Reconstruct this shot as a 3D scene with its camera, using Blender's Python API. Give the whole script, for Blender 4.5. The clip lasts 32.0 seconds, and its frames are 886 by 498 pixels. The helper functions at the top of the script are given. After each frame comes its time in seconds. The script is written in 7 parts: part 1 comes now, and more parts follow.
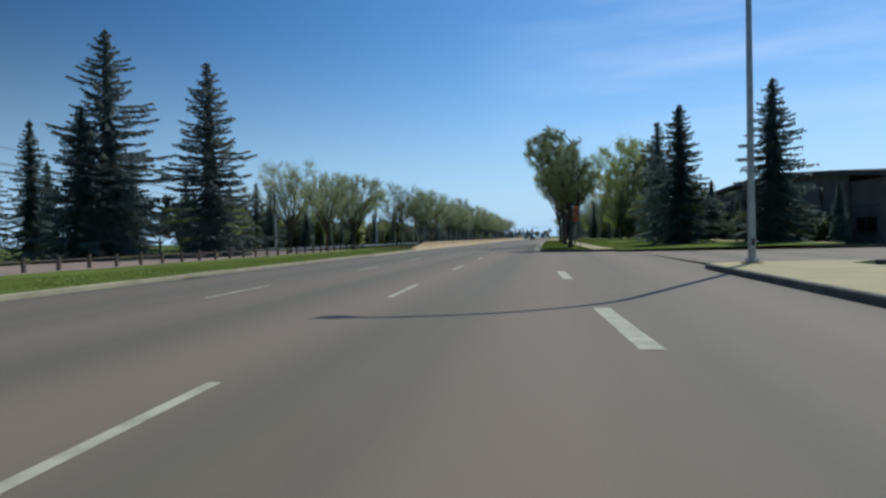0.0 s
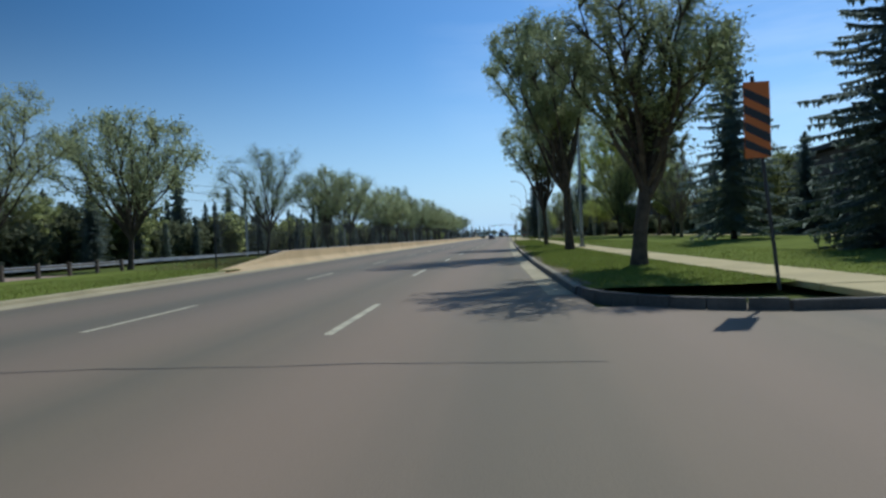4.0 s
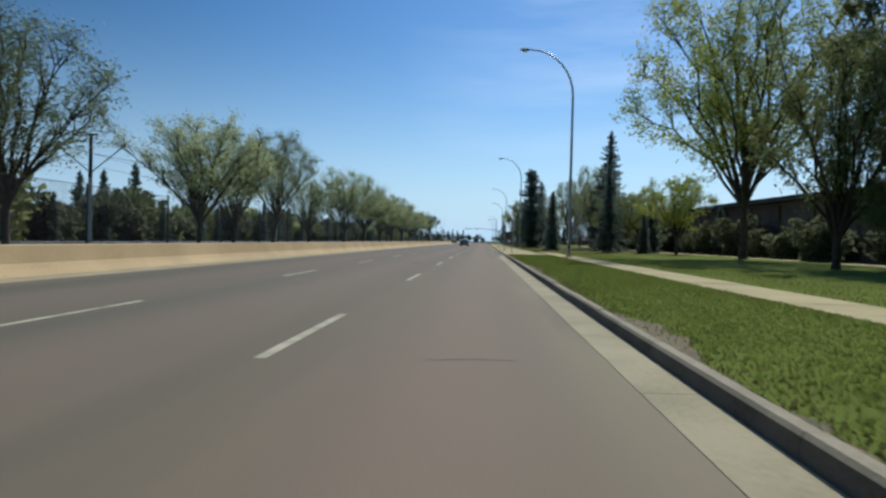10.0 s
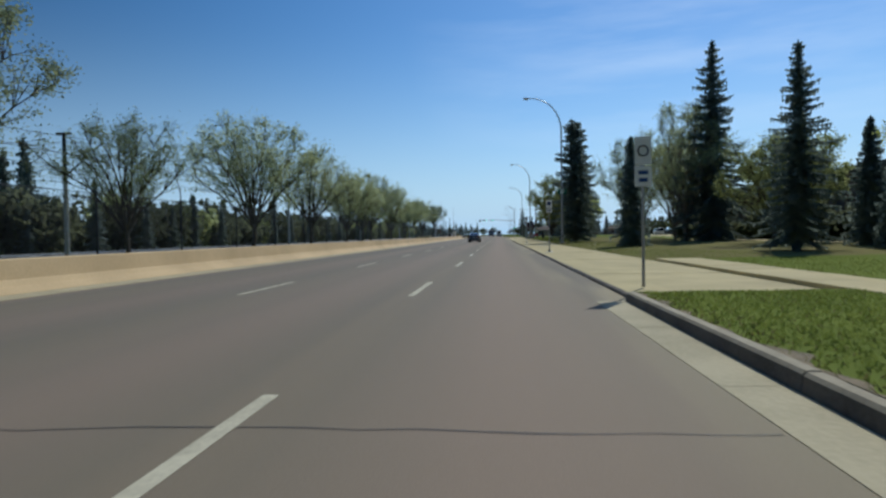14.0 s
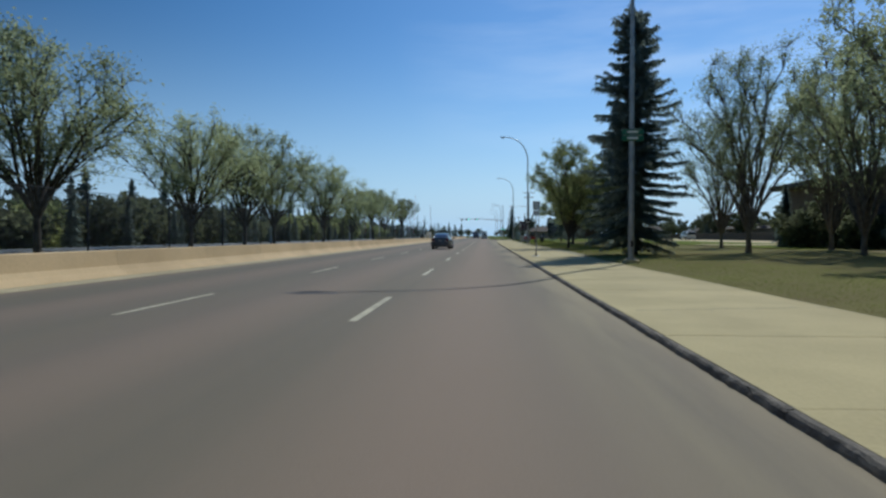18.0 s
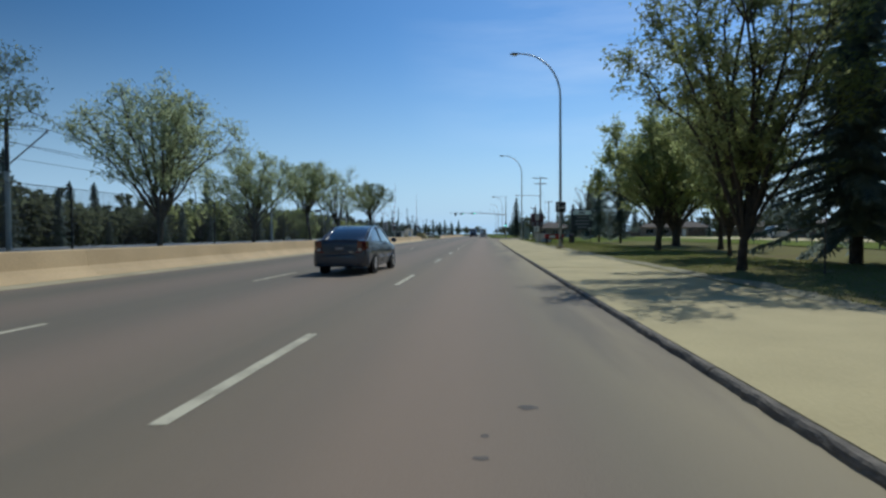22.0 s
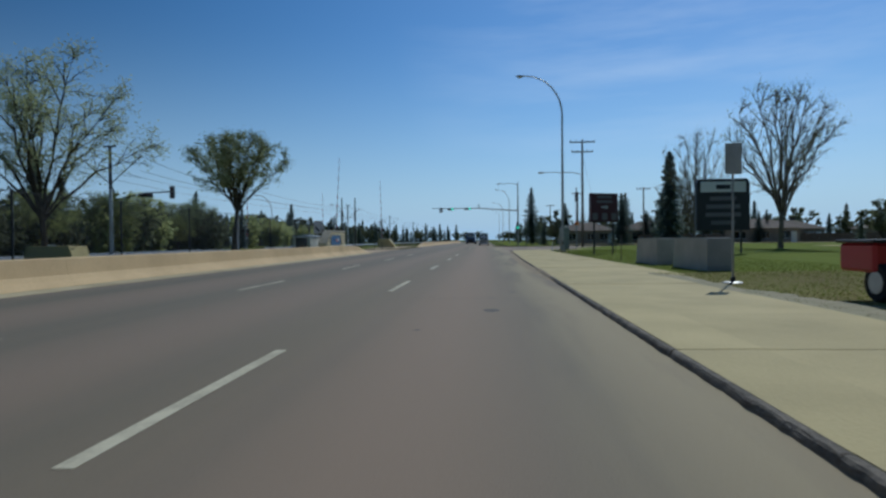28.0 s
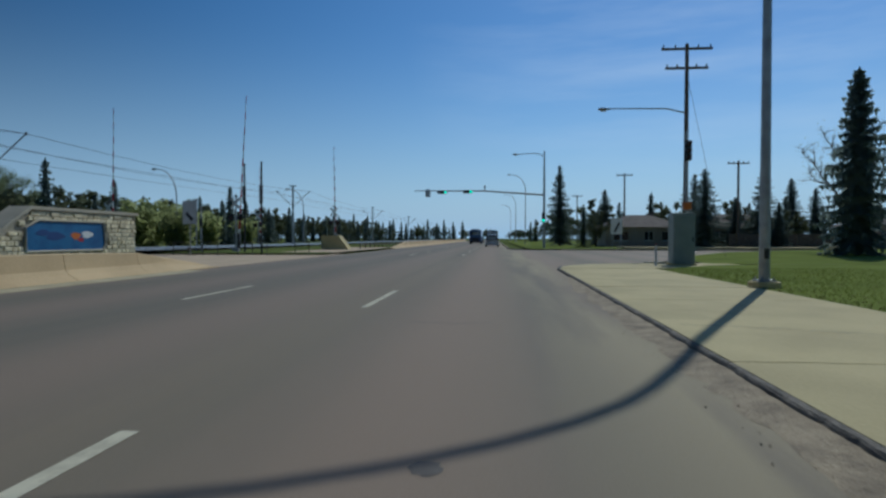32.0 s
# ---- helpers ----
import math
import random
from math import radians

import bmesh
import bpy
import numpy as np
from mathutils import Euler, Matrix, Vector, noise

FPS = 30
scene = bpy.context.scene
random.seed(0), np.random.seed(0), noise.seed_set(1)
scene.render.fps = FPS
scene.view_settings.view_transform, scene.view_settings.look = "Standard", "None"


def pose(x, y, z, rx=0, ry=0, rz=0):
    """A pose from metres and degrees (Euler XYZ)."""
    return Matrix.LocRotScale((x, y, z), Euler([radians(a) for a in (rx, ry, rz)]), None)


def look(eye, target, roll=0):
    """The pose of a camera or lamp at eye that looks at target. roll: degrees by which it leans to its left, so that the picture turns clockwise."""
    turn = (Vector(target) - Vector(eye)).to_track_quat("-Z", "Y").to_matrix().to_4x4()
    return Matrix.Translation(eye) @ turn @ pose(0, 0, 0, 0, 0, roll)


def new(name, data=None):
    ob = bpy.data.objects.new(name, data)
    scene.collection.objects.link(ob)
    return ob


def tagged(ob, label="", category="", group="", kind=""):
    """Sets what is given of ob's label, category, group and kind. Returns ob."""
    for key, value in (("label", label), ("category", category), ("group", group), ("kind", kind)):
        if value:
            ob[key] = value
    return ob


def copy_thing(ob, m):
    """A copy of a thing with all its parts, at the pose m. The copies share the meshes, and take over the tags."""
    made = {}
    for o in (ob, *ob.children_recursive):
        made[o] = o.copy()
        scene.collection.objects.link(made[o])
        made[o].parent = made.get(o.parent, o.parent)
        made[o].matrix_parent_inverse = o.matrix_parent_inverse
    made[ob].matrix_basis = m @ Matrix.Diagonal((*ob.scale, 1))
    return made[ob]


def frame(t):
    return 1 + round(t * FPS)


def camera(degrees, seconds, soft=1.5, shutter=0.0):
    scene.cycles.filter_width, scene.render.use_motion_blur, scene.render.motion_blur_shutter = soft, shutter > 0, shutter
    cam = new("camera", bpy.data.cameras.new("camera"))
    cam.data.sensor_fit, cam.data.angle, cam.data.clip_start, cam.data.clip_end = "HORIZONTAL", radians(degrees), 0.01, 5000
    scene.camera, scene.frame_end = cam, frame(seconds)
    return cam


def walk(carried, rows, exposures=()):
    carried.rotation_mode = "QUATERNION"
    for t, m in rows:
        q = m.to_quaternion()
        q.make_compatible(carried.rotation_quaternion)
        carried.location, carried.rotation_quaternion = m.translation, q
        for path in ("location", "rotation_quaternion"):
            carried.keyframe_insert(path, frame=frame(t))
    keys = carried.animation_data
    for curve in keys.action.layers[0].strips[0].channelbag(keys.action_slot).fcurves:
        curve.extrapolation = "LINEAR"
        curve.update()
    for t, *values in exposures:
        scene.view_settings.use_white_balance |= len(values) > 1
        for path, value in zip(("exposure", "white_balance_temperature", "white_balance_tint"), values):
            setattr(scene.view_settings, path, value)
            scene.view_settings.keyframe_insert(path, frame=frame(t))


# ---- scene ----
cam = camera(72.9, 32.0, soft=2.6, shutter=0.12)
PATH = [
    (0, (5.522, 4.274, 1.226), (5.161, 6.240, 1.191), -1.3),
    (0.5, (5.280, 8.669, 1.226), (4.930, 10.637, 1.177), -1.6),
    (1, (5.020, 13.129, 1.226), (4.676, 15.099, 1.197), -2.1),
    (1.5, (4.754, 17.835, 1.227), (4.422, 19.807, 1.190), -2.4),
    (2, (4.451, 22.504, 1.228), (4.143, 24.479, 1.194), -2.5),
    (2.5, (4.177, 27.236, 1.227), (3.893, 29.215, 1.192), -2.6),
    (3, (3.967, 31.99, 1.222), (3.71, 33.973, 1.199), -2.5),
    (3.5, (3.704, 36.668, 1.213), (3.465, 38.653, 1.174), -2.6),
    (5.5, (2.364, 55.438, 1.166), (2.193, 57.43, 1.136), -1.3),
    (6, (2.263, 60.15, 1.169), (2.098, 62.143, 1.13), -1.0),
    (6.5, (2.182, 64.864, 1.174), (2.03, 66.858, 1.135), -0.0),
    (7, (2.112, 69.585, 1.179), (1.936, 71.577, 1.149), -0.1),
    (7.5, (2.054, 74.319, 1.185), (1.858, 76.309, 1.142), -0.7),
    (8, (2.024, 79.068, 1.191), (1.86, 81.061, 1.16), -1.4),
    (8.5, (2.055, 83.829, 1.194), (1.924, 85.825, 1.166), -1.6),
    (9, (2.081, 88.492, 1.194), (1.994, 90.49, 1.158), -1.4),
    (9.5, (2.032, 93.073, 1.194), (1.903, 95.068, 1.149), 0.9),
    (10, (2.153, 98.032, 1.197), (2.021, 100.027, 1.167), 1.4),
    (10.5, (2.198, 102.99, 1.2), (2.037, 104.983, 1.166), -0.1),
    (11, (2.164, 107.825, 1.199), (1.985, 109.816, 1.159), 0.8),
    (11.5, (2.100, 112.569, 1.199), (1.897, 114.558, 1.165), -0.8),
    (12, (2.050, 117.357, 1.201), (1.887, 119.351, 1.173), -2.3),
    (12.5, (1.959, 122.132, 1.201), (1.802, 124.126, 1.168), -0.8),
    (13, (1.840, 126.91, 1.202), (1.668, 128.902, 1.163), -0.2),
    (13.5, (1.728, 131.687, 1.203), (1.538, 133.678, 1.156), -0.7),
    (15.5, (1.887, 150.001, 1.228), (1.74, 151.995, 1.184), -2.1),
    (16, (1.857, 154.599, 1.234), (1.698, 156.592, 1.184), -0.3),
    (16.5, (1.901, 159.174, 1.243), (1.762, 161.168, 1.196), -1.2),
    (17, (1.932, 163.625, 1.248), (1.806, 165.62, 1.201), -1.0),
    (17.5, (2.045, 168.066, 1.247), (1.926, 170.062, 1.192), -0.4),
    (18, (2.081, 172.651, 1.25), (1.943, 174.646, 1.206), -0.1),
    (18.5, (2.119, 177.324, 1.248), (1.975, 179.318, 1.201), 0.6),
    (19, (2.192, 182.055, 1.247), (2.043, 184.049, 1.202), -0.4),
    (19.5, (2.24, 186.779, 1.239), (2.115, 188.774, 1.193), -0.5),
    (20, (2.206, 191.473, 1.226), (2.027, 193.464, 1.168), 1.0),
    (20.5, (2.184, 196.164, 1.222), (2.008, 198.156, 1.18), -1.2),
    (21, (2.175, 200.819, 1.224), (2.008, 202.811, 1.177), -1.1),
    (21.5, (2.192, 205.614, 1.219), (2.041, 207.608, 1.168), -1.2),
    (22, (2.235, 210.425, 1.212), (2.099, 212.420, 1.162), -0.3),
    (22.5, (2.270, 215.142, 1.208), (2.136, 217.136, 1.156), 0.1),
    (23, (2.295, 219.830, 1.205), (2.157, 221.825, 1.161), 0.4),
    (23.5, (2.308, 224.489, 1.201), (2.163, 226.483, 1.152), -0.4),
    (24, (2.319, 229.162, 1.198), (2.180, 231.157, 1.154), -0.2),
    (24.5, (2.328, 233.737, 1.196), (2.197, 235.732, 1.146), 0.1),
    (25, (2.332, 238.294, 1.194), (2.189, 240.288, 1.148), -0.5),
    (25.5, (2.333, 242.923, 1.191), (2.19, 244.917, 1.149), -0.7),
    (26, (2.351, 247.541, 1.188), (2.192, 249.534, 1.141), -0.1),
    (26.5, (2.371, 252.176, 1.189), (2.209, 254.169, 1.147), -0.7),
    (28.5, (2.477, 270.607, 1.228), (2.341, 272.602, 1.199), -0.4),
    (29, (2.506, 275.158, 1.234), (2.34, 277.151, 1.198), 0.7),
    (29.5, (2.469, 279.673, 1.238), (2.315, 281.666, 1.195), 0.5),
    (30, (2.493, 284.226, 1.245), (2.317, 286.218, 1.202), 1.1),
    (30.5, (2.469, 288.678, 1.253), (2.275, 290.668, 1.21), -0.0),
    (31, (2.480, 293.196, 1.251), (2.301, 295.187, 1.206), -0.8),
    (32, (2.489, 302.178, 1.251), (2.317, 304.171, 1.215), 0.1),
]
walk(cam, [(t, look(eye, target, roll)) for t, eye, target, roll in PATH],
     exposures=[(0.0, -0.15, 5620, 5), (4.0, -0.08, 5620, 5), (6.0, 0.02, 5800, 5), (7.0, 0.28, 5920, 6), (8.2, 0.16, 5950, 6), (9.5, 0.0, 5970, 6), (12.0, -0.15, 5820, 6), (19.0, -0.22, 5720, 6), (26.0, -0.36, 5570, 5), (29.0, -0.56, 5520, 5), (32.0, -0.62, 5470, 4)])

# ---- world, sun, exposure ----
SUN_AZ, SUN_EL = 27.5, 46.5
world = bpy.data.worlds.new("sky")
scene.world = world
world.use_nodes = True
wn, wl = world.node_tree.nodes, world.node_tree.links
wn.clear()
sky = wn.new("ShaderNodeTexSky")
sky.sky_type, sky.sun_disc = "NISHITA", False
sky.sun_elevation, sky.sun_rotation = radians(SUN_EL), radians(SUN_AZ)
sky.air_density, sky.dust_density, sky.ozone_density = 1.0, 0.35, 3.0
# thin high cloud streaks mixed over the clear sky
wtc = wn.new("ShaderNodeTexCoord")
wmap = wn.new("ShaderNodeMapping")
wmap.inputs["Rotation"].default_value = (0.0, radians(-14), radians(20))
wmap.inputs["Scale"].default_value = (1.3, 2.0, 9.0)
wno = wn.new("ShaderNodeTexNoise")
wno.inputs["Scale"].default_value, wno.inputs["Detail"].default_value = 1.6, 6.0
wno.inputs["Roughness"].default_value = 0.55
wramp = wn.new("ShaderNodeValToRGB")
wramp.color_ramp.elements[0].position, wramp.color_ramp.elements[1].position = 0.42, 0.8
wramp.color_ramp.elements[1].color = (0.45, 0.45, 0.45, 1)
# the streaks gather towards the sun's side
wdot = wn.new("ShaderNodeVectorMath")
wdot.operation = "DOT_PRODUCT"
wdot.inputs[1].default_value = (0.3, 0.9, 0.31)
wmask = wn.new("ShaderNodeMapRange")
wmask.inputs["From Min"].default_value, wmask.inputs["From Max"].default_value = 0.9, 1.0
wmul = wn.new("ShaderNodeMixRGB")
wmul.blend_type, wmul.inputs[0].default_value = "MULTIPLY", 1.0
wsat = wn.new("ShaderNodeHueSaturation")
wsat.inputs["Saturation"].default_value = 1.25
wmix = wn.new("ShaderNodeMixRGB")
wmix.inputs[2].default_value = (9.0, 9.6, 10.5, 1)
bg = wn.new("ShaderNodeBackground")
bg.inputs["Strength"].default_value = 0.108
wout = wn.new("ShaderNodeOutputWorld")
wl.new(wtc.outputs["Generated"], wmap.inputs["Vector"])
wl.new(wmap.outputs["Vector"], wno.inputs["Vector"])
wl.new(wno.outputs["Fac"], wramp.inputs["Fac"])
wl.new(wtc.outputs["Generated"], wdot.inputs[0])
wl.new(wdot.outputs["Value"], wmask.inputs["Value"])
wl.new(wramp.outputs["Color"], wmul.inputs[1])
wl.new(wmask.outputs["Result"], wmul.inputs[2])
wl.new(wmul.outputs["Color"], wmix.inputs[0])
wl.new(sky.outputs["Color"], wsat.inputs["Color"])
wl.new(wsat.outputs["Color"], wmix.inputs[1])
# pale haze towards the horizon
wsep, whor, wpow, whaze = wn.new("ShaderNodeSeparateXYZ"), wn.new("ShaderNodeMapRange"), wn.new("ShaderNodeMath"), wn.new("ShaderNodeMixRGB")
whor.inputs["From Min"].default_value, whor.inputs["From Max"].default_value = 0.0, 0.36
whor.inputs["To Min"].default_value, whor.inputs["To Max"].default_value = 1.0, 0.0
wpow.operation, wpow.inputs[1].default_value = "POWER", 2.0
whaze.inputs[2].default_value = (4.9, 6.7, 8.4, 1)
wl.new(wtc.outputs["Generated"], wsep.inputs[0])
wl.new(wsep.outputs["Z"], whor.inputs["Value"])
wl.new(whor.outputs["Result"], wpow.inputs[0])
wl.new(wpow.outputs[0], whaze.inputs[0])
wside, wdim = wn.new("ShaderNodeMapRange"), wn.new("ShaderNodeMixRGB")
wside.inputs["From Min"].default_value, wside.inputs["From Max"].default_value = 0.45, 0.96
wside.inputs["To Min"].default_value, wside.inputs["To Max"].default_value = 0.5, 1.0
wdim.blend_type, wdim.inputs[0].default_value = "MULTIPLY", 1.0
wl.new(wdot.outputs["Value"], wside.inputs["Value"])
wl.new(wmix.outputs["Color"], wdim.inputs[1])
wl.new(wside.outputs["Result"], wdim.inputs[2])
wl.new(wdim.outputs["Color"], whaze.inputs[1])
wl.new(whaze.outputs["Color"], bg.inputs["Color"])
wl.new(bg.outputs["Background"], wout.inputs["Surface"])

sun_data = bpy.data.lights.new("sun", "SUN")
sun_data.energy, sun_data.angle, sun_data.color = 3.0, radians(0.53), (1.0, 0.93, 0.8)
sun = new("sun", sun_data)
ch = math.cos(radians(SUN_EL))
SUN_DIR = Vector((math.sin(radians(SUN_AZ)) * ch, math.cos(radians(SUN_AZ)) * ch, math.sin(radians(SUN_EL))))
sun.matrix_world = look(SUN_DIR * 100, (0, 0, 0))


# ---- materials ----
def material(name, base, dark=None, scale=3.0, rough=0.85, metal=0.0, fine=40.0, bump=0.3, spread=0.5, spec=0.4, random_tint=0.0):
    """A surface with colour varied at two scales and fine relief; base and dark are the two ends of the colour."""
    m = bpy.data.materials.new(name)
    m.use_nodes = True
    n, l = m.node_tree.nodes, m.node_tree.links
    b = n["Principled BSDF"]
    b.inputs["Roughness"].default_value, b.inputs["Metallic"].default_value = rough, metal
    b.inputs["Specular IOR Level"].default_value = spec
    dark = dark or tuple(c * 0.7 for c in base)
    tc = n.new("ShaderNodeTexCoord")
    n1, n2 = n.new("ShaderNodeTexNoise"), n.new("ShaderNodeTexNoise")
    n1.inputs["Scale"].default_value, n1.inputs["Detail"].default_value = scale, 5
    n2.inputs["Scale"].default_value, n2.inputs["Detail"].default_value = fine, 3
    for t in (n1, n2):
        l.new(tc.outputs["Object"], t.inputs["Vector"])
    add = n.new("ShaderNodeMath")
    add.operation = "MULTIPLY_ADD"
    l.new(n2.outputs["Fac"], add.inputs[0])
    add.inputs[1].default_value = 0.45
    l.new(n1.outputs["Fac"], add.inputs[2])
    ramp = n.new("ShaderNodeValToRGB")
    ramp.color_ramp.elements[0].position, ramp.color_ramp.elements[1].position = 0.72 - 0.25 * spread - 0.1, 0.72 + 0.25 * spread
    ramp.color_ramp.elements[0].color, ramp.color_ramp.elements[1].color = (*dark, 1), (*base, 1)
    l.new(add.outputs[0], ramp.inputs["Fac"])
    colour = ramp.outputs["Color"]
    if random_tint:
        info, hsv = n.new("ShaderNodeObjectInfo"), n.new("ShaderNodeHueSaturation")
        mr = n.new("ShaderNodeMapRange")
        mr.inputs["To Min"].default_value, mr.inputs["To Max"].default_value = 1 - random_tint, 1 + random_tint
        l.new(info.outputs["Random"], mr.inputs["Value"])
        l.new(mr.outputs["Result"], hsv.inputs["Value"])
        l.new(colour, hsv.inputs["Color"])
        colour = hsv.outputs["Color"]
    l.new(colour, b.inputs["Base Color"])
    if bump:
        bp = n.new("ShaderNodeBump")
        bp.inputs["Strength"].default_value, bp.inputs["Distance"].default_value = bump, 0.02
        l.new(n2.outputs["Fac"], bp.inputs["Height"])
        l.new(bp.outputs["Normal"], b.inputs["Normal"])
    return m


def foliage(name, light, dark, trans=0.35, rough=0.75, spec=0.15):
    """Leaves: each island its own shade, and some light passing through."""
    m = bpy.data.materials.new(name)
    m.use_nodes = True
    n, l = m.node_tree.nodes, m.node_tree.links
    b, out = n["Principled BSDF"], n["Material Output"]
    b.inputs["Roughness"].default_value = rough
    b.inputs["Specular IOR Level"].default_value = spec
    geo, ramp = n.new("ShaderNodeNewGeometry"), n.new("ShaderNodeValToRGB")
    ramp.color_ramp.elements[0].color, ramp.color_ramp.elements[1].color = (*dark, 1), (*light, 1)
    l.new(geo.outputs["Random Per Island"], ramp.inputs["Fac"])
    info, hsv, mr = n.new("ShaderNodeObjectInfo"), n.new("ShaderNodeHueSaturation"), n.new("ShaderNodeMapRange")
    mr.inputs["To Min"].default_value, mr.inputs["To Max"].default_value = 0.85, 1.15
    l.new(info.outputs["Random"], mr.inputs["Value"])
    l.new(mr.outputs["Result"], hsv.inputs["Value"])
    l.new(ramp.outputs["Color"], hsv.inputs["Color"])
    l.new(hsv.outputs["Color"], b.inputs["Base Color"])
    tr, mix = n.new("ShaderNodeBsdfTranslucent"), n.new("ShaderNodeMixShader")
    l.new(hsv.outputs["Color"], tr.inputs["Color"])
    mix.inputs[0].default_value = trans
    l.new(b.outputs[0], mix.inputs[1])
    l.new(tr.outputs[0], mix.inputs[2])
    l.new(mix.outputs[0], out.inputs["Surface"])
    return m


def plain(name, colour, rough=0.5, metal=0.0, spec=0.5, coat=0.0, glow=0.0):
    m = bpy.data.materials.new(name)
    m.use_nodes = True
    b = m.node_tree.nodes["Principled BSDF"]
    b.inputs["Base Color"].default_value = (*colour, 1)
    b.inputs["Roughness"].default_value, b.inputs["Metallic"].default_value = rough, metal
    b.inputs["Specular IOR Level"].default_value = spec
    b.inputs["Coat Weight"].default_value = coat
    if glow:
        b.inputs["Emission Color"].default_value, b.inputs["Emission Strength"].default_value = (*colour, 1), glow
    return m


def asphalt_material():
    """Worn asphalt: aggregate grain, lengthwise wheel tracks of oil and wear, broad pale patches."""
    m = bpy.data.materials.new("asphalt")
    m.use_nodes = True
    n, l = m.node_tree.nodes, m.node_tree.links
    b = n["Principled BSDF"]
    b.inputs["Roughness"].default_value = 0.8
    b.inputs["Specular IOR Level"].default_value = 0.35
    tc = n.new("ShaderNodeTexCoord")

    def noise_of(scale, stretch, detail=4):
        mp, t = n.new("ShaderNodeMapping"), n.new("ShaderNodeTexNoise")
        mp.inputs["Scale"].default_value = stretch
        t.inputs["Scale"].default_value, t.inputs["Detail"].default_value = scale, detail
        l.new(tc.outputs["Object"], mp.inputs["Vector"])
        l.new(mp.outputs["Vector"], t.inputs["Vector"])
        return t.outputs["Fac"]

    def mix(fac, a, c, kind="MIX"):
        x = n.new("ShaderNodeMixRGB")
        x.blend_type = kind
        for k, v in enumerate((fac, a, c)):
            if hasattr(v, "links"):
                l.new(v, x.inputs[k])
            else:
                x.inputs[k].default_value = v if k == 0 else (*v, 1)
        return x.outputs[0]

    def ramp(fac, lo, hi):
        r = n.new("ShaderNodeMapRange")
        r.inputs["From Min"].default_value, r.inputs["From Max"].default_value = lo, hi
        l.new(fac, r.inputs["Value"])
        return r.outputs[0]

    tracks = ramp(noise_of(1.0, (0.75, 0.012, 1), 3), 0.36, 0.66)
    patches = ramp(noise_of(0.16, (1.0, 0.35, 1), 5), 0.35, 0.68)
    grain = ramp(noise_of(95.0, (1, 1, 1), 2), 0.3, 0.75)
    c = mix(patches, (0.118, 0.107, 0.074), (0.178, 0.152, 0.1))
    c = mix(tracks, c, (0.27, 0.206, 0.128))
    # each lane is paler along its middle, and dust lies along the kerb
    sep, ping = n.new("ShaderNodeSeparateXYZ"), n.new("ShaderNodeMath")
    l.new(tc.outputs["Object"], sep.inputs[0])
    ping.operation, ping.inputs[1].default_value = "PINGPONG", 1.81
    l.new(sep.outputs["X"], ping.inputs[0])
    lane = ramp(ping.outputs[0], 0.3, 1.6)
    soft = n.new("ShaderNodeMath")
    soft.operation, soft.inputs[1].default_value = "MULTIPLY", 0.8
    l.new(lane, soft.inputs[0])
    c = mix(soft.outputs[0], c, (0.36, 0.247, 0.172))
    # the passing lanes are darker and greyer than the kerb lane
    inner = n.new("ShaderNodeMath")
    inner.operation, inner.inputs[1].default_value = "MULTIPLY", 0.42
    l.new(ramp(sep.outputs["X"], 0.4, -2.6), inner.inputs[0])
    c = mix(inner.outputs[0], c, (0.135, 0.125, 0.1))
    across = n.new("ShaderNodeMath")
    across.operation, across.inputs[1].default_value = "MULTIPLY", 0.25
    l.new(ramp(sep.outputs["X"], -5.5, 1.5), across.inputs[0])
    c = mix(across.outputs[0], c, (0.315, 0.236, 0.15))
    dust, dn = ramp(sep.outputs["X"], 2.7, 4.0), ramp(noise_of(0.9, (1.0, 0.1, 1), 6), 0.4, 0.56)
    dm = n.new("ShaderNodeMath")
    dm.operation = "MULTIPLY"
    dend = n.new("ShaderNodeMath")
    dend.operation = "MULTIPLY"
    l.new(ramp(sep.outputs["X"], 5.2, 4.3), dend.inputs[0])
    l.new(dust, dend.inputs[1])
    past = n.new("ShaderNodeMath")
    past.operation = "MULTIPLY"
    l.new(ramp(sep.outputs["Y"], 50.0, 60.0), past.inputs[0])
    l.new(dend.outputs[0], past.inputs[1])
    l.new(past.outputs[0], dm.inputs[0])
    l.new(dn, dm.inputs[1])
    c = mix(dm.outputs[0], c, (0.42, 0.34, 0.19))
    c = mix(0.32, c, mix(grain, (0.085, 0.08, 0.07), (0.31, 0.275, 0.215)))
    l.new(c, b.inputs["Base Color"])
    bp = n.new("ShaderNodeBump")
    bp.inputs["Strength"].default_value, bp.inputs["Distance"].default_value = 0.35, 0.01
    l.new(noise_of(140.0, (1, 1, 1), 2), bp.inputs["Height"])
    l.new(bp.outputs["Normal"], b.inputs["Normal"])
    return m


ASPHALT = asphalt_material()
LANE_PAINT = material("lane_paint", (0.64, 0.59, 0.43), (0.4, 0.36, 0.26), scale=2.2, fine=30, bump=0.15, spread=0.4)
SEALANT = plain("crack_sealant", (0.05, 0.047, 0.044), 0.7)
CONCRETE = material("concrete", (0.56, 0.465, 0.23), (0.44, 0.362, 0.178), scale=0.7, fine=24, spread=0.6, random_tint=0.05)
GUTTER = material("gutter_concrete", (0.49, 0.425, 0.27), (0.36, 0.31, 0.19), scale=0.9, fine=18, random_tint=0.06)
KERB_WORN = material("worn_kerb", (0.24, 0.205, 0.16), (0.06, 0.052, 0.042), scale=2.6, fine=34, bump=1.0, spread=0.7)
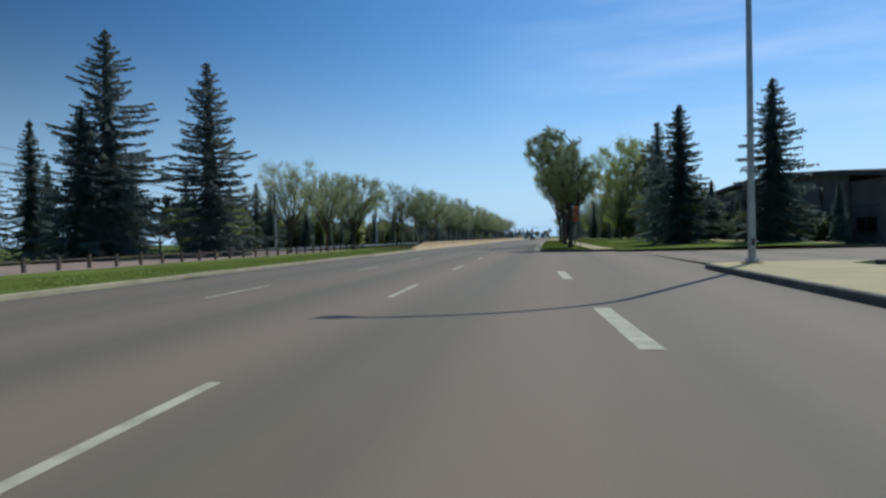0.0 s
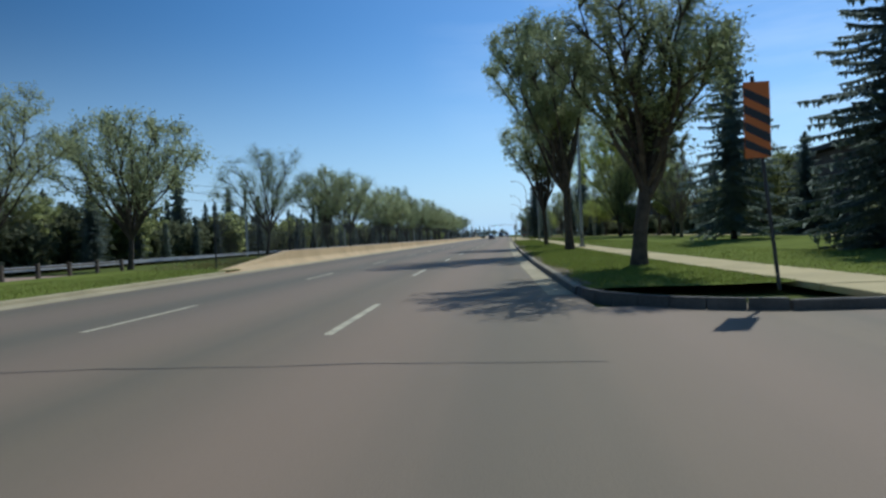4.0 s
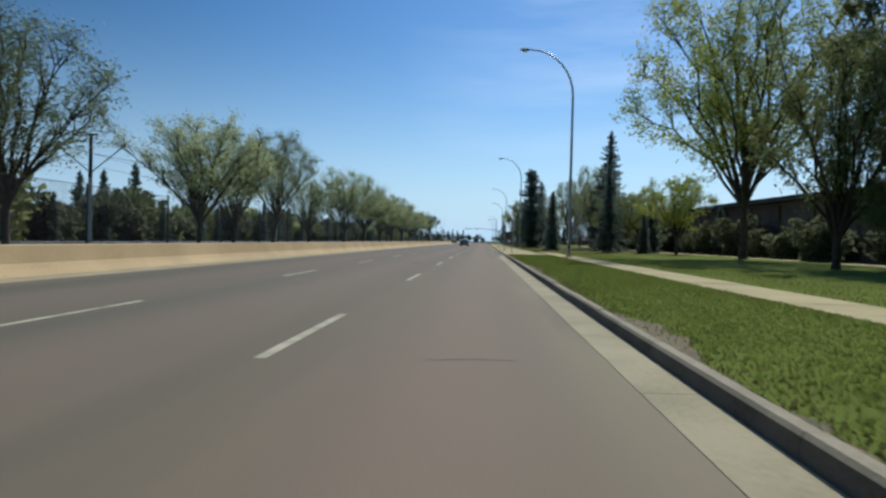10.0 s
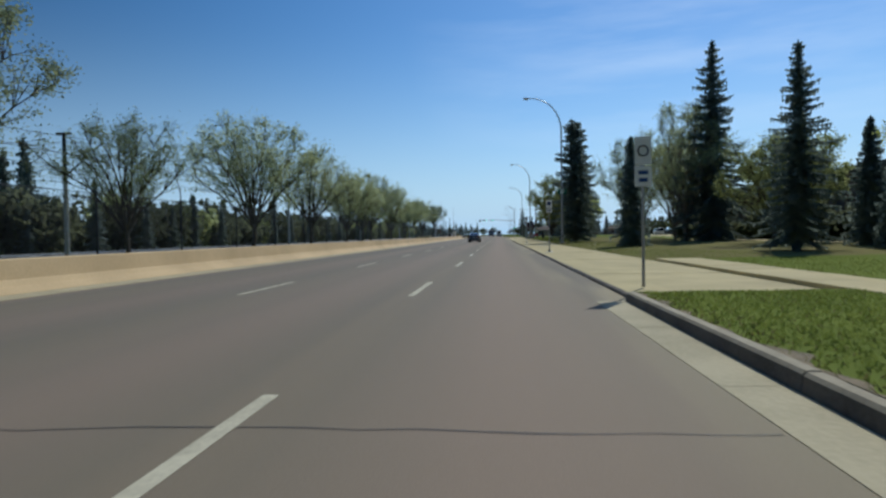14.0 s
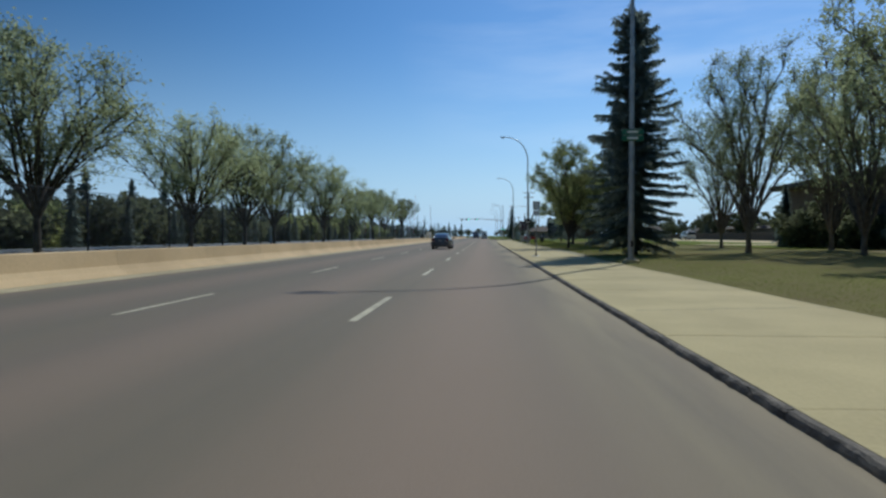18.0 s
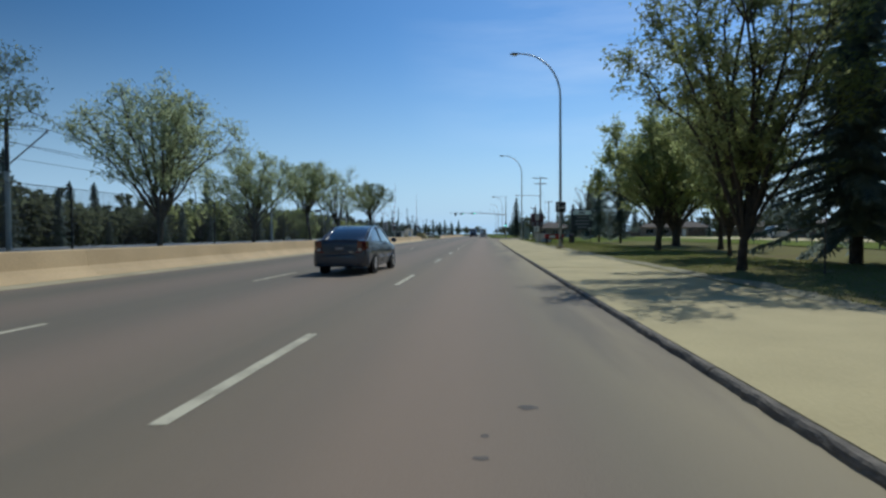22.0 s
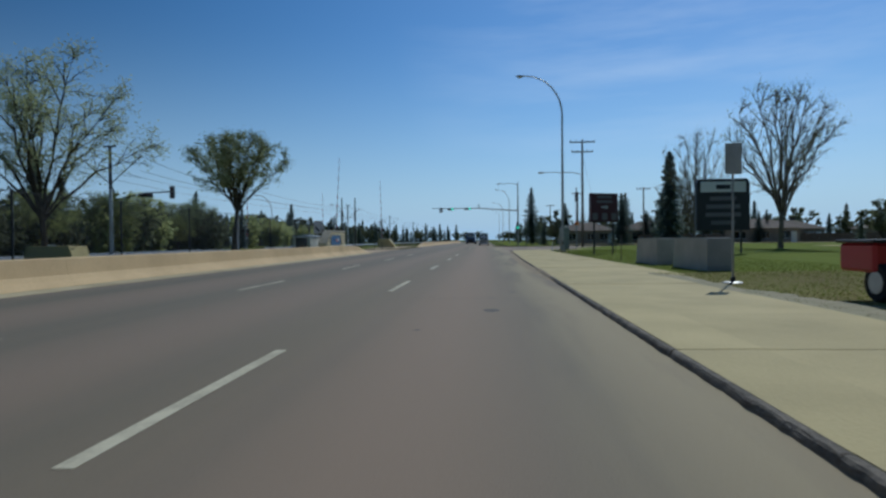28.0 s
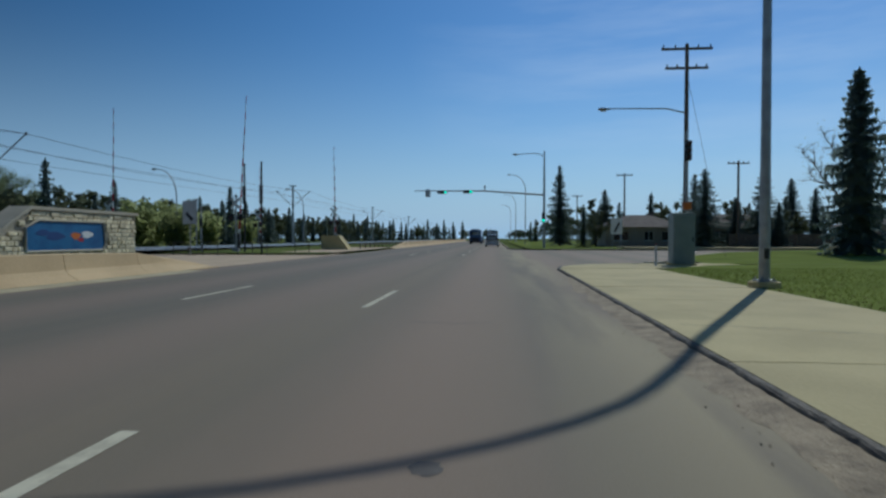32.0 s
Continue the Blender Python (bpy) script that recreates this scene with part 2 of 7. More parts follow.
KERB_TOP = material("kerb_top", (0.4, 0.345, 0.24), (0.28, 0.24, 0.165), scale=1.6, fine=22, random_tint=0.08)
# Shade of the face is put into this colour; corner stones wear it whole
KERB_SHADED = material("kerb_concrete", (0.13, 0.118, 0.1), (0.07, 0.063, 0.054), scale=1.6, fine=22, random_tint=0.08)
BARRIER = material("barrier_concrete", (0.62, 0.46, 0.255), (0.48, 0.35, 0.19), scale=0.5, fine=16, spread=0.7, random_tint=0.05)
GRASS_GROUND = material("lawn_soil", (0.2, 0.24, 0.055), (0.125, 0.16, 0.036), scale=0.35, fine=26, spread=0.9, bump=0.35, spec=0.02, rough=1.0)
GRASS_PARK = material("park_lawn", (0.225, 0.22, 0.08), (0.19, 0.155, 0.085), scale=0.3, fine=20, spread=0.9, bump=0.35, spec=0.02, rough=1.0)
GRASS_FAR = material("rough_grass", (0.15, 0.18, 0.05), (0.085, 0.105, 0.032), scale=0.12, fine=6, spread=0.9, bump=0.6, spec=0.02, rough=1.0)
GRASS_BLADE = foliage("grass_blades", (0.265, 0.305, 0.07), (0.155, 0.2, 0.042), 0.5, 0.8, 0.05)
DRY_BLADE = foliage("dry_grass", (0.33, 0.28, 0.12), (0.16, 0.15, 0.05), 0.2)
GRIT = material("dark_grit", (0.4, 0.315, 0.2), (0.2, 0.155, 0.1), scale=3.5, fine=40, bump=1.0)
TRODDEN = material("trodden_turf", (0.36, 0.31, 0.2), (0.22, 0.215, 0.1), scale=1.8, fine=26, bump=0.6, spread=0.8)
WORN_TURF = material("worn_turf", (0.27, 0.2, 0.115), (0.085, 0.08, 0.036), scale=4.5, fine=34, bump=1.0, spread=0.85)
GRAVEL = material("pink_gravel", (0.42, 0.31, 0.24), (0.28, 0.2, 0.16), scale=0.5, fine=30, bump=0.8)
APRON = material("apron_paving", (0.56, 0.43, 0.28), (0.42, 0.32, 0.21), scale=0.6, fine=14, spread=0.7)
BLOCK_CONCRETE = material("block_concrete", (0.5, 0.47, 0.42), (0.36, 0.34, 0.3), scale=1.2, fine=18, spread=0.7, bump=0.5)
BALLAST = material("ballast", (0.24, 0.21, 0.18), (0.1, 0.09, 0.08), scale=2, fine=18, bump=1.0)
BARK = material("bark", (0.095, 0.075, 0.058), (0.035, 0.028, 0.022), scale=4, fine=26, bump=0.9, random_tint=0.15)
PALE_BARK = material("pale_bark", (0.2, 0.17, 0.14), (0.09, 0.075, 0.06), scale=4, fine=26, bump=0.8)
LEAF = foliage("elm_leaves", (0.43, 0.47, 0.26), (0.27, 0.31, 0.16), 0.8)
LEAF_YELLOW = foliage("poplar_leaves", (0.64, 0.67, 0.22), (0.44, 0.49, 0.14), 0.82)
LEAF_GREEN = foliage("ash_leaves", (0.43, 0.46, 0.2), (0.25, 0.285, 0.115), 0.8)
LEAF_OLIVE = foliage("shrub_leaves", (0.2, 0.22, 0.125), (0.095, 0.11, 0.065), 0.6)
# Paler than real needles: veiling haze over the trees is put into the colour
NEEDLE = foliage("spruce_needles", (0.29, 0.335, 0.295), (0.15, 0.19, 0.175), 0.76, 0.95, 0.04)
NEEDLE_BLUE = foliage("blue_spruce_needles", (0.3, 0.335, 0.31), (0.16, 0.19, 0.18), 0.62, 0.95, 0.05)
NEEDLE_PINE = foliage("pine_needles", (0.34, 0.36, 0.2), (0.18, 0.2, 0.11), 0.65, 0.95, 0.04)
STEEL = material("galvanised_steel", (0.42, 0.42, 0.41), (0.28, 0.28, 0.28), scale=3, fine=40, rough=0.45, metal=0.6, bump=0.05)
DARK_STEEL = material("dark_painted_steel", (0.05, 0.052, 0.055), (0.025, 0.026, 0.028), scale=4, rough=0.55, bump=0.05)
WOOD_POLE = material("weathered_pole_wood", (0.17, 0.135, 0.105), (0.085, 0.067, 0.053), scale=3, fine=50, bump=0.5)
BLACK = plain("black_plastic", (0.012, 0.012, 0.013), 0.45)
WHITE = plain("white_paint", (0.75, 0.75, 0.72), 0.5)
RED = plain("red_paint", (0.42, 0.02, 0.025), 0.4)
GLASS_LAMP = plain("lamp_glass", (0.75, 0.75, 0.7), 0.15)
RUBBER = material("tyre_rubber", (0.02, 0.02, 0.02), (0.01, 0.01, 0.01), scale=8, bump=0.2)
CHROME = plain("bright_metal", (0.7, 0.7, 0.7), 0.2, 1.0)
CAR_GLASS = plain("tinted_glass", (0.012, 0.016, 0.018), 0.05, 0.0, 0.8, 0.6)
BRICK_DARK = material("dark_brown_cladding", (0.19, 0.155, 0.135), (0.125, 0.1, 0.088), scale=0.6, fine=12, bump=0.3)
ROOF_DARK = material("dark_roof", (0.1, 0.1, 0.098), (0.065, 0.065, 0.064), scale=0.4, fine=10)


# ---- mesh building ----
class Geo:
    """Collects vertices and faces of one mesh."""

    def __init__(self):
        self.v, self.f, self.m = [], [], []

    def add(self, verts, faces, mat=0):
        k = len(self.v)
        self.v.extend(tuple(p) for p in verts)
        self.f.extend(tuple(i + k for i in f) for f in faces)
        self.m.extend([mat] * len(faces))
        return self

    def box(self, x0, y0, z0, x1, y1, z1, bevel=0.0, mat=0):
        b = bevel
        if not b:
            v = [(x, y, z) for z in (z0, z1) for y in (y0, y1) for x in (x0, x1)]
            return self.add(v, [(0, 2, 3, 1), (4, 5, 7, 6), (0, 1, 5, 4), (2, 6, 7, 3), (0, 4, 6, 2), (1, 3, 7, 5)], mat)
        c, h = ((x0 + x1) / 2, (y0 + y1) / 2, (z0 + z1) / 2), ((x1 - x0) / 2, (y1 - y0) / 2, (z1 - z0) / 2)
        v, idx = [], {}
        for s in [(a, d, e) for a in (-1, 1) for d in (-1, 1) for e in (-1, 1)]:
            for ax in range(3):
                idx[s, ax] = len(v)
                v.append([c[k] + s[k] * (h[k] - (0 if k == ax else b)) for k in range(3)])
        f = []
        for ax in range(3):
            o1, o2 = [(1, 2), (2, 0), (0, 1)][ax]
            for s in (-1, 1):
                q = []
                for a, d in ((-1, -1), (1, -1), (1, 1), (-1, 1)):
                    t = [0, 0, 0]
                    t[ax], t[o1], t[o2] = s, a, d
                    q.append(idx[tuple(t), ax])
                f.append(q if s > 0 else q[::-1])
            for a in (-1, 1):
                for d in (-1, 1):
                    p, r = [0, 0, 0], [0, 0, 0]
                    p[o1] = r[o1] = a
                    p[o2] = r[o2] = d
                    p[ax], r[ax] = -1, 1
                    q = [idx[tuple(p), o1], idx[tuple(r), o1], idx[tuple(r), o2], idx[tuple(p), o2]]
                    f.append(q if a * d < 0 else q[::-1])
        for s in [(a, d, e) for a in (-1, 1) for d in (-1, 1) for e in (-1, 1)]:
            q = [idx[s, 0], idx[s, 1], idx[s, 2]]
            f.append(q if s[0] * s[1] * s[2] > 0 else q[::-1])
        return self.add(v, f, mat)

    def tube(self, pts, radii, n=8, cap=True, mat=0):
        pts = [Vector(p) for p in pts]
        if not hasattr(radii, "__len__"):
            radii = [radii] * len(pts)
        v, f, side = [], [], None
        for i, p in enumerate(pts):
            d = (pts[min(i + 1, len(pts) - 1)] - pts[max(i - 1, 0)]).normalized()
            if side is None:
                side = d.orthogonal().normalized()
            side = (side - d * side.dot(d)).normalized()
            up = d.cross(side)
            for k in range(n):
                a = 2 * math.pi * k / n
                v.append(p + (side * math.cos(a) + up * math.sin(a)) * radii[i])
        for i in range(len(pts) - 1):
            for k in range(n):
                f.append((i * n + k, i * n + (k + 1) % n, (i + 1) * n + (k + 1) % n, (i + 1) * n + k))
        if cap:
            f.append(tuple(range(n))[::-1])
            f.append(tuple((len(pts) - 1) * n + k for k in range(n)))
        return self.add(v, f, mat)

    def prism(self, profile, a, b, axis="y", mat=0):
        """A profile of (u, w) drawn out from a to b along axis."""
        put = {"y": lambda u, w, s: (u, s, w), "x": lambda u, w, s: (s, u, w), "z": lambda u, w, s: (u, w, s)}[axis]
        n = len(profile)
        v = [put(u, w, s) for s in (a, b) for u, w in profile]
        f = [(k, (k + 1) % n, n + (k + 1) % n, n + k) for k in range(n)] + [tuple(range(n))[::-1], tuple(range(n, 2 * n))]
        return self.add(v, f, mat)

    def loft(self, rows, mat=0, closed=False, caps=False):
        n = len(rows[0])
        v = [p for r in rows for p in r]
        f = []
        for i in range(len(rows) - 1):
            for k in range(n if closed else n - 1):
                f.append((i * n + k, i * n + (k + 1) % n, (i + 1) * n + (k + 1) % n, (i + 1) * n + k))
        if caps:
            f.append(tuple(range(n))[::-1])
            f.append(tuple((len(rows) - 1) * n + k for k in range(n)))
        return self.add(v, f, mat)

    def mesh(self, name, mats, smooth=False, fix=True):
        me = bpy.data.meshes.new(name)
        me.from_pydata(self.v, [], self.f)
        for x in mats if isinstance(mats, (list, tuple)) else [mats]:
            me.materials.append(x)
        if any(self.m):
            me.polygons.foreach_set("material_index", self.m)
        if fix:
            bm = bmesh.new()
            bm.from_mesh(me)
            bmesh.ops.recalc_face_normals(bm, faces=bm.faces)
            bm.to_mesh(me)
            bm.free()
        if smooth:
            me.polygons.foreach_set("use_smooth", [True] * len(me.polygons))
            me.set_sharp_from_angle(angle=radians(40))
        me.update()
        return me


def part(name, geo, mats, parent=None, label="", smooth=False, fix=True, kind=""):
    data = geo if isinstance(geo, bpy.types.Mesh) else geo.mesh(name, mats, smooth, fix)
    ob = new(name, data)
    if parent is not None:
        ob.parent = parent
    return tagged(ob, label=label, kind=kind)


def thing(name, label, category, group="", at=(0, 0, 0), turn=0.0, kind=""):
    ob = new(name)
    ob.empty_display_size = 0.3
    ob.matrix_basis = pose(*at, 0, 0, turn)
    return tagged(ob, label, category, group, kind)


def bend(y):
    """The road's sideways shift: a gentle bend before it runs straight."""
    if y > 160:
        return 0.0
    return 0.034 * 9.0 * math.log1p(math.exp((70.0 - y) / 9.0)) + 0.04 * 4.0 * math.log1p(math.exp((18.0 - y) / 4.0))


def edge(y):
    """How far the right-hand kerb stands from the lane line: it drifts outward towards the junction."""
    pts = ((147, 4.08), (200, 4.12), (225, 4.12), (250, 4.15), (275, 4.32), (300, 4.5), (312, 4.74), (326, 4.95))
    for (a, u), (b, w) in zip(pts, pts[1:]):
        if y <= b:
            return u + (w - u) * max(0.0, (y - a) / (b - a))
    return 4.95


def strip(geo, x0, x1, z0, z1, y0, y1, step=4.0, mat=0):
    """A ribbon along the road between two offsets."""
    n = max(1, int((y1 - y0) / step))
    rows = []
    for i in range(n + 1):
        y = y0 + (y1 - y0) * i / n
        c = bend(y)
        rows.append([(x0 + c, y, z0), (x1 + c, y, z1)])
    return geo.loft(rows, mat)


def along(geo, profile, y0, y1, step=4.0, mat=0, caps=True):
    """A closed profile of (offset, height) drawn out along the road."""
    n = max(1, int((y1 - y0) / step))
    rows = [[(u + bend(y), y, w) for u, w in profile] for y in (y0 + (y1 - y0) * i / n for i in range(n + 1))]
    return geo.loft(rows, mat, True, caps)


# ---- ground and road ----
g = Geo()
g.add([(-2500, -600, -0.06), (2500, -600, -0.06), (2500, 4000, -0.06), (-2500, 4000, -0.06)], [(0, 1, 2, 3)])
part("ground", g, GRASS_FAR)
tagged(bpy.data.objects["ground"], "wide flat ground of rough grass reaching the horizon", "ground", kind="structure")

g = Geo()
strip(g, -9.1, 10.2, 0.0, 0.0, -60, 51.0, 3.0)
strip(g, -9.1, 4.0, 0.0, 0.0, 51.0, 900, 6.0)
g.loft([[(4.0, y, 0.0), (edge(y) + 0.05, y, 0.0)] for y in range(147, 333, 6)])
road = part("road", g, ASPHALT)
tagged(road, "worn grey-brown asphalt road with three lanes one way", "road", kind="structure")
g = Geo()
g.add([(11.2, 27.6, 0.0), (90, 27.6, 0.0), (90, 48.2, 0.0), (11.0, 48.2, 0.0)], [(0, 1, 2, 3)])
g.add([(8.0, 26.9, -0.004), (12.5, 26.9, -0.004), (12.5, 49.8, -0.004), (8.0, 49.8, -0.004)], [(0, 1, 2, 3)])
side = part("turning_lane", g, ASPHALT, label="pale asphalt turning lane and driveway mouth")
tagged(side, category="road", kind="structure")
# cross street at the far junction
g = Geo()
g.add([(4.0, 331.5, 0.002), (160, 331.5, 0.002), (160, 366.0, 0.002), (4.0, 366.0, 0.002)], [(0, 1, 2, 3)])
g.add([(-9.1, 327.0, 0.002), (-120, 327.0, 0.002), (-120, 343.0, 0.002), (-9.1, 343.0, 0.002)], [(0, 3, 2, 1)])
g.add([(4.0, 326.0, 0.003), (9.4, 331.5, 0.003), (4.0, 331.5, 0.003)], [(0, 1, 2)])
g.add([(4.0, 366.0, 0.003), (9.4, 366.0, 0.003), (4.0, 371.5, 0.003)], [(0, 1, 2)])
cross = part("cross_street", g, ASPHALT, label="asphalt side street crossing at the junction")
tagged(cross, category="road", kind="structure")

# lane dashes
PERIOD, FIRST = 11.0, 163.09


def dash(x, y_far, length, width, parent):
    rows = []
    for i in range(4):
        y = y_far - length + length * i / 3
        c = bend(y)
        rows.append([(x + c - width / 2, y, 0.004), (x + c + width / 2, y, 0.004)])
    return part("lane_dash", Geo().loft(rows), LANE_PAINT, parent)


# how far the dashes of the near line stray from even steps, by number
STRAY = {-12: -0.45, -11: -0.5, -10: -0.7, -9: 0.0, -8: -0.2, -7: -0.6, -6: -0.1, -5: -0.85, -4: -0.3, -3: -0.1, -2: -0.3, -1: -0.4, 0: -0.4,
         1: -0.5, 2: -0.3, 3: -1.0, 4: -0.4, 5: -0.5, 6: -1.0, 7: -0.6, 8: -0.9, 9: -0.6, 10: -0.5, 11: -0.3, 12: -0.5, 13: -0.25, 14: -0.8}
for k in range(-15, 30):
    y = FIRST + PERIOD * k
    if 326 < y < 346:
        continue
    dash(0.12 if k < -12 else (0.22 if k < -9 else (-0.2 if k < -8 else -0.1 if k < -6 else (0.0 if k < 0 else 0.15))), y + STRAY.get(k, -0.4 if k > 0 else 0.0), 3.5, 0.13, road)
    dash(-4.2 if k < -12 else -3.8, y + (0.1 if k < 0 else 0.2), 3.5, 0.12, road)
for y in (25.3, 14.65, 4.2):
    dash(4.22, y, 3.8, 0.28, side)


# cracks across the asphalt
def crack(y, x0, x1, wob, width, seed, slope=0.0):
    r = random.Random(seed)
    rows, n = [], 26
    off = 0.0
    for i in range(n + 1):
        x = x0 + (x1 - x0) * i / n
        off += r.uniform(-wob, wob)
        off *= 0.9
        w = width * r.uniform(0.4, 1.2)
        yy = y + off + slope * (x - x0)
        c = bend(yy)
        rows.append([(x + c, yy - w / 2, 0.003), (x + c, yy + w / 2, 0.003)])
    part("crack", Geo().loft(rows), SEALANT, road)


for i, (y, a, b, s) in enumerate([(20.6, 0.6, 6.0, 0.05), (62.0, -1.5, 3.4, 0.0), (77.0, -3, 3.4, 0.02), (104.0, 1.6, 2.5, 0.0),
                                  (111.6, 1.7, 2.7, 0.0), (159.6, -0.3, 2.7, -0.05), (170.0, -4, 3.8, 0.0), (193.2, -1.6, 3.0, 0.03),
                                  (226.6, 1.4, 3.3, 0.0), (268.0, -2, 3.8, 0.0), (290.5, -4, 3.8, 0.02),
                                  (311.0, 1.2, 2.5, 0.0), (278.7, 0.4, 3.8, -0.12), (47.0, -6, 3.4, 0.0), (140.0, -6, 3.4, 0.0), (250.0, -7, 0.0, 0.0)]):
    crack(y, a, b, 0.05, 0.025, i, s)


rows = []
r = random.Random(99)
for k in range(40):
    x = 0.6 + 8.0 * k / 39
    y, w = 25.9 + 2.5 * math.exp(-(x - 0.6) / 1.6) + 0.04 * (x - 4) + 0.022 * max(0, x - 4) ** 2 + r.uniform(-0.04, 0.04), 0.032 * r.uniform(0.4, 1.3) * min(1.0, 0.25 + 0.25 * x)
    rows.append([(x, y - w / 2, 0.003), (x + 0.02, y + w / 2, 0.003)])
part("crack", Geo().loft(rows), SEALANT, road)

rows, r = [], random.Random(98)
for k in range(46):
    x = 4.5 + 2.6 * k / 45
    y = 16.1 + 0.11 * (x - 4.5) ** 2.2 + 0.03 * math.sin(x * 9) + r.uniform(-0.012, 0.012)
    w = 0.03 * r.uniform(0.3, 1.3) * (0.35 if 5.75 < x < 5.95 else 1)
    rows.append([(x, y - w / 2, 0.003), (x + 0.01, y + w / 2, 0.003)])
part("crack", Geo().loft(rows), SEALANT, road)

STAIN = material("oil_stain", (0.14, 0.124, 0.108), (0.095, 0.084, 0.074), scale=6, fine=30, bump=0.2)
# dark stains and short tar marks on the kerb lane
for i, (x, y, w, h) in enumerate(((2.12, 305.4, 0.1, 0.12), (2.54, 276.35, 0.15, 0.22), (1.5, 274.1, 0.06, 0.06), (2.56, 278.6, 0.11, 0.06), (3.05, 279.95, 0.09, 0.12), (0.5, 279.3, 0.05, 0.06), (2.22, 213.64, 0.05, 0.03), (2.54, 214.6, 0.07, 0.06),
                                  (2.24, 214.0, 0.03, 0.03), (2.3, 232.0, 0.03, 0.03), (3.05, 233.3, 0.13, 0.05), (-1.53, 129.0, 0.75, 0.3), (-1.7, 185.5, 0.7, 0.3), (0.93, 203.7, 0.3, 0.05))):
    r = random.Random(300 + i)
    ring = [(w * math.cos(a) * r.uniform(0.7, 1.15), h * math.sin(a) * r.uniform(0.7, 1.15)) for a in [k * math.pi / 8 for k in range(16)]]
    part("stain", Geo().add([(x + u, y + v, 0.0025) for u, v in ring], [tuple(range(16))]), STAIN, road)

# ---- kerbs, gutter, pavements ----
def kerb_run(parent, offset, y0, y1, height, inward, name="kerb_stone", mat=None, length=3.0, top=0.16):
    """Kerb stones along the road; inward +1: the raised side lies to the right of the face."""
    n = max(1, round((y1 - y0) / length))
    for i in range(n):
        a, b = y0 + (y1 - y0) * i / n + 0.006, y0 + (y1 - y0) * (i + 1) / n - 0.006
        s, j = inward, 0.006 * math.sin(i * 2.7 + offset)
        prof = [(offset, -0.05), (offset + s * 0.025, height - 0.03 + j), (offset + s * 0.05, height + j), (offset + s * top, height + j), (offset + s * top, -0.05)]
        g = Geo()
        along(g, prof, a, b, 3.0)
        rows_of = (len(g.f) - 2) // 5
        # by default bevel and top stay pale, the face gets the shaded colour
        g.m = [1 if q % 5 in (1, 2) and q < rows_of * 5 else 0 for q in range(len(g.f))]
        part(name, g, [mat, mat] if mat else [KERB_SHADED, KERB_TOP], parent)


verge_kerb = thing("kerb", "weathered concrete kerb along the grass verge", "kerb", kind="structure")
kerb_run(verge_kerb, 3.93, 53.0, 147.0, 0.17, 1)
walk_kerb = thing("kerb", "low worn concrete kerb along the wide pavement", "kerb", kind="structure")
for i in range(60):
    a, b = 147.0 + i * 2.983 + 0.008, 147.0 + (i + 1) * 2.983 - 0.008
    rows = []
    for k in range(31):
        y = a + (b - a) * k / 30
        w1 = 0.02 * noise.noise(Vector((y * 1.7, 0, 1))) + 0.016 * noise.noise(Vector((y * 6, 0, 2))) + 0.012 * noise.noise(Vector((y * 17, 0, 5)))
        w2 = 0.014 * noise.noise(Vector((y * 2.3, 4, 3))) + 0.01 * noise.noise(Vector((y * 14, 4, 7)))
        w3 = 0.016 * noise.noise(Vector((y * 11, 8, 3)))
        e = edge(y)
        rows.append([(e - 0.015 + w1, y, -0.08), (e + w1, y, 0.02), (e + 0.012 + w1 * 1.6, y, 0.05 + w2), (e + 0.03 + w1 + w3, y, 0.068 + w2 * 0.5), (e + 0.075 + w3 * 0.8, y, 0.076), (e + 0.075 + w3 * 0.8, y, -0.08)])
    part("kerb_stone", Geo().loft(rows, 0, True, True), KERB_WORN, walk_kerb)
far_kerb = thing("kerb", "concrete kerb beyond the junction", "kerb", kind="structure")
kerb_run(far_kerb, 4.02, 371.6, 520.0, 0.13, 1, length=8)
left_kerb = thing("kerb", "pale concrete kerb along the left grass verge", "kerb", kind="structure")
kerb_run(left_kerb, -9.1, -30.0, 66.0, 0.14, -1, mat=GUTTER)


def arc_kerb(parent, cx, cy, r, a0, a1, height, outward, n=8, width=0.16, mat=None):
    """Kerb stones round a corner."""
    for i in range(n):
        t0, t1 = radians(a0 + (a1 - a0) * i / n), radians(a0 + (a1 - a0) * (i + 1) / n)
        g = Geo()
        rows = []
        for t in (t0 + 0.003, (t0 + t1) / 2, t1 - 0.003):
            rows.append([(cx + math.cos(t) * q, cy + math.sin(t) * q, z) for q, z in ((r, -0.05), (r + outward * 0.03, height), (r + outward * width, height), (r + outward * width, -0.05))])
        g.loft(rows, 0, True, True)
        part("kerb_stone", g, mat or KERB_SHADED, parent)


corner = thing("kerb", "curved concrete kerb at the driveway corner", "kerb", kind="structure")
# the straight kerb meets the driveway round a corner of three metres
CX, CY = 3.93 + bend(52) + 3.0, 53.0
arc_kerb(corner, CX, CY, 3.0, 180, 262, 0.17, -1)
g = Geo()
for i in range(16):
    x0 = CX - 0.4 + i * 2.5
    part("kerb_stone", Geo().box(x0 + 0.006, 49.98, -0.05, x0 + 2.494, 50.14, 0.15, 0.02), KERB_SHADED, corner)
island_kerb = thing("kerb", "dark-faced concrete kerb round the corner pavement", "kerb", kind="structure")
for i in range(13):
    y1 = 25.6 - i * 3.0
    part("kerb_stone", Geo().box(10.55, y1 - 2.994, -0.05, 10.73, y1 - 0.006, 0.17, 0.025), KERB_SHADED, island_kerb)
arc_kerb(island_kerb, 12.55, 25.6, 2.0, 180, 92, 0.17, -1, mat=KERB_SHADED)
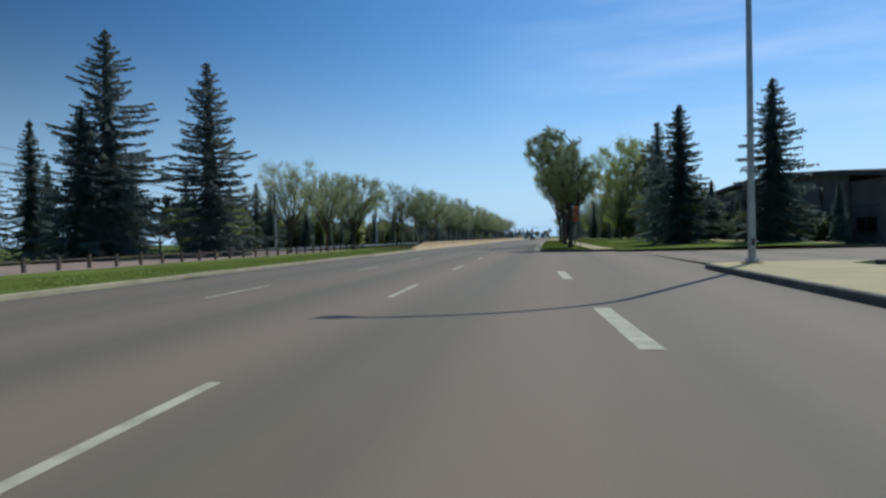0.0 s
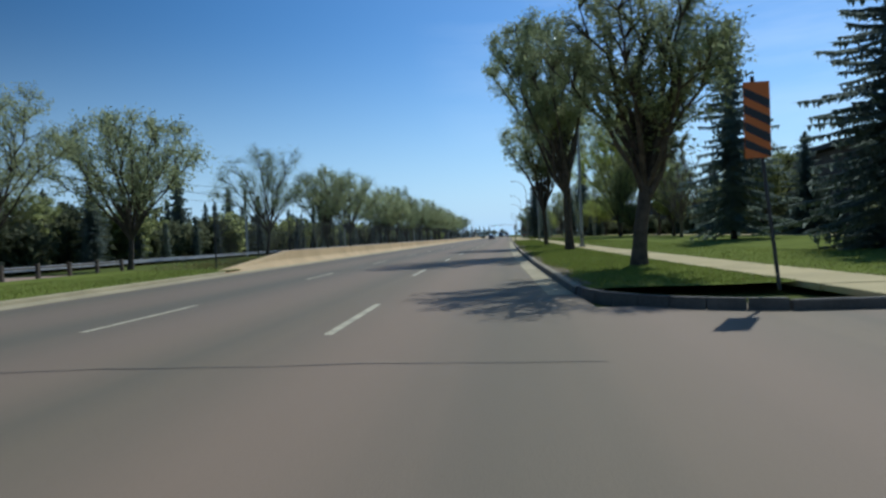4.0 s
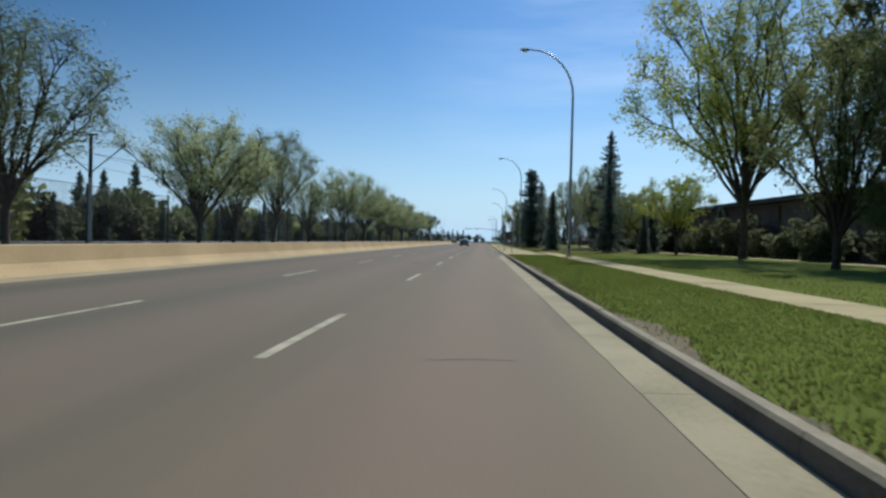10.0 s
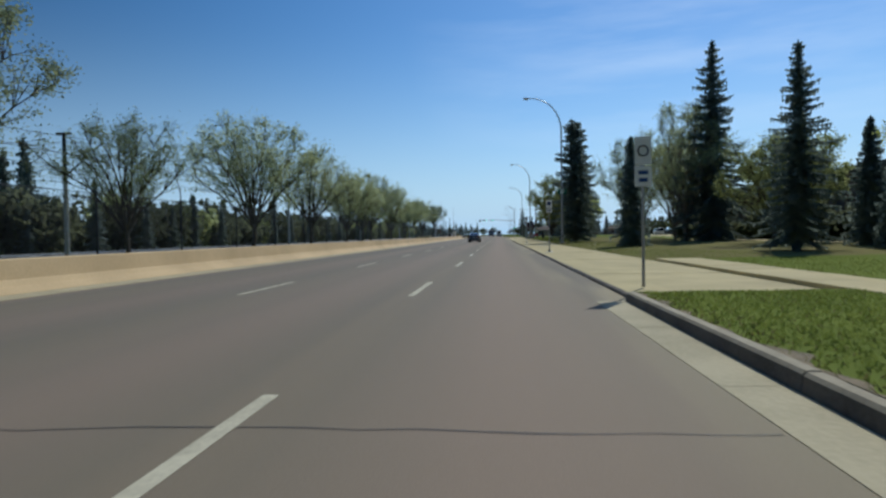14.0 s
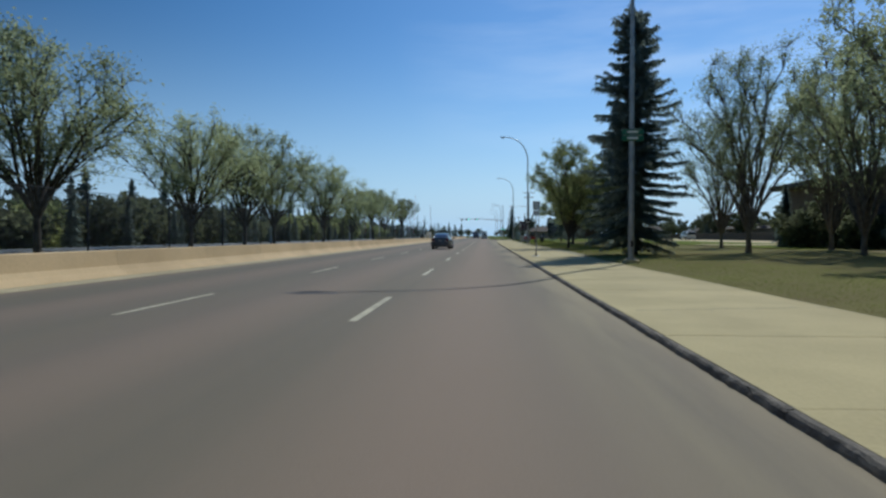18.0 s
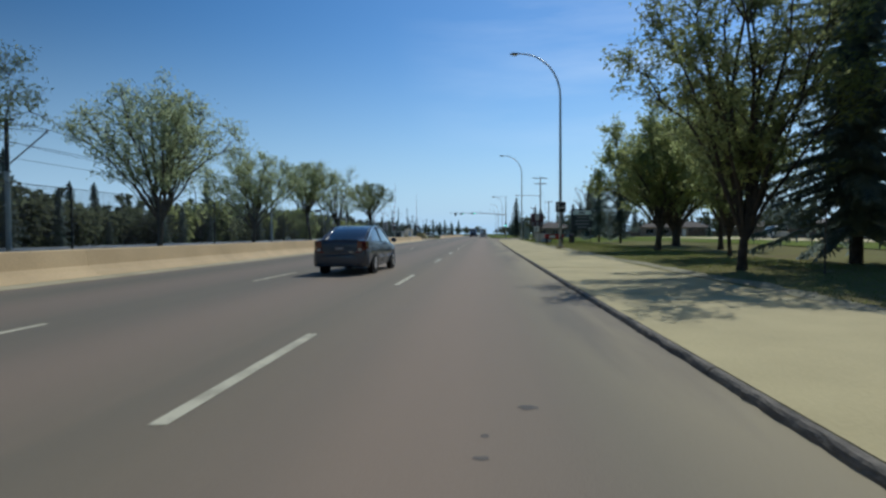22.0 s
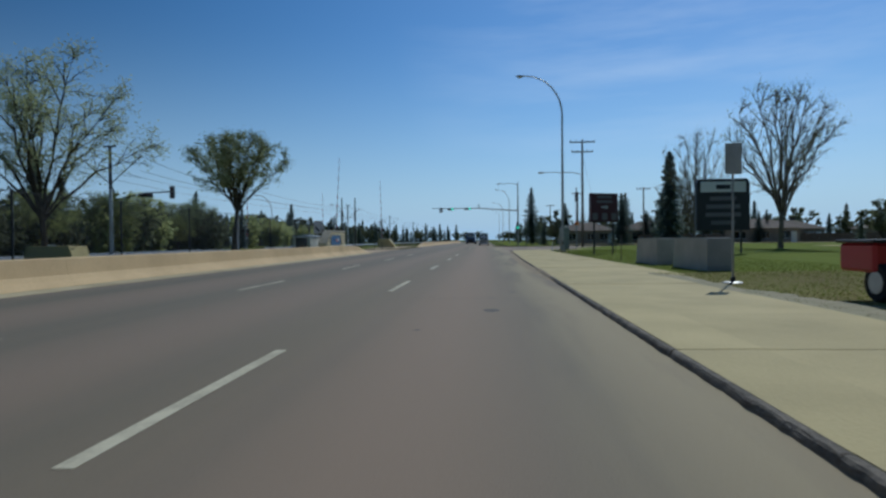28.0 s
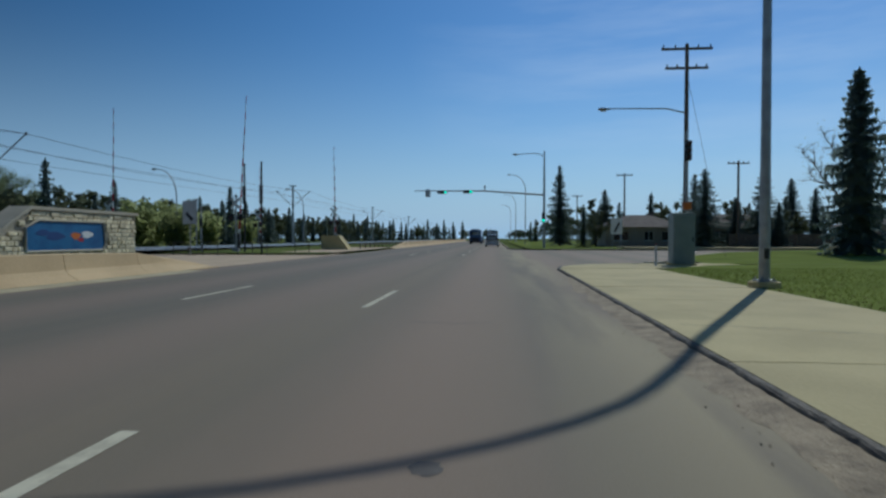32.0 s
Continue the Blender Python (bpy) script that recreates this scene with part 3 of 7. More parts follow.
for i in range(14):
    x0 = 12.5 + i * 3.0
    part("kerb_stone", Geo().box(x0 + 0.006, 27.42, -0.05, x0 + 2.994, 27.6, 0.15, 0.025), KERB_SHADED, island_kerb)
junction_kerb = thing("kerb", "rounded concrete kerb at the street corner", "kerb", kind="structure")
arc_kerb(junction_kerb, 10.4, 326.0, 5.45, 180, 92, 0.085, -1, n=10)
arc_kerb(junction_kerb, 9.52, 371.5, 5.5, 180, 268, 0.12, -1, n=10)
for i in range(20):
    x0 = 9.5 + i * 4.0
    part("kerb_stone", Geo().box(x0, 366.04, -0.05, x0 + 3.99, 366.2, 0.14, 0.02), GUTTER, junction_kerb)

gutter = thing("gutter", "pale concrete gutter strip along the kerb", "gutter", kind="structure")
n = 32
for i in range(n):
    y0, y1 = 53.0 + 94.0 * i / n, 53.0 + 94.0 * (i + 1) / n
    g = Geo()
    along(g, [(3.44, -0.03), (3.93, -0.03), (3.93, 0.012), (3.44, 0.006)], y0 + 0.005, y1 - 0.005, 3.0)
    part("gutter_slab", g, GUTTER, gutter)
# loose earth and grit washed against the low kerb near the junction
g = Geo()
rows = []
for k in range(160):
    y = 282.0 + k * 0.25
    grow = min(1.0, max(0.05, (y - 282) / 8.0)) * min(1.0, max(0.05, (323 - y) / 5.0))
    w = grow * max(0.06, 0.38 + 0.3 * noise.noise(Vector((y * 0.8, 2, 5))) + 0.16 * noise.noise(Vector((y * 3.1, 2, 5))))
    e, over = edge(y) + 0.02, math.exp(-((y - 287.5) / 4.0) ** 4)
    rows.append([(e - w, y, 0.0015), (e - w * 0.6, y, 0.012 + 0.008 * noise.noise(Vector((y * 4, 1, 1)))), (e - w * 0.25, y, 0.022 + 0.01 * over + 0.01 * noise.noise(Vector((y * 5, 6, 1)))), (e, y, 0.03 + 0.05 * over), (e + 0.06 + 0.05 * w, y, 0.03 + 0.06 * over + 0.008 * noise.noise(Vector((y * 6, 3, 9)))), (e + 0.1 + 0.12 * w, y, 0.03 + 0.044 * over)])
g.loft(rows)
tagged(part("loose_earth", g, GRIT), "brown earth and grit lying along the low kerb", "earth", kind="structure")
g = Geo()
r = random.Random(71)
for k in range(420):
    y = r.uniform(284, 322)
    x, q = edge(y) - 0.6 * r.random() ** 1.6, r.uniform(0.003, 0.009)
    g.add([(x - q, y, 0.002), (x + q * 0.4, y - q, 0.002), (x + q * 0.6, y + q, 0.002), (x, y, 0.01 + q)], [(0, 1, 3), (1, 2, 3), (2, 0, 3)])
tagged(part("grit", g, GRIT, fix=False), "small stones and crumbs along the kerb", "grit", kind="stuff")
left_gutter = thing("gutter", "pale concrete apron at the foot of the barrier", "gutter", kind="structure")
n = 46
for i in range(n):
    y0, y1 = 48.0 + 276.0 * i / n, 48.0 + 276.0 * (i + 1) / n
    g = Geo()
    along(g, [(-9.1, -0.03), (-8.45, -0.03), (-8.45, 0.006), (-9.1, 0.03)], y0 + 0.006, y1 - 0.006, 3.0)
    part("gutter_slab", g, GUTTER, left_gutter)

# grass verge with a mown, slightly rising top


def lawn(name, label, rows, mat=None):
    """A lawn of cells from rows of (y, list of (x, z))."""
    g = Geo()
    g.loft([[(x, y, z) for x, z in r] for y, r in rows])
    ob = part(name, g, mat or GRASS_GROUND)
    return tagged(ob, label, "lawn", kind="structure")


def verge_rows(y0, y1, x0, x1, z0, z1, step=2.0, cells=6, rel=True, seed=3):
    rows = []
    n = max(1, int((y1 - y0) / step))
    for i in range(n + 1):
        y = y0 + (y1 - y0) * i / n
        c = bend(y) if rel else 0
        r = []
        for k in range(cells + 1):
            u = k / cells
            z = z0 + (z1 - z0) * u + 0.02 * noise.noise(Vector((x0 + (x1 - x0) * u, y, seed)))
            r.append((x0 + (x1 - x0) * u + c, z))
        rows.append((y, r))
    return rows


lawn("lawn", "green mown grass verge between kerb and pavement", verge_rows(52.5, 147.2, 4.08, 7.75, 0.155, 0.17))
def bare_width(y):
    """Width of the worn, bare earth beside the kerb; it widens round the trees."""
    w = 0.1 + 0.4 * noise.noise(Vector((y * 0.35, 1.5, 0))) + 0.3 * noise.noise(Vector((y * 1.6, 7, 0))) + 0.25 * noise.noise(Vector((y * 5.0, 3, 0)))
    for c, k, m in ((93.5, 1.2, 2.6), (76.5, 0.4, 1.6), (58.0, 0.5, 1.3)):
        w += k * math.exp(-((y - c) / m) ** 2)
    return max(0.02, w)


g = Geo()
rows = []
for k in range(380):
    y = 53.2 + k * 0.2475
    w = bare_width(y)
    rows.append([(4.085 + bend(y) + w * u, y, 0.158 + 0.016 * (4.08 + w * u - 4.08) / 3.67 + 0.012 - 0.02 * (u == 1.0) + 0.012 * noise.noise(Vector((y * 3, u * 5, 2)))) for u in (0.0, 0.3, 0.6, 0.85, 1.0)])
g.loft(rows)
tagged(part("bare_earth", g, WORN_TURF), "worn turf and bare brown earth beside the kerb", "earth", kind="structure")
lawn("lawn", "green mown lawn behind the narrow pavement", verge_rows(48.2, 160.0, 9.35, 24.0, 0.16, 0.3, 4.0, 8))
lawn("lawn", "green mown lawn beside the wide pavement", verge_rows(160.0, 215.0, 7.65, 26.0, 0.085, 0.3, 4.0, 8), GRASS_PARK)
lawn("lawn", "patchy mown lawn with bare earth under trees", verge_rows(215.0, 286.0, 7.6, 30.0, 0.085, 0.25, 4.0, 8), GRASS_PARK)
# the lawn's dry, trodden edge along the wide pavement
rows = []
for k in range(400):
    y = 206.0 + k * 0.2
    w = max(0.08, 0.55 + 0.5 * noise.noise(Vector((y * 0.23, 9, 4))) + 0.3 * noise.noise(Vector((y * 0.9, 9, 1))) + 0.25 * noise.noise(Vector((y * 3.7, 5, 1))))
    w *= min(1.0, (y - 205.8) / 3) * min(1.0, (286.0 - y) / 3)
    rows.append([(7.66 + bend(y) + w * u, y, 0.083 + 0.008 * w * u + 0.027 * min(1, u / 0.7) - 0.026 * (u == 1.0) + 0.01 * u * noise.noise(Vector((y * 3, u * 5, 8)))) for u in (0.0, 0.35, 0.7, 0.9, 1.0)])
tagged(part("bare_earth", Geo().loft(rows), TRODDEN), "dry trodden turf along the edge of the pavement", "earth", kind="structure")
lawn("lawn", "green mown lawn by the street corner", verge_rows(286.0, 325.0, 8.65, 34.0, 0.085, 0.3, 4.0, 8))
lawn("lawn", "green mown lawn by the street corner", [(325.0, [(8.65, 0.085), (34, 0.3)]), (329.0, [(11.0, 0.085), (34, 0.3)]), (330.0, [(12.5, 0.085), (34, 0.3)])])
lawn("lawn", "grass beside the corner pavement", [(-30, [(15.0, 0.15), (60, 0.4)]), (24.0, [(15.0, 0.15), (60, 0.4)]), (26.0, [(16.5, 0.15), (60, 0.4)])])
lawn("lawn", "green grass verge beside the bend", verge_rows(-30, 68.0, -15.5, -9.26, 0.25, 0.14, 3.0, 6))
lawn("lawn", "grass beyond the junction", verge_rows(366.2, 520.0, 6.2, 40.0, 0.13, 0.3, 8.0, 6))

# the lawn by the corner runs on beside the slanting street, with a pale kerb
SLANT = [(9.9, 331.3), (12.4, 334.0), (15.2, 342.0), (20.0, 350.0), (28.0, 356.5), (40.0, 361.0), (90.0, 363.0), (160.0, 363.0)]
g = Geo()
g.loft([[(x, 330.0 if x > 12.5 else 331.1, 0.085 + 0.215 * min(1, max(0, (x - 12) / 22))), (x, y, 0.13 + 0.17 * min(1, max(0, (x - 12) / 22)))] for x, y in SLANT[1:]])
tagged(part("lawn", g, GRASS_GROUND), "green mown lawn sloping towards the side street", "lawn", kind="structure")
for (xa, ya), (xb, yb) in zip(SLANT, SLANT[1:]):
    d = Vector((xb - xa, yb - ya, 0)).normalized()
    q = Vector((-d.y, d.x, 0)) * 0.45
    za, zb = [0.14 + 0.17 * min(1, max(0, (x - 12) / 22)) for x in (xa, xb)]
    part("kerb_stone", Geo().loft([[(x, y, -0.05), (x, y, z), (x + q.x, y + q.y, z - 0.02), (x + q.x, y + q.y, -0.05)] for x, y, z in ((xa, ya, za), (xb - d.x * 0.01, yb - d.y * 0.01, zb))], 0, True, True), GUTTER, junction_kerb)


def slabs(parent, x0, x1, y0, y1, size, z, mat, rel=True, thick=0.12, name="slab", cols=1, seed=1):
    r = random.Random(seed)
    n = max(1, round((y1 - y0) / size))
    for i in range(n):
        for k in range(cols):
            a, b = y0 + (y1 - y0) * i / n + 0.005, y0 + (y1 - y0) * (i + 1) / n - 0.005
            u, w = x0 + (x1 - x0) * k / cols + 0.005, x0 + (x1 - x0) * (k + 1) / cols - 0.005
            dz = r.uniform(-0.006, 0.006)
            g = Geo()
            c = bend((a + b) / 2) if rel else 0
            g.box(u + c, a, z - thick, w + c, b, z + dz, 0.012)
            part(name, g, mat, parent)


walk_narrow = thing("pavement", "narrow pale concrete pavement behind the verge", "pavement", kind="structure")
slabs(walk_narrow, 7.75, 9.35, 50.0, 160.0, 1.8, 0.185, CONCRETE)
g = Geo()
strip(g, 7.76, 9.34, 0.17, 0.17, 50.0, 160.0, 4.0)
part("joint_filler", g, GUTTER, walk_narrow, "sand in the joints")
walk_wide = thing("pavement", "wide pale concrete pavement along the kerb", "pavement", kind="structure")

for i in range(60):
    a, b = 147.0 + i * 2.983, 147.0 + (i + 1) * 2.983
    j = 0.003 * math.sin(i * 4.1)
    for k in range(2):
        rows = []
        for y in (a + 0.0015, b - 0.0015):
            u0, u1 = edge(y) + 0.078, (7.75 if y < 284 else 8.7)
            m0 = edge(y) + 0.95
            lo, hi = (u0, m0 - 0.002) if k == 0 else (m0 + 0.002, u1)
            rows.append([(lo, y, 0.0), (lo, y, 0.08 + j), (hi, y, 0.086 + j), (hi, y, 0.0)])
        part("slab", Geo().loft(rows, 0, True, True), CONCRETE, walk_wide)
g = Geo()
g.loft([[(edge(y) + 0.17, y, 0.07), (7.72 if y < 284 else 8.68, y, 0.07)] for y in (147 + 3.58 * k for k in range(51))])
part("joint_filler", g, GUTTER, walk_wide, "sand in the joints")
for i, (x0, x1, y, sl) in enumerate(((6.1, 6.75, 299.0, 8.0), (5.2, 8.6, 299.0, 0.35), (5.0, 8.5, 310.5, -0.3), (4.6, 7.0, 236.0, 0.5), (4.5, 7.2, 243.5, -0.2), (4.4, 7.6, 182.0, 0.2), (4.25, 5.15, 286.6, 0.05), (4.3, 4.76, 282.5, -0.3), (4.34, 5.04, 282.35, -1.4), (4.36, 4.96, 284.4, -1.5), (4.5, 5.6, 281.9, -0.35))):
    r = random.Random(i)
    rows, off = [], 0.0
    for k in range(25):
        x = x0 + (x1 - x0) * k / 24
        off = off * 0.9 + r.uniform(-0.05, 0.05)
        w = 0.02 * r.uniform(0.4, 1.2) * (1 + abs(sl))
        rows.append([(x, y + off + sl * (x - x0) - w / 2, 0.097), (x, y + off + sl * (x - x0) + w / 2, 0.097)])
    part("crack", Geo().loft(rows), SEALANT, walk_wide)
g = Geo()
poly = [(5.12, 326.0)] + [(10.4 + math.cos(radians(180 - a)) * 5.3, 326.0 + math.sin(radians(180 - a)) * 5.3) for a in range(0, 89, 8)] + [(13.5, 331.3), (13.5, 329.9), (10.8, 328.0), (8.7, 326.0)]
g.prism(poly, 0.0, 0.09, "z")
part("corner_slab", g, CONCRETE, walk_wide)
walk_corner = thing("pavement", "pale concrete corner pavement by the driveway", "pavement", kind="structure")
slabs(walk_corner, 10.73, 15.0, -14.0, 25.6, 3.3, 0.16, CONCRETE, rel=False, seed=8)
g = Geo()
g.prism([(12.55 - 1.84 * math.cos(radians(a)), 25.6 + 1.84 * math.sin(radians(a))) for a in range(0, 91, 10)] + [(16.5, 27.42), (15.0, 25.6)], 0.0, 0.16, "z")
part("corner_slab", g, CONCRETE, walk_corner)
walk_cross = thing("pavement", "pale concrete pavement along the driveway and behind the lawn", "pavement", kind="structure")
slabs(walk_cross, 24.2, 26.2, 52.0, 210.0, 4.0, 0.3, CONCRETE, rel=False, seed=9)
for i in range(14):
    part("slab", Geo().box(16.0 + i * 5.0, 366.25, 0.02, 20.99 + i * 5.0, 370.5, 0.34, 0.02), CONCRETE, walk_cross)

# ---- concrete barrier ----
barrier = thing("barrier", "long tan concrete barrier wall along the road", "barrier", kind="structure")


def barrier_piece(y0, y1, h0, h1):
    rows = []
    for y, h in ((y0, h0), ((y0 + y1) / 2, (h0 + h1) / 2), (y1, h1)):
        c = bend(y)
        rows.append([(u + c, y, max(-0.03, z)) for u, z in ((-9.1, -0.03), (-9.1, 0.04), (-9.38, min(0.2, h * 0.4)), (-9.5, min(0.34, h * 0.6)), (-9.58, h - 0.03), (-9.61, h), (-9.84, h), (-9.87, h - 0.03), (-9.9, -0.03))])
    part("barrier_panel", Geo().loft(rows, 0, True, True), BARRIER, barrier)


barrier_piece(65.5, 70.0, 0.06, 0.42)
barrier_piece(70.02, 75.0, 0.42, 0.82)
for i in range(39):
    y0 = 75.0 + i * 6.1
    barrier_piece(y0 + 0.003, y0 + 6.1 - 0.003, 0.82, 0.82)
barrier_piece(312.92, 318.0, 0.82, 0.8)
barrier_piece(318.02, 321.5, 0.8, 0.74)
barrier_piece(321.52, 326.5, 0.74, 0.12)
barrier_far = thing("barrier", "tan concrete barrier wall beyond the rail crossing", "barrier", kind="structure")
barrier = barrier_far
barrier_piece(372, 384, 0.1, 0.82)
for i in range(14):
    barrier_piece(384 + i * 12 + 0.03, 396 + i * 12 - 0.03, 0.82, 0.82)

# ---- left corridor ----
g = Geo()
g.add([(-23.0, 326.2, 0.006), (-9.2, 326.2, 0.006), (-9.2, 348.5, 0.006), (-23.0, 348.5, 0.006)], [(0, 1, 2, 3)])
g.add([(-14.6, 348.5, 0.125), (-9.9, 348.5, 0.125), (-9.9, 374.0, 0.125), (-14.6, 374.0, 0.125)], [(0, 1, 2, 3)])
tagged(part("crossing_apron", g, APRON), "pale pinkish paving at the rail crossing", "paving", kind="structure")
g = Geo()
strip(g, -60, -9.9, 0.2, 0.1, 66, 326, 8.0)
strip(g, -60, -9.9, 0.2, 0.1, 345, 620, 16.0)
tagged(part("corridor_ground", g, GRASS_FAR), "dry grassy strip between barrier and rail line", "ground", kind="structure")
g = Geo()
strip(g, -16.2, -15.5, 0.22, 0.25, -30, 66, 6.0)
strip(g, -26.0, -16.2, 0.24, 0.22, -30, 66, 6.0)
tagged(part("gravel_path", g, GRAVEL), "pinkish gravel lane behind the verge", "path", kind="structure")
g = Geo()
strip(g, -28.0, -22.6, 0.32, 0.32, 66, 327, 8.0)
strip(g, -28.0, -22.6, 0.32, 0.32, 343, 620, 16.0)
tagged(part("track_bed", g, BALLAST), "grey ballast bed of the rail line", "track bed", kind="structure")


# ---- trees ----
def leaf_quads(geo, centre, spread, count, size, r, flat=0.7):
    for _ in range(count):
        p = Vector((r.uniform(-1, 1), r.uniform(-1, 1), r.uniform(-1, 1) * flat)) * spread * 1.5 + centre
        a = Vector((r.uniform(-1, 1), r.uniform(-1, 1), r.uniform(-1, 1))).normalized()
        b = a.orthogonal().normalized()
        s = size * r.uniform(0.6, 1.3)
        geo.add([p - a * s - b * s * 0.35, p + b * s * 0.75, p + a * s * 1.1 - b * s * 0.2], [(0, 1, 2)])


def leaf_spray(geo, a, b, width, count, size, r):
    """Leaves along one twig, thickest towards its tip."""
    d = b - a
    for _ in range(count):
        u = r.random() ** 0.7
        p = a + d * u * 1.1 + Vector((r.gauss(0, 1), r.gauss(0, 1), r.gauss(0, 1))) * width * (0.45 + 0.55 * u)
        n = Vector((r.uniform(-1, 1), r.uniform(-1, 1), r.uniform(-1, 1))).normalized()
        m = n.orthogonal().normalized()
        s = size * r.uniform(0.6, 1.3)
        geo.add([p - n * s - m * s * 0.35, p + m * s * 0.75, p + n * s * 1.1 - m * s * 0.2], [(0, 1, 2)])


def curve(start, direction, length, n, r, up=0.0, wob=0.12):
    pts, d = [Vector(start)], Vector(direction).normalized()
    for _ in range(n):
        d = (d + Vector((r.uniform(-wob, wob), r.uniform(-wob, wob), r.uniform(-wob, wob) + up))).normalized()
        pts.append(pts[-1] + d * length / n)
    return pts, d


def broadleaf(seed, height, spread, trunk, girth, leaf, leaves, size, limbs=6, lean=0.0, forks=5, bark=None, vase=0.55, label="", category="tree", base=None, coarse=False, hollow=True, shift=(0.0, 0.0)):
    """A tree whose limbs rise from a fork and arch out to a rounded, uneven crown; trunk and limbs one part, leaves the other."""
    r = random.Random(seed)
    root = thing("tree", label, category, "street trees")
    wood, crown = Geo(), Geo()
    pts, d = curve((0, 0, -0.05), (lean, 0.02, 1), trunk + 0.05, 4, r, 0, 0.05)
    wood.tube(pts, [girth * 1.35, girth * 1.0, girth * 0.95, girth * 0.9, girth * 0.85], 9)
    top = pts[-1]
    base = trunk * 0.95 if base is None else base
    mid = (height + base) / 2 - 0.06 * (height - base)
    up_r, low_r = height - mid, mid - base
    cx, cy = top.x * 0.5 + shift[0], top.y * 0.5 + shift[1]
    ph = [r.uniform(0, 6.28) for _ in range(4)]

    def shell(a, e, f=1.0):
        """A point of the crown towards azimuth a and elevation e, f of the way to its uneven outline."""
        w = f * (1 + 0.09 * math.sin(2 * a + ph[0] + e) + 0.07 * math.sin(3 * a + ph[1] - 2 * e) + 0.05 * math.sin(5 * a + ph[2] + 5 * e))
        z = math.sin(e)
        return Vector((cx + math.cos(a) * math.cos(e) * spread * w, cy + math.sin(a) * math.cos(e) * spread * w, mid + z * (up_r if z > 0 else low_r) * w))

    def arc(p, q, rise, n):
        """A bough from p to q that first climbs, then leans out."""
        k = p.lerp(q, 0.45) + Vector((0, 0, rise))
        out = []
        for i in range(n + 1):
            u = i / n
            v = p * (1 - u) ** 2 + k * 2 * u * (1 - u) + q * u * u
            if 0 < i < n:
                v = v + Vector((r.uniform(-1, 1), r.uniform(-1, 1), r.uniform(-1, 1))) * (q - p).length * 0.028
            out.append(v)
        return out

    twigs = []
    limbs += 0 if coarse else 5
    keep = lambda q: not hollow or (q - top).length > 0.36 * (height - trunk) or r.random() < 0.2
    for i in range(limbs):
        a = 2 * math.pi * (i * 0.618 + r.uniform(-0.05, 0.05))
        e = radians(86 - 88 * ((i + 0.5) / limbs) ** 0.8)
        p = arc(top - Vector((0, 0, r.uniform(0, 0.22) * trunk)), shell(a, e, 0.9), 0.28 * vase * up_r, 6)
        rad = girth * (0.6 - 0.16 * i / limbs)
        wood.tube(p, [rad * (1 - 0.84 * j / 6) for j in range(7)], 4 if coarse else 6)
        for j in range(1, 7):
            ahead = (p[j] - p[j - 1]).normalized()
            for q in range((3 if j > 2 else 2) if not coarse else 1):
                # side boughs keep the limb's upward sweep and fan out from it
                away = Vector((r.gauss(0, 1), r.gauss(0, 1), r.gauss(0, 0.7) + 0.15)).normalized()
                ln = spread * r.uniform(0.26, 0.46) * (1.15 - 0.09 * j)
                goal = p[j] + (ahead * 0.9 + away * 0.6).normalized() * ln
                c = Vector((goal.x - cx, goal.y - cy, goal.z - mid))
                lim = shell(math.atan2(c.y, c.x), math.atan2(c.z / (up_r if c.z > 0 else low_r), math.hypot(c.x, c.y) / spread), r.uniform(0.86, 1.02))
                far = Vector((lim.x - cx, lim.y - cy, lim.z - mid))
                if c.length > far.length:
                    goal = goal - c * (1 - far.length / c.length)
                sp = arc(p[j], goal, 0.1 * ln, 3)
                wood.tube(sp, [max(0.008, rad * 0.36 * (1 - 0.8 * m / 3)) for m in range(4)], 3 if coarse else 4, False)
                for m in range(1, 4):
                    run = (sp[m] - sp[m - 1]).normalized()
                    for _ in range(forks - 3 + (m == 3)):
                        dv = (run * 0.8 + Vector((r.gauss(0, 1), r.gauss(0, 1), r.gauss(0.15, 0.8))) * 0.55).normalized() * spread * r.uniform(0.09, 0.19)
                        sv = dv.orthogonal().normalized() * 0.014
                        wood.add([sp[m] - sv, sp[m] + sv, sp[m] + dv], [(0, 1, 2)])
                        if keep(sp[m] + dv):
                            twigs.append((sp[m], sp[m] + dv))
    if leaves:
        per = max(1, round(leaves / max(1, len(twigs))))
        for u, w in twigs:
            leaf_spray(crown, u, w, 0.03 * spread + 0.035, max(1, round(per * r.uniform(0.4, 1.6))), size, r)
    part("trunk", wood, bark or BARK, root, "dark ridged bark" if bark is None else "pale bark", smooth=True, fix=False)
    if leaves:
        part("crown", crown, leaf, root, "thin new leaves", fix=False)
    return root


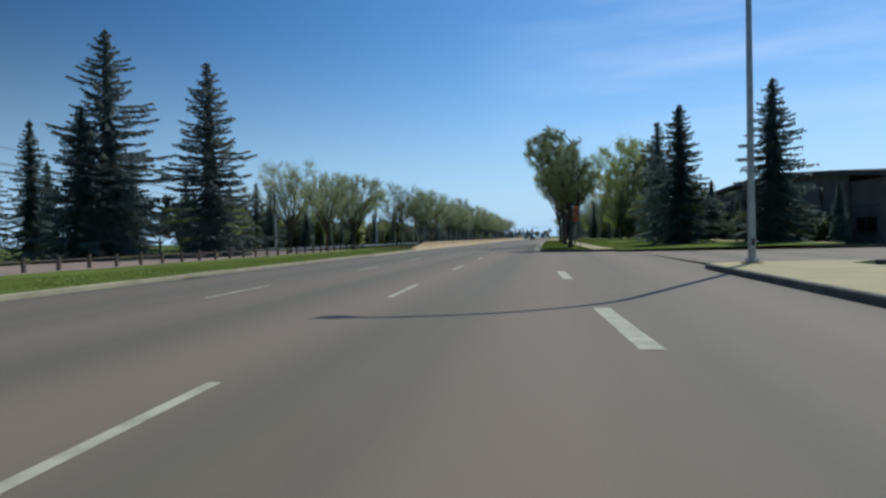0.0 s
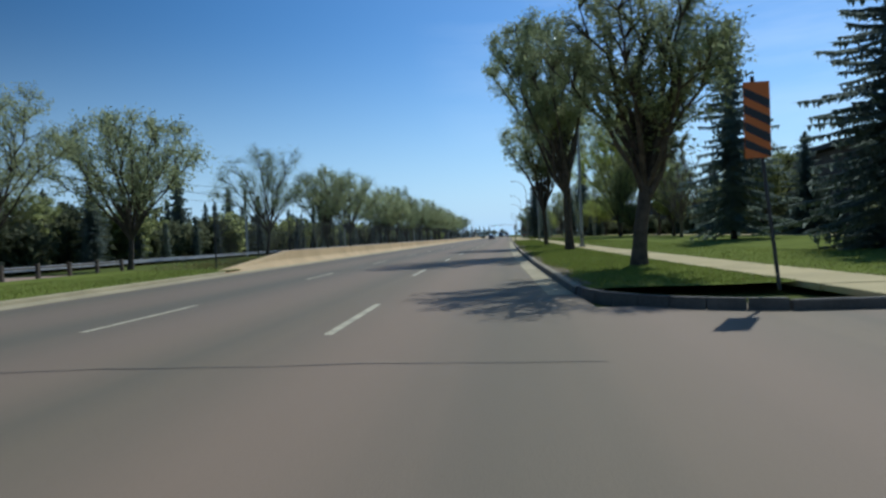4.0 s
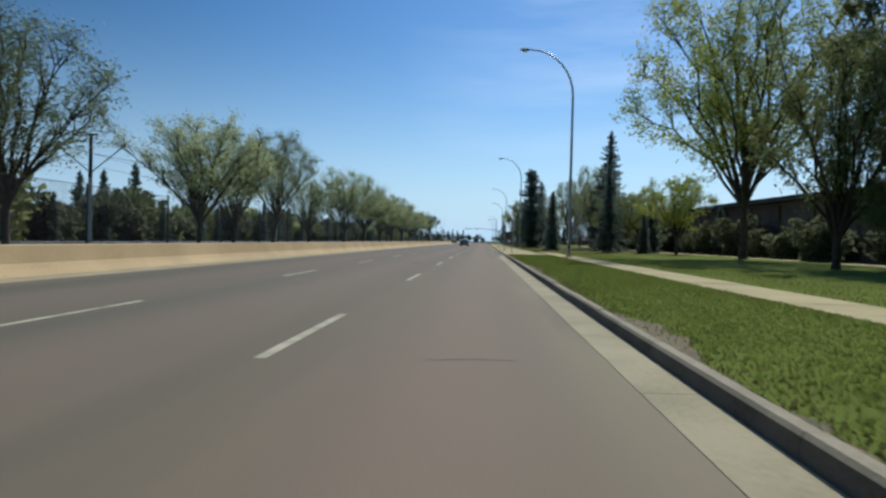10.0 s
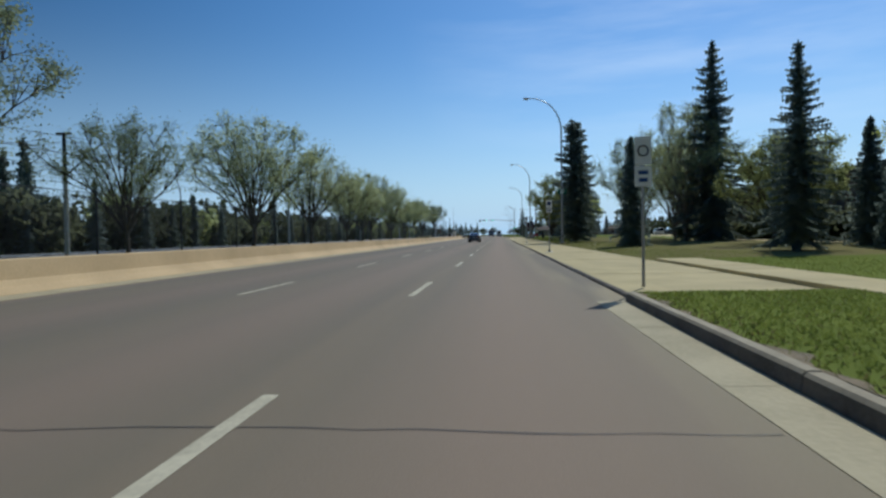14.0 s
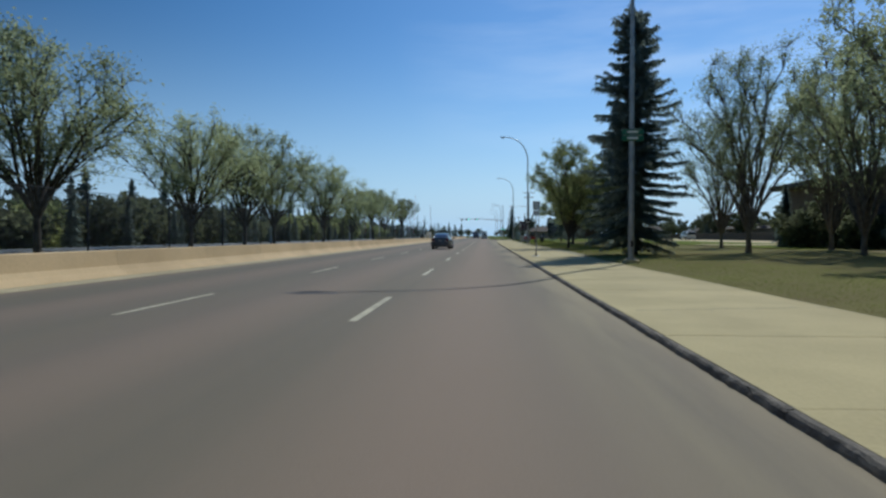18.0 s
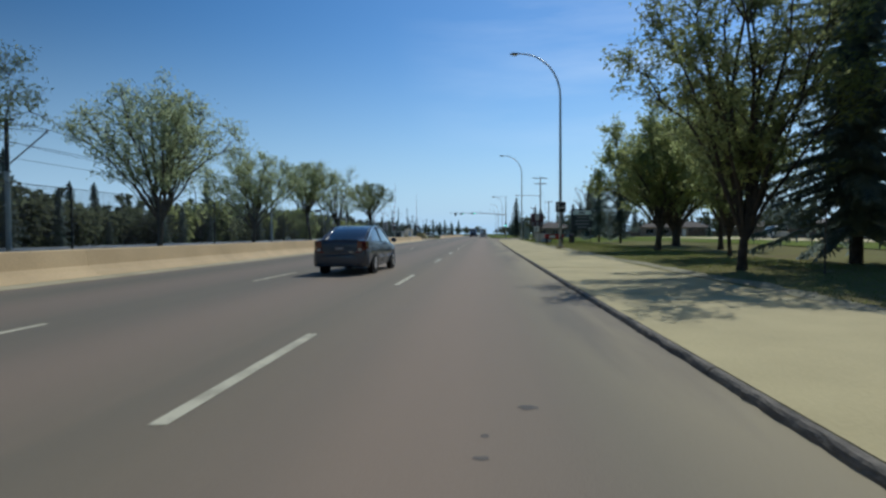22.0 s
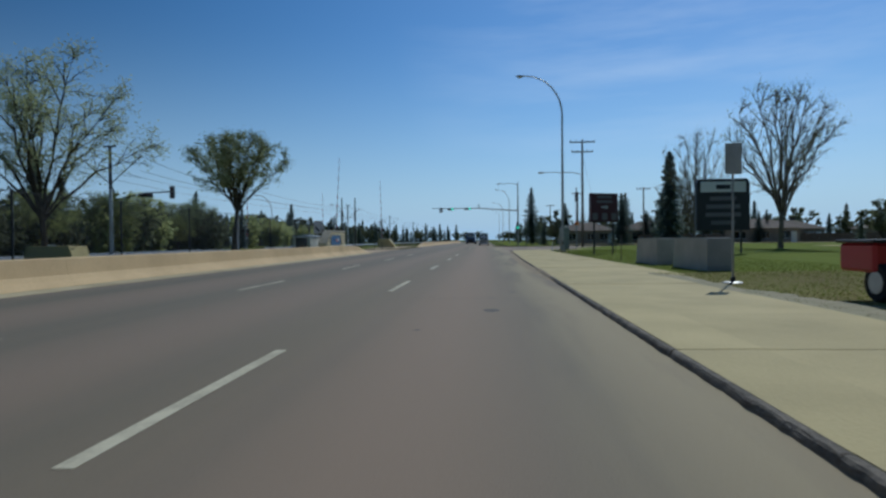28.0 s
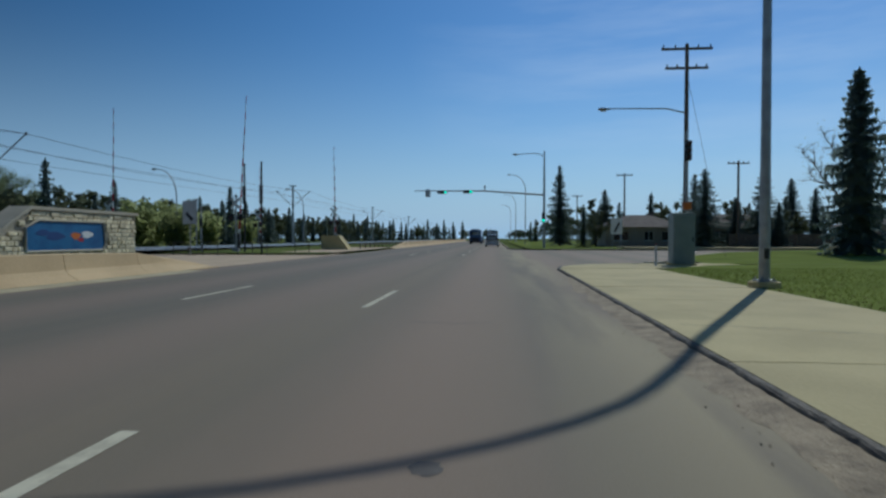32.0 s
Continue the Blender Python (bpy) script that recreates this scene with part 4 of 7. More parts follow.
def spruce(seed, height, radius, needle, bare=0.6, density=1.0, droop=0.35, label="", ragged=0.2, fine=1.0, core=1.0, spikes=13, more=0, taper=0.8, feather=0):
    """A conifer: whorls of drooping boughs with upturned tips, hung with needle sprays, over a dense dark inside."""
    r = random.Random(seed)
    root = thing("spruce_tree", label, "tree", "spruces")
    wood, crown = Geo(), Geo()
    wood.tube([(0, 0, -0.15), (0.03, 0, height * 0.4), (0, 0.02, height * 0.98)], [0.02 * height * 0.75, 0.011 * height, 0.02], 7)
    z, turn = bare, r.uniform(0, 6)
    down = Vector((0, 0, -1))
    while z < height - 0.12:
        u = (z - bare) / (height - bare)
        full = radius * (1 - u) ** taper * (0.82 + 0.18 * min(1, u * 6)) + 0.12
        step = (0.2 + 0.2 * (1 - u) * min(1.0, height / 12)) / density
        # the dense inside: a drooping, jagged skirt of needles
        n = spikes
        rim = [(math.cos(turn + k * 6.2832 / n), math.sin(turn + k * 6.2832 / n), core * (0.66 if k % 2 else 0.46) * r.uniform(0.8, 1.15)) for k in range(n)]
        crown.add([(0, 0, z + step * 1.4)] + [(c * full * f, s * full * f, z + step * 0.3 - full * f * (droop + 0.25) * r.uniform(0.8, 1.2)) for c, s, f in rim],
                  [(0, 1 + k, 1 + (k + 1) % n) for k in range(n)])
        boughs = max(5, round(5 + 1.3 * full)) + more
        turn += r.uniform(0.3, 1.2)
        for i in range(boughs):
            a = turn + 6.2832 * (i + r.uniform(-0.3, 0.3)) / boughs
            lobe = 1 + 0.12 * math.sin(a * 2 + seed) + 0.1 * math.sin(z * 1.7 + seed + a)
            ln = full * lobe * r.uniform(1 - ragged * 1.6, 1 + ragged * 0.8)
            d = Vector((math.cos(a), math.sin(a), 0))
            side = Vector((-d.y, d.x, 0))
            rise, sag = 0.1 + 0.7 * u, droop * (1.15 - 0.6 * u)
            base = Vector((0, 0, z + r.uniform(-0.5, 0.5) * step))
            at = lambda q: base + d * ln * q + Vector((0, 0, ln * (rise * q * 0.5 - sag * q * q + 0.35 * max(0, q - 0.7))))
            m = max(3, round(ln * 3.6 * fine))
            # the bough's own needle mat
            wd = (0.1 + 0.09 * ln) * (0.45 if feather else 0.75)
            mat = [at(0.15)] + [at(q) + side * sg * wd * w + down * 0.12 * w for q, w in ((0.5, 1.0), (0.82, 0.75)) for sg in (-1, 1)] + [at(1.03)]
            crown.add(mat, [(0, 1, 2), (1, 3, 4, 2), (3, 5, 4)])
            for k in range(m):
                q = min(0.97, 0.25 + 0.72 * (k + 0.5 + r.uniform(-0.4, 0.4)) / m)
                p = at(q)
                w = (0.14 + 0.17 * ln * (1.05 - q)) * r.uniform(0.7, 1.3) / fine ** 0.5
                for sg in (-1, 1):
                    tip = p + side * sg * w + d * w * r.uniform(0.2, 0.8) + down * w * r.uniform(0.25, 0.9)
                    h = d * r.uniform(0.05, 0.09) / fine ** 0.5
                    mid = p.lerp(tip, 0.45) + down * 0.04
                    crown.add([p, mid - h, tip, mid + h], [(0, 1, 2, 3)])
                    for j in range(feather):
                        f = p.lerp(tip, r.uniform(0.2, 0.95))
                        g = Vector((r.uniform(-1, 1), r.uniform(-1, 1), 0)) * 0.05
                        crown.add([f - g, f + g, f + d * r.uniform(-0.02, 0.22) + down * r.uniform(0.06, 0.28) + side * sg * r.uniform(0, 0.12)], [(0, 1, 2)])
                hang = p + down * r.uniform(0.2, 0.5) / fine ** 0.5 + side * r.uniform(-0.15, 0.15)
                crown.add([p - d * 0.12 / fine, p + d * 0.12 / fine, hang], [(0, 1, 2)])
        z += step * r.uniform(0.75, 1.2)
    crown.add([(0.1, 0, height - 0.35), (-0.06, 0.08, height - 0.35), (-0.06, -0.08, height - 0.35), (0, 0, height + 0.12)], [(0, 1, 3), (1, 2, 3), (2, 0, 3)])
    part("trunk", wood, BARK, root, "dark straight trunk", smooth=True, fix=False)
    part("crown", crown, needle, root, fix=False)
    return root


def bush(seed, height, width, leaf, count, size, label):
    r = random.Random(seed)
    root = thing("shrub", label, "shrub", "shrubs")
    wood, crown = Geo(), Geo()
    for i in range(9):
        a = r.uniform(0, 6.283)
        p, _ = curve((0.1 * math.cos(a), 0.1 * math.sin(a), -0.03), (math.cos(a) * width * 0.4, math.sin(a) * width * 0.4, height * 0.8), height * r.uniform(0.6, 0.95), 4, r, 0.05, 0.2)
        wood.tube(p, [0.035, 0.03, 0.022, 0.015, 0.006], 4, False)
        for j in range(1, 5):
            leaf_quads(crown, p[j], width * 0.2, count // 36, size, r, 0.8)
            for _ in range(3):
                q, _ = curve(p[j], (r.uniform(-1, 1), r.uniform(-1, 1), r.uniform(-0.1, 1)), height * 0.22, 2, r)
                wood.tube([q[0], q[2]], [0.012, 0.003], 3, False)
                leaf_quads(crown, q[-1], width * 0.1, count // 90, size, r, 0.8)
    part("stem", wood, BARK, root, fix=False)
    part("crown", crown, leaf, root, fix=False)
    return root


def put(proto, x, y, z=0.15, scale=1.0, turn=0.0, tall=1.0, label="", used=set()):
    """The first use moves the built thing itself; later uses copy it."""
    if x > 39 and y > 343:
        z = -0.05
    if 160 < y < 326 and 7 < x < 26:
        z = 0.08 + 0.01 * (x - 8)
    m = pose(x, y, z, 0, 0, turn)
    if proto.name not in used:
        used.add(proto.name)
        ob = proto
        ob.matrix_basis = m
    else:
        ob = copy_thing(proto, m)
    ob.scale = (scale, scale, scale * tall)
    if label:
        ob["label"] = label
    return ob


ELM = "vase-shaped elm with thin new olive leaves beside the barrier"
elms = [broadleaf(v, 10.0, 5.4, 2.2, 0.17, LEAF, 15000, 0.09, 11, 0.03 * (v % 3 - 1), label=ELM, vase=1.0, base=3.0) for v in (21, 22, 23)]
elm_thin = broadleaf(24, 10.8, 5.0, 2.6, 0.15, LEAF, 19000, 0.065, 8, 0.08, label="sparse elm with few opening leaves beside the barrier", vase=1.1, base=3.2)
elm_round = broadleaf(37, 9.6, 3.9, 3.9, 0.16, LEAF, 15000, 0.08, 9, 0.06, label="round-headed elm on a clear slender trunk beside the barrier", vase=0.8, base=5.2)
street_elm = broadleaf(25, 12.0, 4.2, 3.6, 0.165, LEAF, 26000, 0.07, 11, 0.0, label="tall street elm with thin olive leaves on the verge", vase=1.2, base=6.9)
street_elm_wide = broadleaf(35, 13.0, 3.75, 3.6, 0.24, LEAF, 40000, 0.08, 12, -0.06, shift=(-1.4, -0.3), label="tall spreading street elm with thin olive leaves on the verge", vase=1.0, base=6.8)
street_elm2 = broadleaf(26, 9.3, 3.3, 2.6, 0.21, LEAF, 26000, 0.075, 10, 0.03, label="street elm with dark trunk on the grass verge", vase=1.2, base=2.7)
poplar = broadleaf(27, 13.0, 4.9, 2.6, 0.16, LEAF_YELLOW, 28000, 0.095, 13, 0.0, hollow=False, label="tall tree with bright yellow-green young leaves", vase=0.8, base=1.6)
ash = broadleaf(28, 8.0, 4.2, 1.2, 0.2, LEAF_GREEN, 21000, 0.085, 9, 0.05, hollow=False, label="leafy green tree on the lawn", vase=0.6, base=0.9)
ash2 = broadleaf(29, 7.4, 3.5, 1.4, 0.17, LEAF_GREEN, 20000, 0.085, 9, -0.08, hollow=False, label="leafy green tree leaning over the lawn", vase=0.6, base=0.8)
yellow = broadleaf(30, 7.2, 3.4, 1.8, 0.14, LEAF_YELLOW, 12000, 0.1, 8, 0.0, hollow=False, label="small tree with yellow-green leaves by the building", vase=0.9, base=1.9)
bare_tree = broadleaf(31, 9.5, 4.6, 2.0, 0.18, LEAF, 500, 0.05, 9, 0.0, forks=6, bark=PALE_BARK, label="bare grey tree not yet in leaf", vase=0.9)
bare_tall = broadleaf(32, 12.5, 4.6, 1.2, 0.17, LEAF, 17000, 0.08, 13, 0.0, forks=5, bark=PALE_BARK, label="tall many-stemmed tree in thin new leaf", vase=1.6, base=2.2)
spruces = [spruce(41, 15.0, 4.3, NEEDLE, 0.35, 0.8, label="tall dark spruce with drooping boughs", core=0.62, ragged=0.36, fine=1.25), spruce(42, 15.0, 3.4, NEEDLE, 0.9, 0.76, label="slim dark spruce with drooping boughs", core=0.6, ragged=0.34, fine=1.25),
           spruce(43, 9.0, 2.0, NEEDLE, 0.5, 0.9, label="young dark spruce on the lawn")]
spruce_blue = spruce(44, 18.0, 4.8, NEEDLE_BLUE, 0.8, 0.7, 0.22, label="large ragged blue-grey spruce on the verge", ragged=0.42, core=0.5, fine=1.5, feather=2)
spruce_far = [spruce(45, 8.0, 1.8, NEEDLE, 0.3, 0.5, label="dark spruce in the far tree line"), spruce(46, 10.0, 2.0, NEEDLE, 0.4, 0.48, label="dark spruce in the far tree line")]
elm_far = [broadleaf(v, 8.0, 4.2, 1.6, 0.18, LEAF_OLIVE, 2600, 0.26, 6, 0.0, forks=5, coarse=True, hollow=False, label="leafy tree in the far tree line", vase=0.8, base=1.2) for v in (61, 62)]
shrub_olive = [bush(51, 3.4, 3.0, LEAF_OLIVE, 1000, 0.24, "tangled olive shrub along the rail line"), bush(52, 2.8, 2.8, LEAF_OLIVE, 950, 0.24, "tangled olive shrub along the rail line"),
               bush(53, 3.6, 3.0, LEAF_GREEN, 950, 0.22, "fresh green shrub along the rail line")]

# the row behind the barrier
r = random.Random(5)
for i, y in enumerate([55, 63.5, 73.2, 91.6, 111.5, 122.7, 138.5, 144.6, 155.4, 167.3, 182.5, 198.3, 211.5, 220.7, 229.7, 247, 261.6, 278.3, 292.7, 312.2]):
    proto = elm_thin if y in (55, 63.5, 91.6, 155.4, 292.7) else (elm_round if y in (278.3, 312.2) else elms[i % 3])
    tall = {55: 0.74, 63.5: 0.73, 73.2: 0.86, 91.6: 0.85, 111.5: 0.93, 122.7: 1.03, 247: 1.0, 167.3: 0.76, 182.5: 1.02, 261.6: 0.8, 155.4: 1.0, 312.2: 1.0, 278.3: 0.95}.get(y, r.uniform(0.86, 0.98))
    put(proto, -18.0 + r.uniform(-0.5, 0.5), y, 0.12, tall, r.uniform(0, 360))

# verge and right-hand side
put(street_elm2, 7.05, 59.1, 0.15, 1.0, 40, 0.88)
put(street_elm_wide, 6.95, 77.6, 0.15, 1.0, 0, 1.03)
put(street_elm, 6.7, 96.0, 0.15, 1.0, 130, 0.96)
put(spruces[0], 24.6, 61.3, 0.2, 0.96, 0)
put(spruces[1], 18.9, 85.0, 0.2, 1.03, 30)
put(spruces[0], 17.4, 64.0, 0.2, 0.95, 80, 0.92)
put(bare_tree, 20.2, 102.4, 0.2, 0.85, 20)
pine = broadleaf(36, 19.0, 4.3, 3.4, 0.22, NEEDLE_PINE, 26000, 0.15, 13, 0.0, hollow=False, label="tall dense grey-green pine by the building", vase=0.5, base=4.0)
put(pine, 25.1, 131.5, 0.25, 1.0, 200)
put(poplar, 22.3, 146.0, 0.2, 1.75, 0)
put(ash, 18.8, 127.5, 0.2, 0.92, 0, 1.5, label="dense upright dark green tree on the lawn")
put(ash2, 20.3, 125.2, 0.2, 0.62, 200, label="low leafy tree in the shade of a taller one")
put(ash2, 22.0, 112.0, 0.2, 1.1, 60)
put(ash2, 26.0, 98.0, 0.2, 1.1, 60)
put(spruces[0], 27.0, 92.0, 0.2, 0.55, 60)
put(spruces[0], 28.5, 118.0, 0.2, 0.6, 160)
put(spruces[2], 22.5, 172.0, 0.2, 0.8, 160)
put(ash, 20.0, 178.0, 0.2, 0.9, 10)
put(spruces[2], 20.0, 166.0, 0.2, 0.5, 10)
put(yellow, 22.4, 162.5, 0.2, 1.1, 0)
put(spruces[0], 22.4, 196.5, 0.2, 0.95, 60, 1.35)
put(spruces[1], 16.3, 167.0, 0.2, 0.68, 160)
put(spruces[2], 11.8, 183.0, 0.2, 0.92, 200)
put(bare_tall, 18.2, 210.5, 0.15, 1.0, 0)
put(bare_tall, 20.2, 197.5, 0.15, 1.08, 90)
put(bare_tall, 21.0, 204.0, 0.15, 0.9, 190)
put(bare_tall, 25.0, 214.0, 0.15, 0.95, 290)
put(ash2, 24.0, 184.0, 0.15, 1.1, 290)
put(bare_tall, 22.5, 226.0, 0.15, 0.9, 20)
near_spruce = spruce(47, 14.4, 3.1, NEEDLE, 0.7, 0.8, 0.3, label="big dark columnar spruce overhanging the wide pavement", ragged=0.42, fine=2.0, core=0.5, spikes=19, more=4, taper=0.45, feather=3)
put(near_spruce, 10.9, 208.8, 0.13, 1.0, 120)
budding = broadleaf(33, 9.4, 3.1, 0.9, 0.11, LEAF_GREEN, 18000, 0.08, 12, 0.05, hollow=False, label="slender many-stemmed tree in fresh green leaf beside the pavement", vase=1.5, base=1.2)
put(budding, 9.8, 228.6, 0.15, 1.25, 0, 0.84)
put(budding, 13.4, 238.5, 0.15, 0.85, 120)
put(ash2, 13.1, 248.8, 0.15, 1.13, 160)
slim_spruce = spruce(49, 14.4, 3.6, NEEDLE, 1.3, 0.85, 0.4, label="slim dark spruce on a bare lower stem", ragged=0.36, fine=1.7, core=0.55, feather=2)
put(slim_spruce, 14.8, 231.6, 0.15, 1.0, 10)
put(ash, 17.3, 258.5, 0.15, 1.2, 60)
put(ash, 19.0, 264.5, 0.15, 1.1, 200)
put(yellow, 17.0, 249.0, 0.15, 1.1, 100)
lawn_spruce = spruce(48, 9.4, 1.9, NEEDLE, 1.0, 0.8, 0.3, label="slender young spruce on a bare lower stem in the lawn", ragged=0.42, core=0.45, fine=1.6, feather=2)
put(lawn_spruce, 17.1, 277.0, 0.2, 1.0, 0)
put(lawn_spruce, 16.2, 284.5, 0.2, 0.95, 70)
put(bare_tree, 27.0, 318.0, 0.2, 1.1, 120, 1.35)
put(bare_tree, 22.0, 324.0, 0.2, 0.7, 40, 1.7)
put(bare_tree, 30.0, 350.0, 0.25, 1.05, 200)
put(spruces[2], 25.2, 342.0, 0.2, 1.3, 30)
put(spruces[1], 12.0, 392.0, 0.1, 0.8, 0)
for x, y, s in ((26, 352, 0.6), (34, 356, 0.62), (31, 371, 0.7), (40, 362, 0.6), (20, 400, 0.6), (46, 368, 0.55), (55, 374, 0.6)):
    put(spruces[int(x) % 2], x, y + (20 if y < 380 else 0), 0.1, s, x * 7)

# left side before the barrier
for i in range(9):
    put(budding, -33.5 - 1.3 * (i % 3), 62.0 + i * 3.4, 0.1, 0.6 + 0.07 * (i % 2), i * 70, label="pale green upright tree in a row behind the gravel lane")
for x, y, k in ((-31.5, 300.0, 0.6), (-31.0, 308.5, 0.75), (-32.0, 317.0, 0.8), (-33.0, 325.0, 0.9)):
    put(ash, x, y, 0.1, k * 0.85, y * 7, label="dull green leafy tree beyond the rail line")
put(spruce_blue, -27.0, 44.0, 0.1, 0.96, 0)
put(spruce_blue, -20.6, 47.0, 0.15, 0.84, 120)
put(spruces[1], -34.8, 45.0, 0.1, 0.75, 200)
put(spruces[0], -38.0, 36.0, 0.1, 0.95, 50)
put(spruces[0], -27.5, 42.0, 0.1, 0.75, 250)
for x, y, s in ((-30, 62, 0.55), (-27, 70, 0.5), (-33, 78, 0.6), (-29, 85, 0.5), (-43, 48, 0.8), (-36, 58, 0.7)):
    put(spruces[1], x, y, 0.1, s, x * 31)

# far tree line behind the rail line
r = random.Random(8)
y = 40.0
while y < 330:
    k = r.random()
    x = -36 - r.uniform(0, 9)
    if k < 0.62:
        put(spruce_far[int(k * 50) % 2], x, y, 0.1, r.uniform(0.7, 1.2), r.uniform(0, 360))
    else:
        put(elm_far[int(k * 50) % 2], x - 3, y, 0.1, r.uniform(0.6, 0.85), r.uniform(0, 360))
    y += r.uniform(2.2, 4.4)
y = 70.0
while y < 326:
    put(shrub_olive[0 if r.random() < 0.5 else (1 if r.random() < 0.6 else 2)], -30.5 - r.uniform(0, 4.0), y, 0.1, r.uniform(0.85, 1.35), r.uniform(0, 360))
    y += r.uniform(1.7, 3.0)
r = random.Random(41)
y = 84.0
while y < 300:
    put(spruce_far[int(y) % 2], -27.5 - r.uniform(0, 3.5), y, 0.1, r.uniform(0.34, 0.6), r.uniform(0, 360))
    y += r.uniform(3.5, 8.0)
# shrubs and saplings in front of the buildings, and the far edge of town
for x, y, k in ((30, 72, 0.9), (29.5, 80, 1.0), (30, 100, 1.1), (29, 126, 1.0), (27.5, 150, 0.9), (27.8, 160, 1.0), (28, 170, 0.8), (26, 186, 0.9), (27, 222, 0.8), (28, 105, 0.9), (26, 142, 0.9)):
    put(shrub_olive[int(x * y) % 2], x, y, 0.2, k, x * 11)
r = random.Random(19)
for i in range(34):
    y = 60 + i * 5.0 + r.uniform(-1.5, 1.5)
    put(shrub_olive[i % 2] if i % 3 else spruces[2], 29.0 + r.uniform(-1.2, 1.0), y, 0.2, r.uniform(0.8, 1.3) if i % 3 else r.uniform(0.4, 0.7), r.uniform(0, 360), label="" if i % 3 == 0 else "dark shrub in front of the long hall")
r = random.Random(9)
for i in range(46):
    y = r.uniform(346, 620)
    x = -34 - r.uniform(0, 18)
    put(spruce_far[i % 2] if r.random() < 0.75 else elm_far[i % 2], x, y, -0.06, r.uniform(0.5, 0.9), r.uniform(0, 360))
for i in range(60):
    x = r.uniform(14, 120)
    y = r.uniform(398, 640) if x < 70 else r.uniform(230, 500)
    put(spruce_far[i % 2] if r.random() < 0.5 else elm_far[i % 2], x, y, -0.06, r.uniform(0.6, 1.0), r.uniform(0, 360))
for i in range(44):
    put(spruce_far[i % 2] if i % 3 == 0 else elm_far[i % 2], 54 + r.uniform(-1.5, 8), 228 + i * 3.0 + r.uniform(-1, 1), 0.1, r.uniform(0.5, 0.85), r.uniform(0, 360))
for i in range(40):
    put(spruce_far[i % 2] if i % 3 else elm_far[i % 2], 15 + i * 2.4 + r.uniform(-1, 1), 394 + r.uniform(0, 20), -0.06, r.uniform(0.55, 0.95), r.uniform(0, 360))
for i in range(60):
    u = i / 59
    put(spruce_far[i % 2] if i % 5 else elm_far[i % 2], -100 + 82 * u + r.uniform(-2, 2), 410 + 230 * u + r.uniform(-14, 14), -0.06, r.uniform(0.7, 1.15), r.uniform(0, 360))
for x, y, k in ((13, 375, 0.5), (32, 379, 0.6), (34, 352, 0.5), (37, 357, 0.6), (44, 354, 0.5), (49, 352, 0.55), (53, 358, 0.6)):
    y += 20 if y < 370 else 0
    put(spruces[x % 2 if isinstance(x, int) else 0], x, y, 0.1, k * 0.7, x * 17)
    put(elm_far[int(x) % 2], x + 2.0, y + 3.0, 0.1, 0.42 + 0.1 * (int(x) % 3), x * 29)
for i in range(30):
    put(spruce_far[i % 2] if i % 4 else elm_far[i % 2], -40 - r.uniform(0, 14), 344 + i * 6 + r.uniform(-2, 2), -0.06, r.uniform(0.6, 1.0), r.uniform(0, 360))
for i in range(26):
    put(elm_far[i % 2], r.uniform(-30, 30), r.uniform(760, 860), -0.06, r.uniform(0.7, 1.1), r.uniform(0, 360))

# leafy trees and bushes across the rail line at the crossing
put(elms[0], -38.0, 347.0, 0.1, 0.68, 40, label="leafy olive tree across the rail line")
put(ash, -44.0, 352.0, 0.1, 0.85, 100)
put(ash2, -37.5, 341.5, 0.1, 0.6, 10)
for x, y, k in ((-35.5, 371, 1.2), (-38, 377, 1.3), (-41, 372, 1.4), (-44, 380, 1.5), (-39, 386, 1.2), (-36, 392, 1.1)):
    put(shrub_olive[2], x, y, 0.1, k, x * 13)
for i in range(12):
    put(shrub_olive[i % 2], -36.0 - i * 2.6, 346.5 + r.uniform(-0.6, 1.2), 0.0, r.uniform(1.0, 1.4), i * 50)
for i in range(44):
    put(elm_far[i % 2], -48 - r.uniform(0, 12), 352 + i * 4.6 + r.uniform(-2, 2), -0.06, r.uniform(0.65, 0.95), r.uniform(0, 360))


# ---- street lamps ----
def lathe(profile, n=12, axis="z", caps=True):
    """Rings of (radius, height) about an axis."""
    g = Geo()
    rows = []
    for rad, h in profile:
        ring = []
        for k in range(n):
            a = 2 * math.pi * k / n
            c, s = rad * math.cos(a), rad * math.sin(a)
            ring.append((c, s, h) if axis == "z" else ((h, c, s) if axis == "x" else (c, h, s)))
        rows.append(ring)
    return g.loft(rows, 0, True, caps)


def lamp_head(parent, x, y, z, turn=1):
    """A flat cobra luminaire pointing to -x times turn."""
    rows = []
    for s, w, h0, h1 in ((0.0, 0.05, -0.04, 0.04), (0.12, 0.09, -0.06, 0.07), (0.4, 0.17, -0.09, 0.1), (0.65, 0.16, -0.09, 0.09), (0.78, 0.07, -0.05, 0.04)):
        rows.append([(x - turn * s, y + w * math.cos(a), z + (h1 if math.sin(a) > 0 else -h0) * math.sin(a)) for a in [k * math.pi / 4 for k in range(8)]])
    head = part("lamp_head", Geo().loft(rows, 0, True, True), STEEL, parent, "grey cobra lamp head", smooth=True)
    part("lens", Geo().box(x - turn * 0.42 - 0.18, y - 0.11, z - 0.14, x - turn * 0.42 + 0.18, y + 0.11, z - 0.085, 0.02), GLASS_LAMP, head, "pale glass lens")
    return head


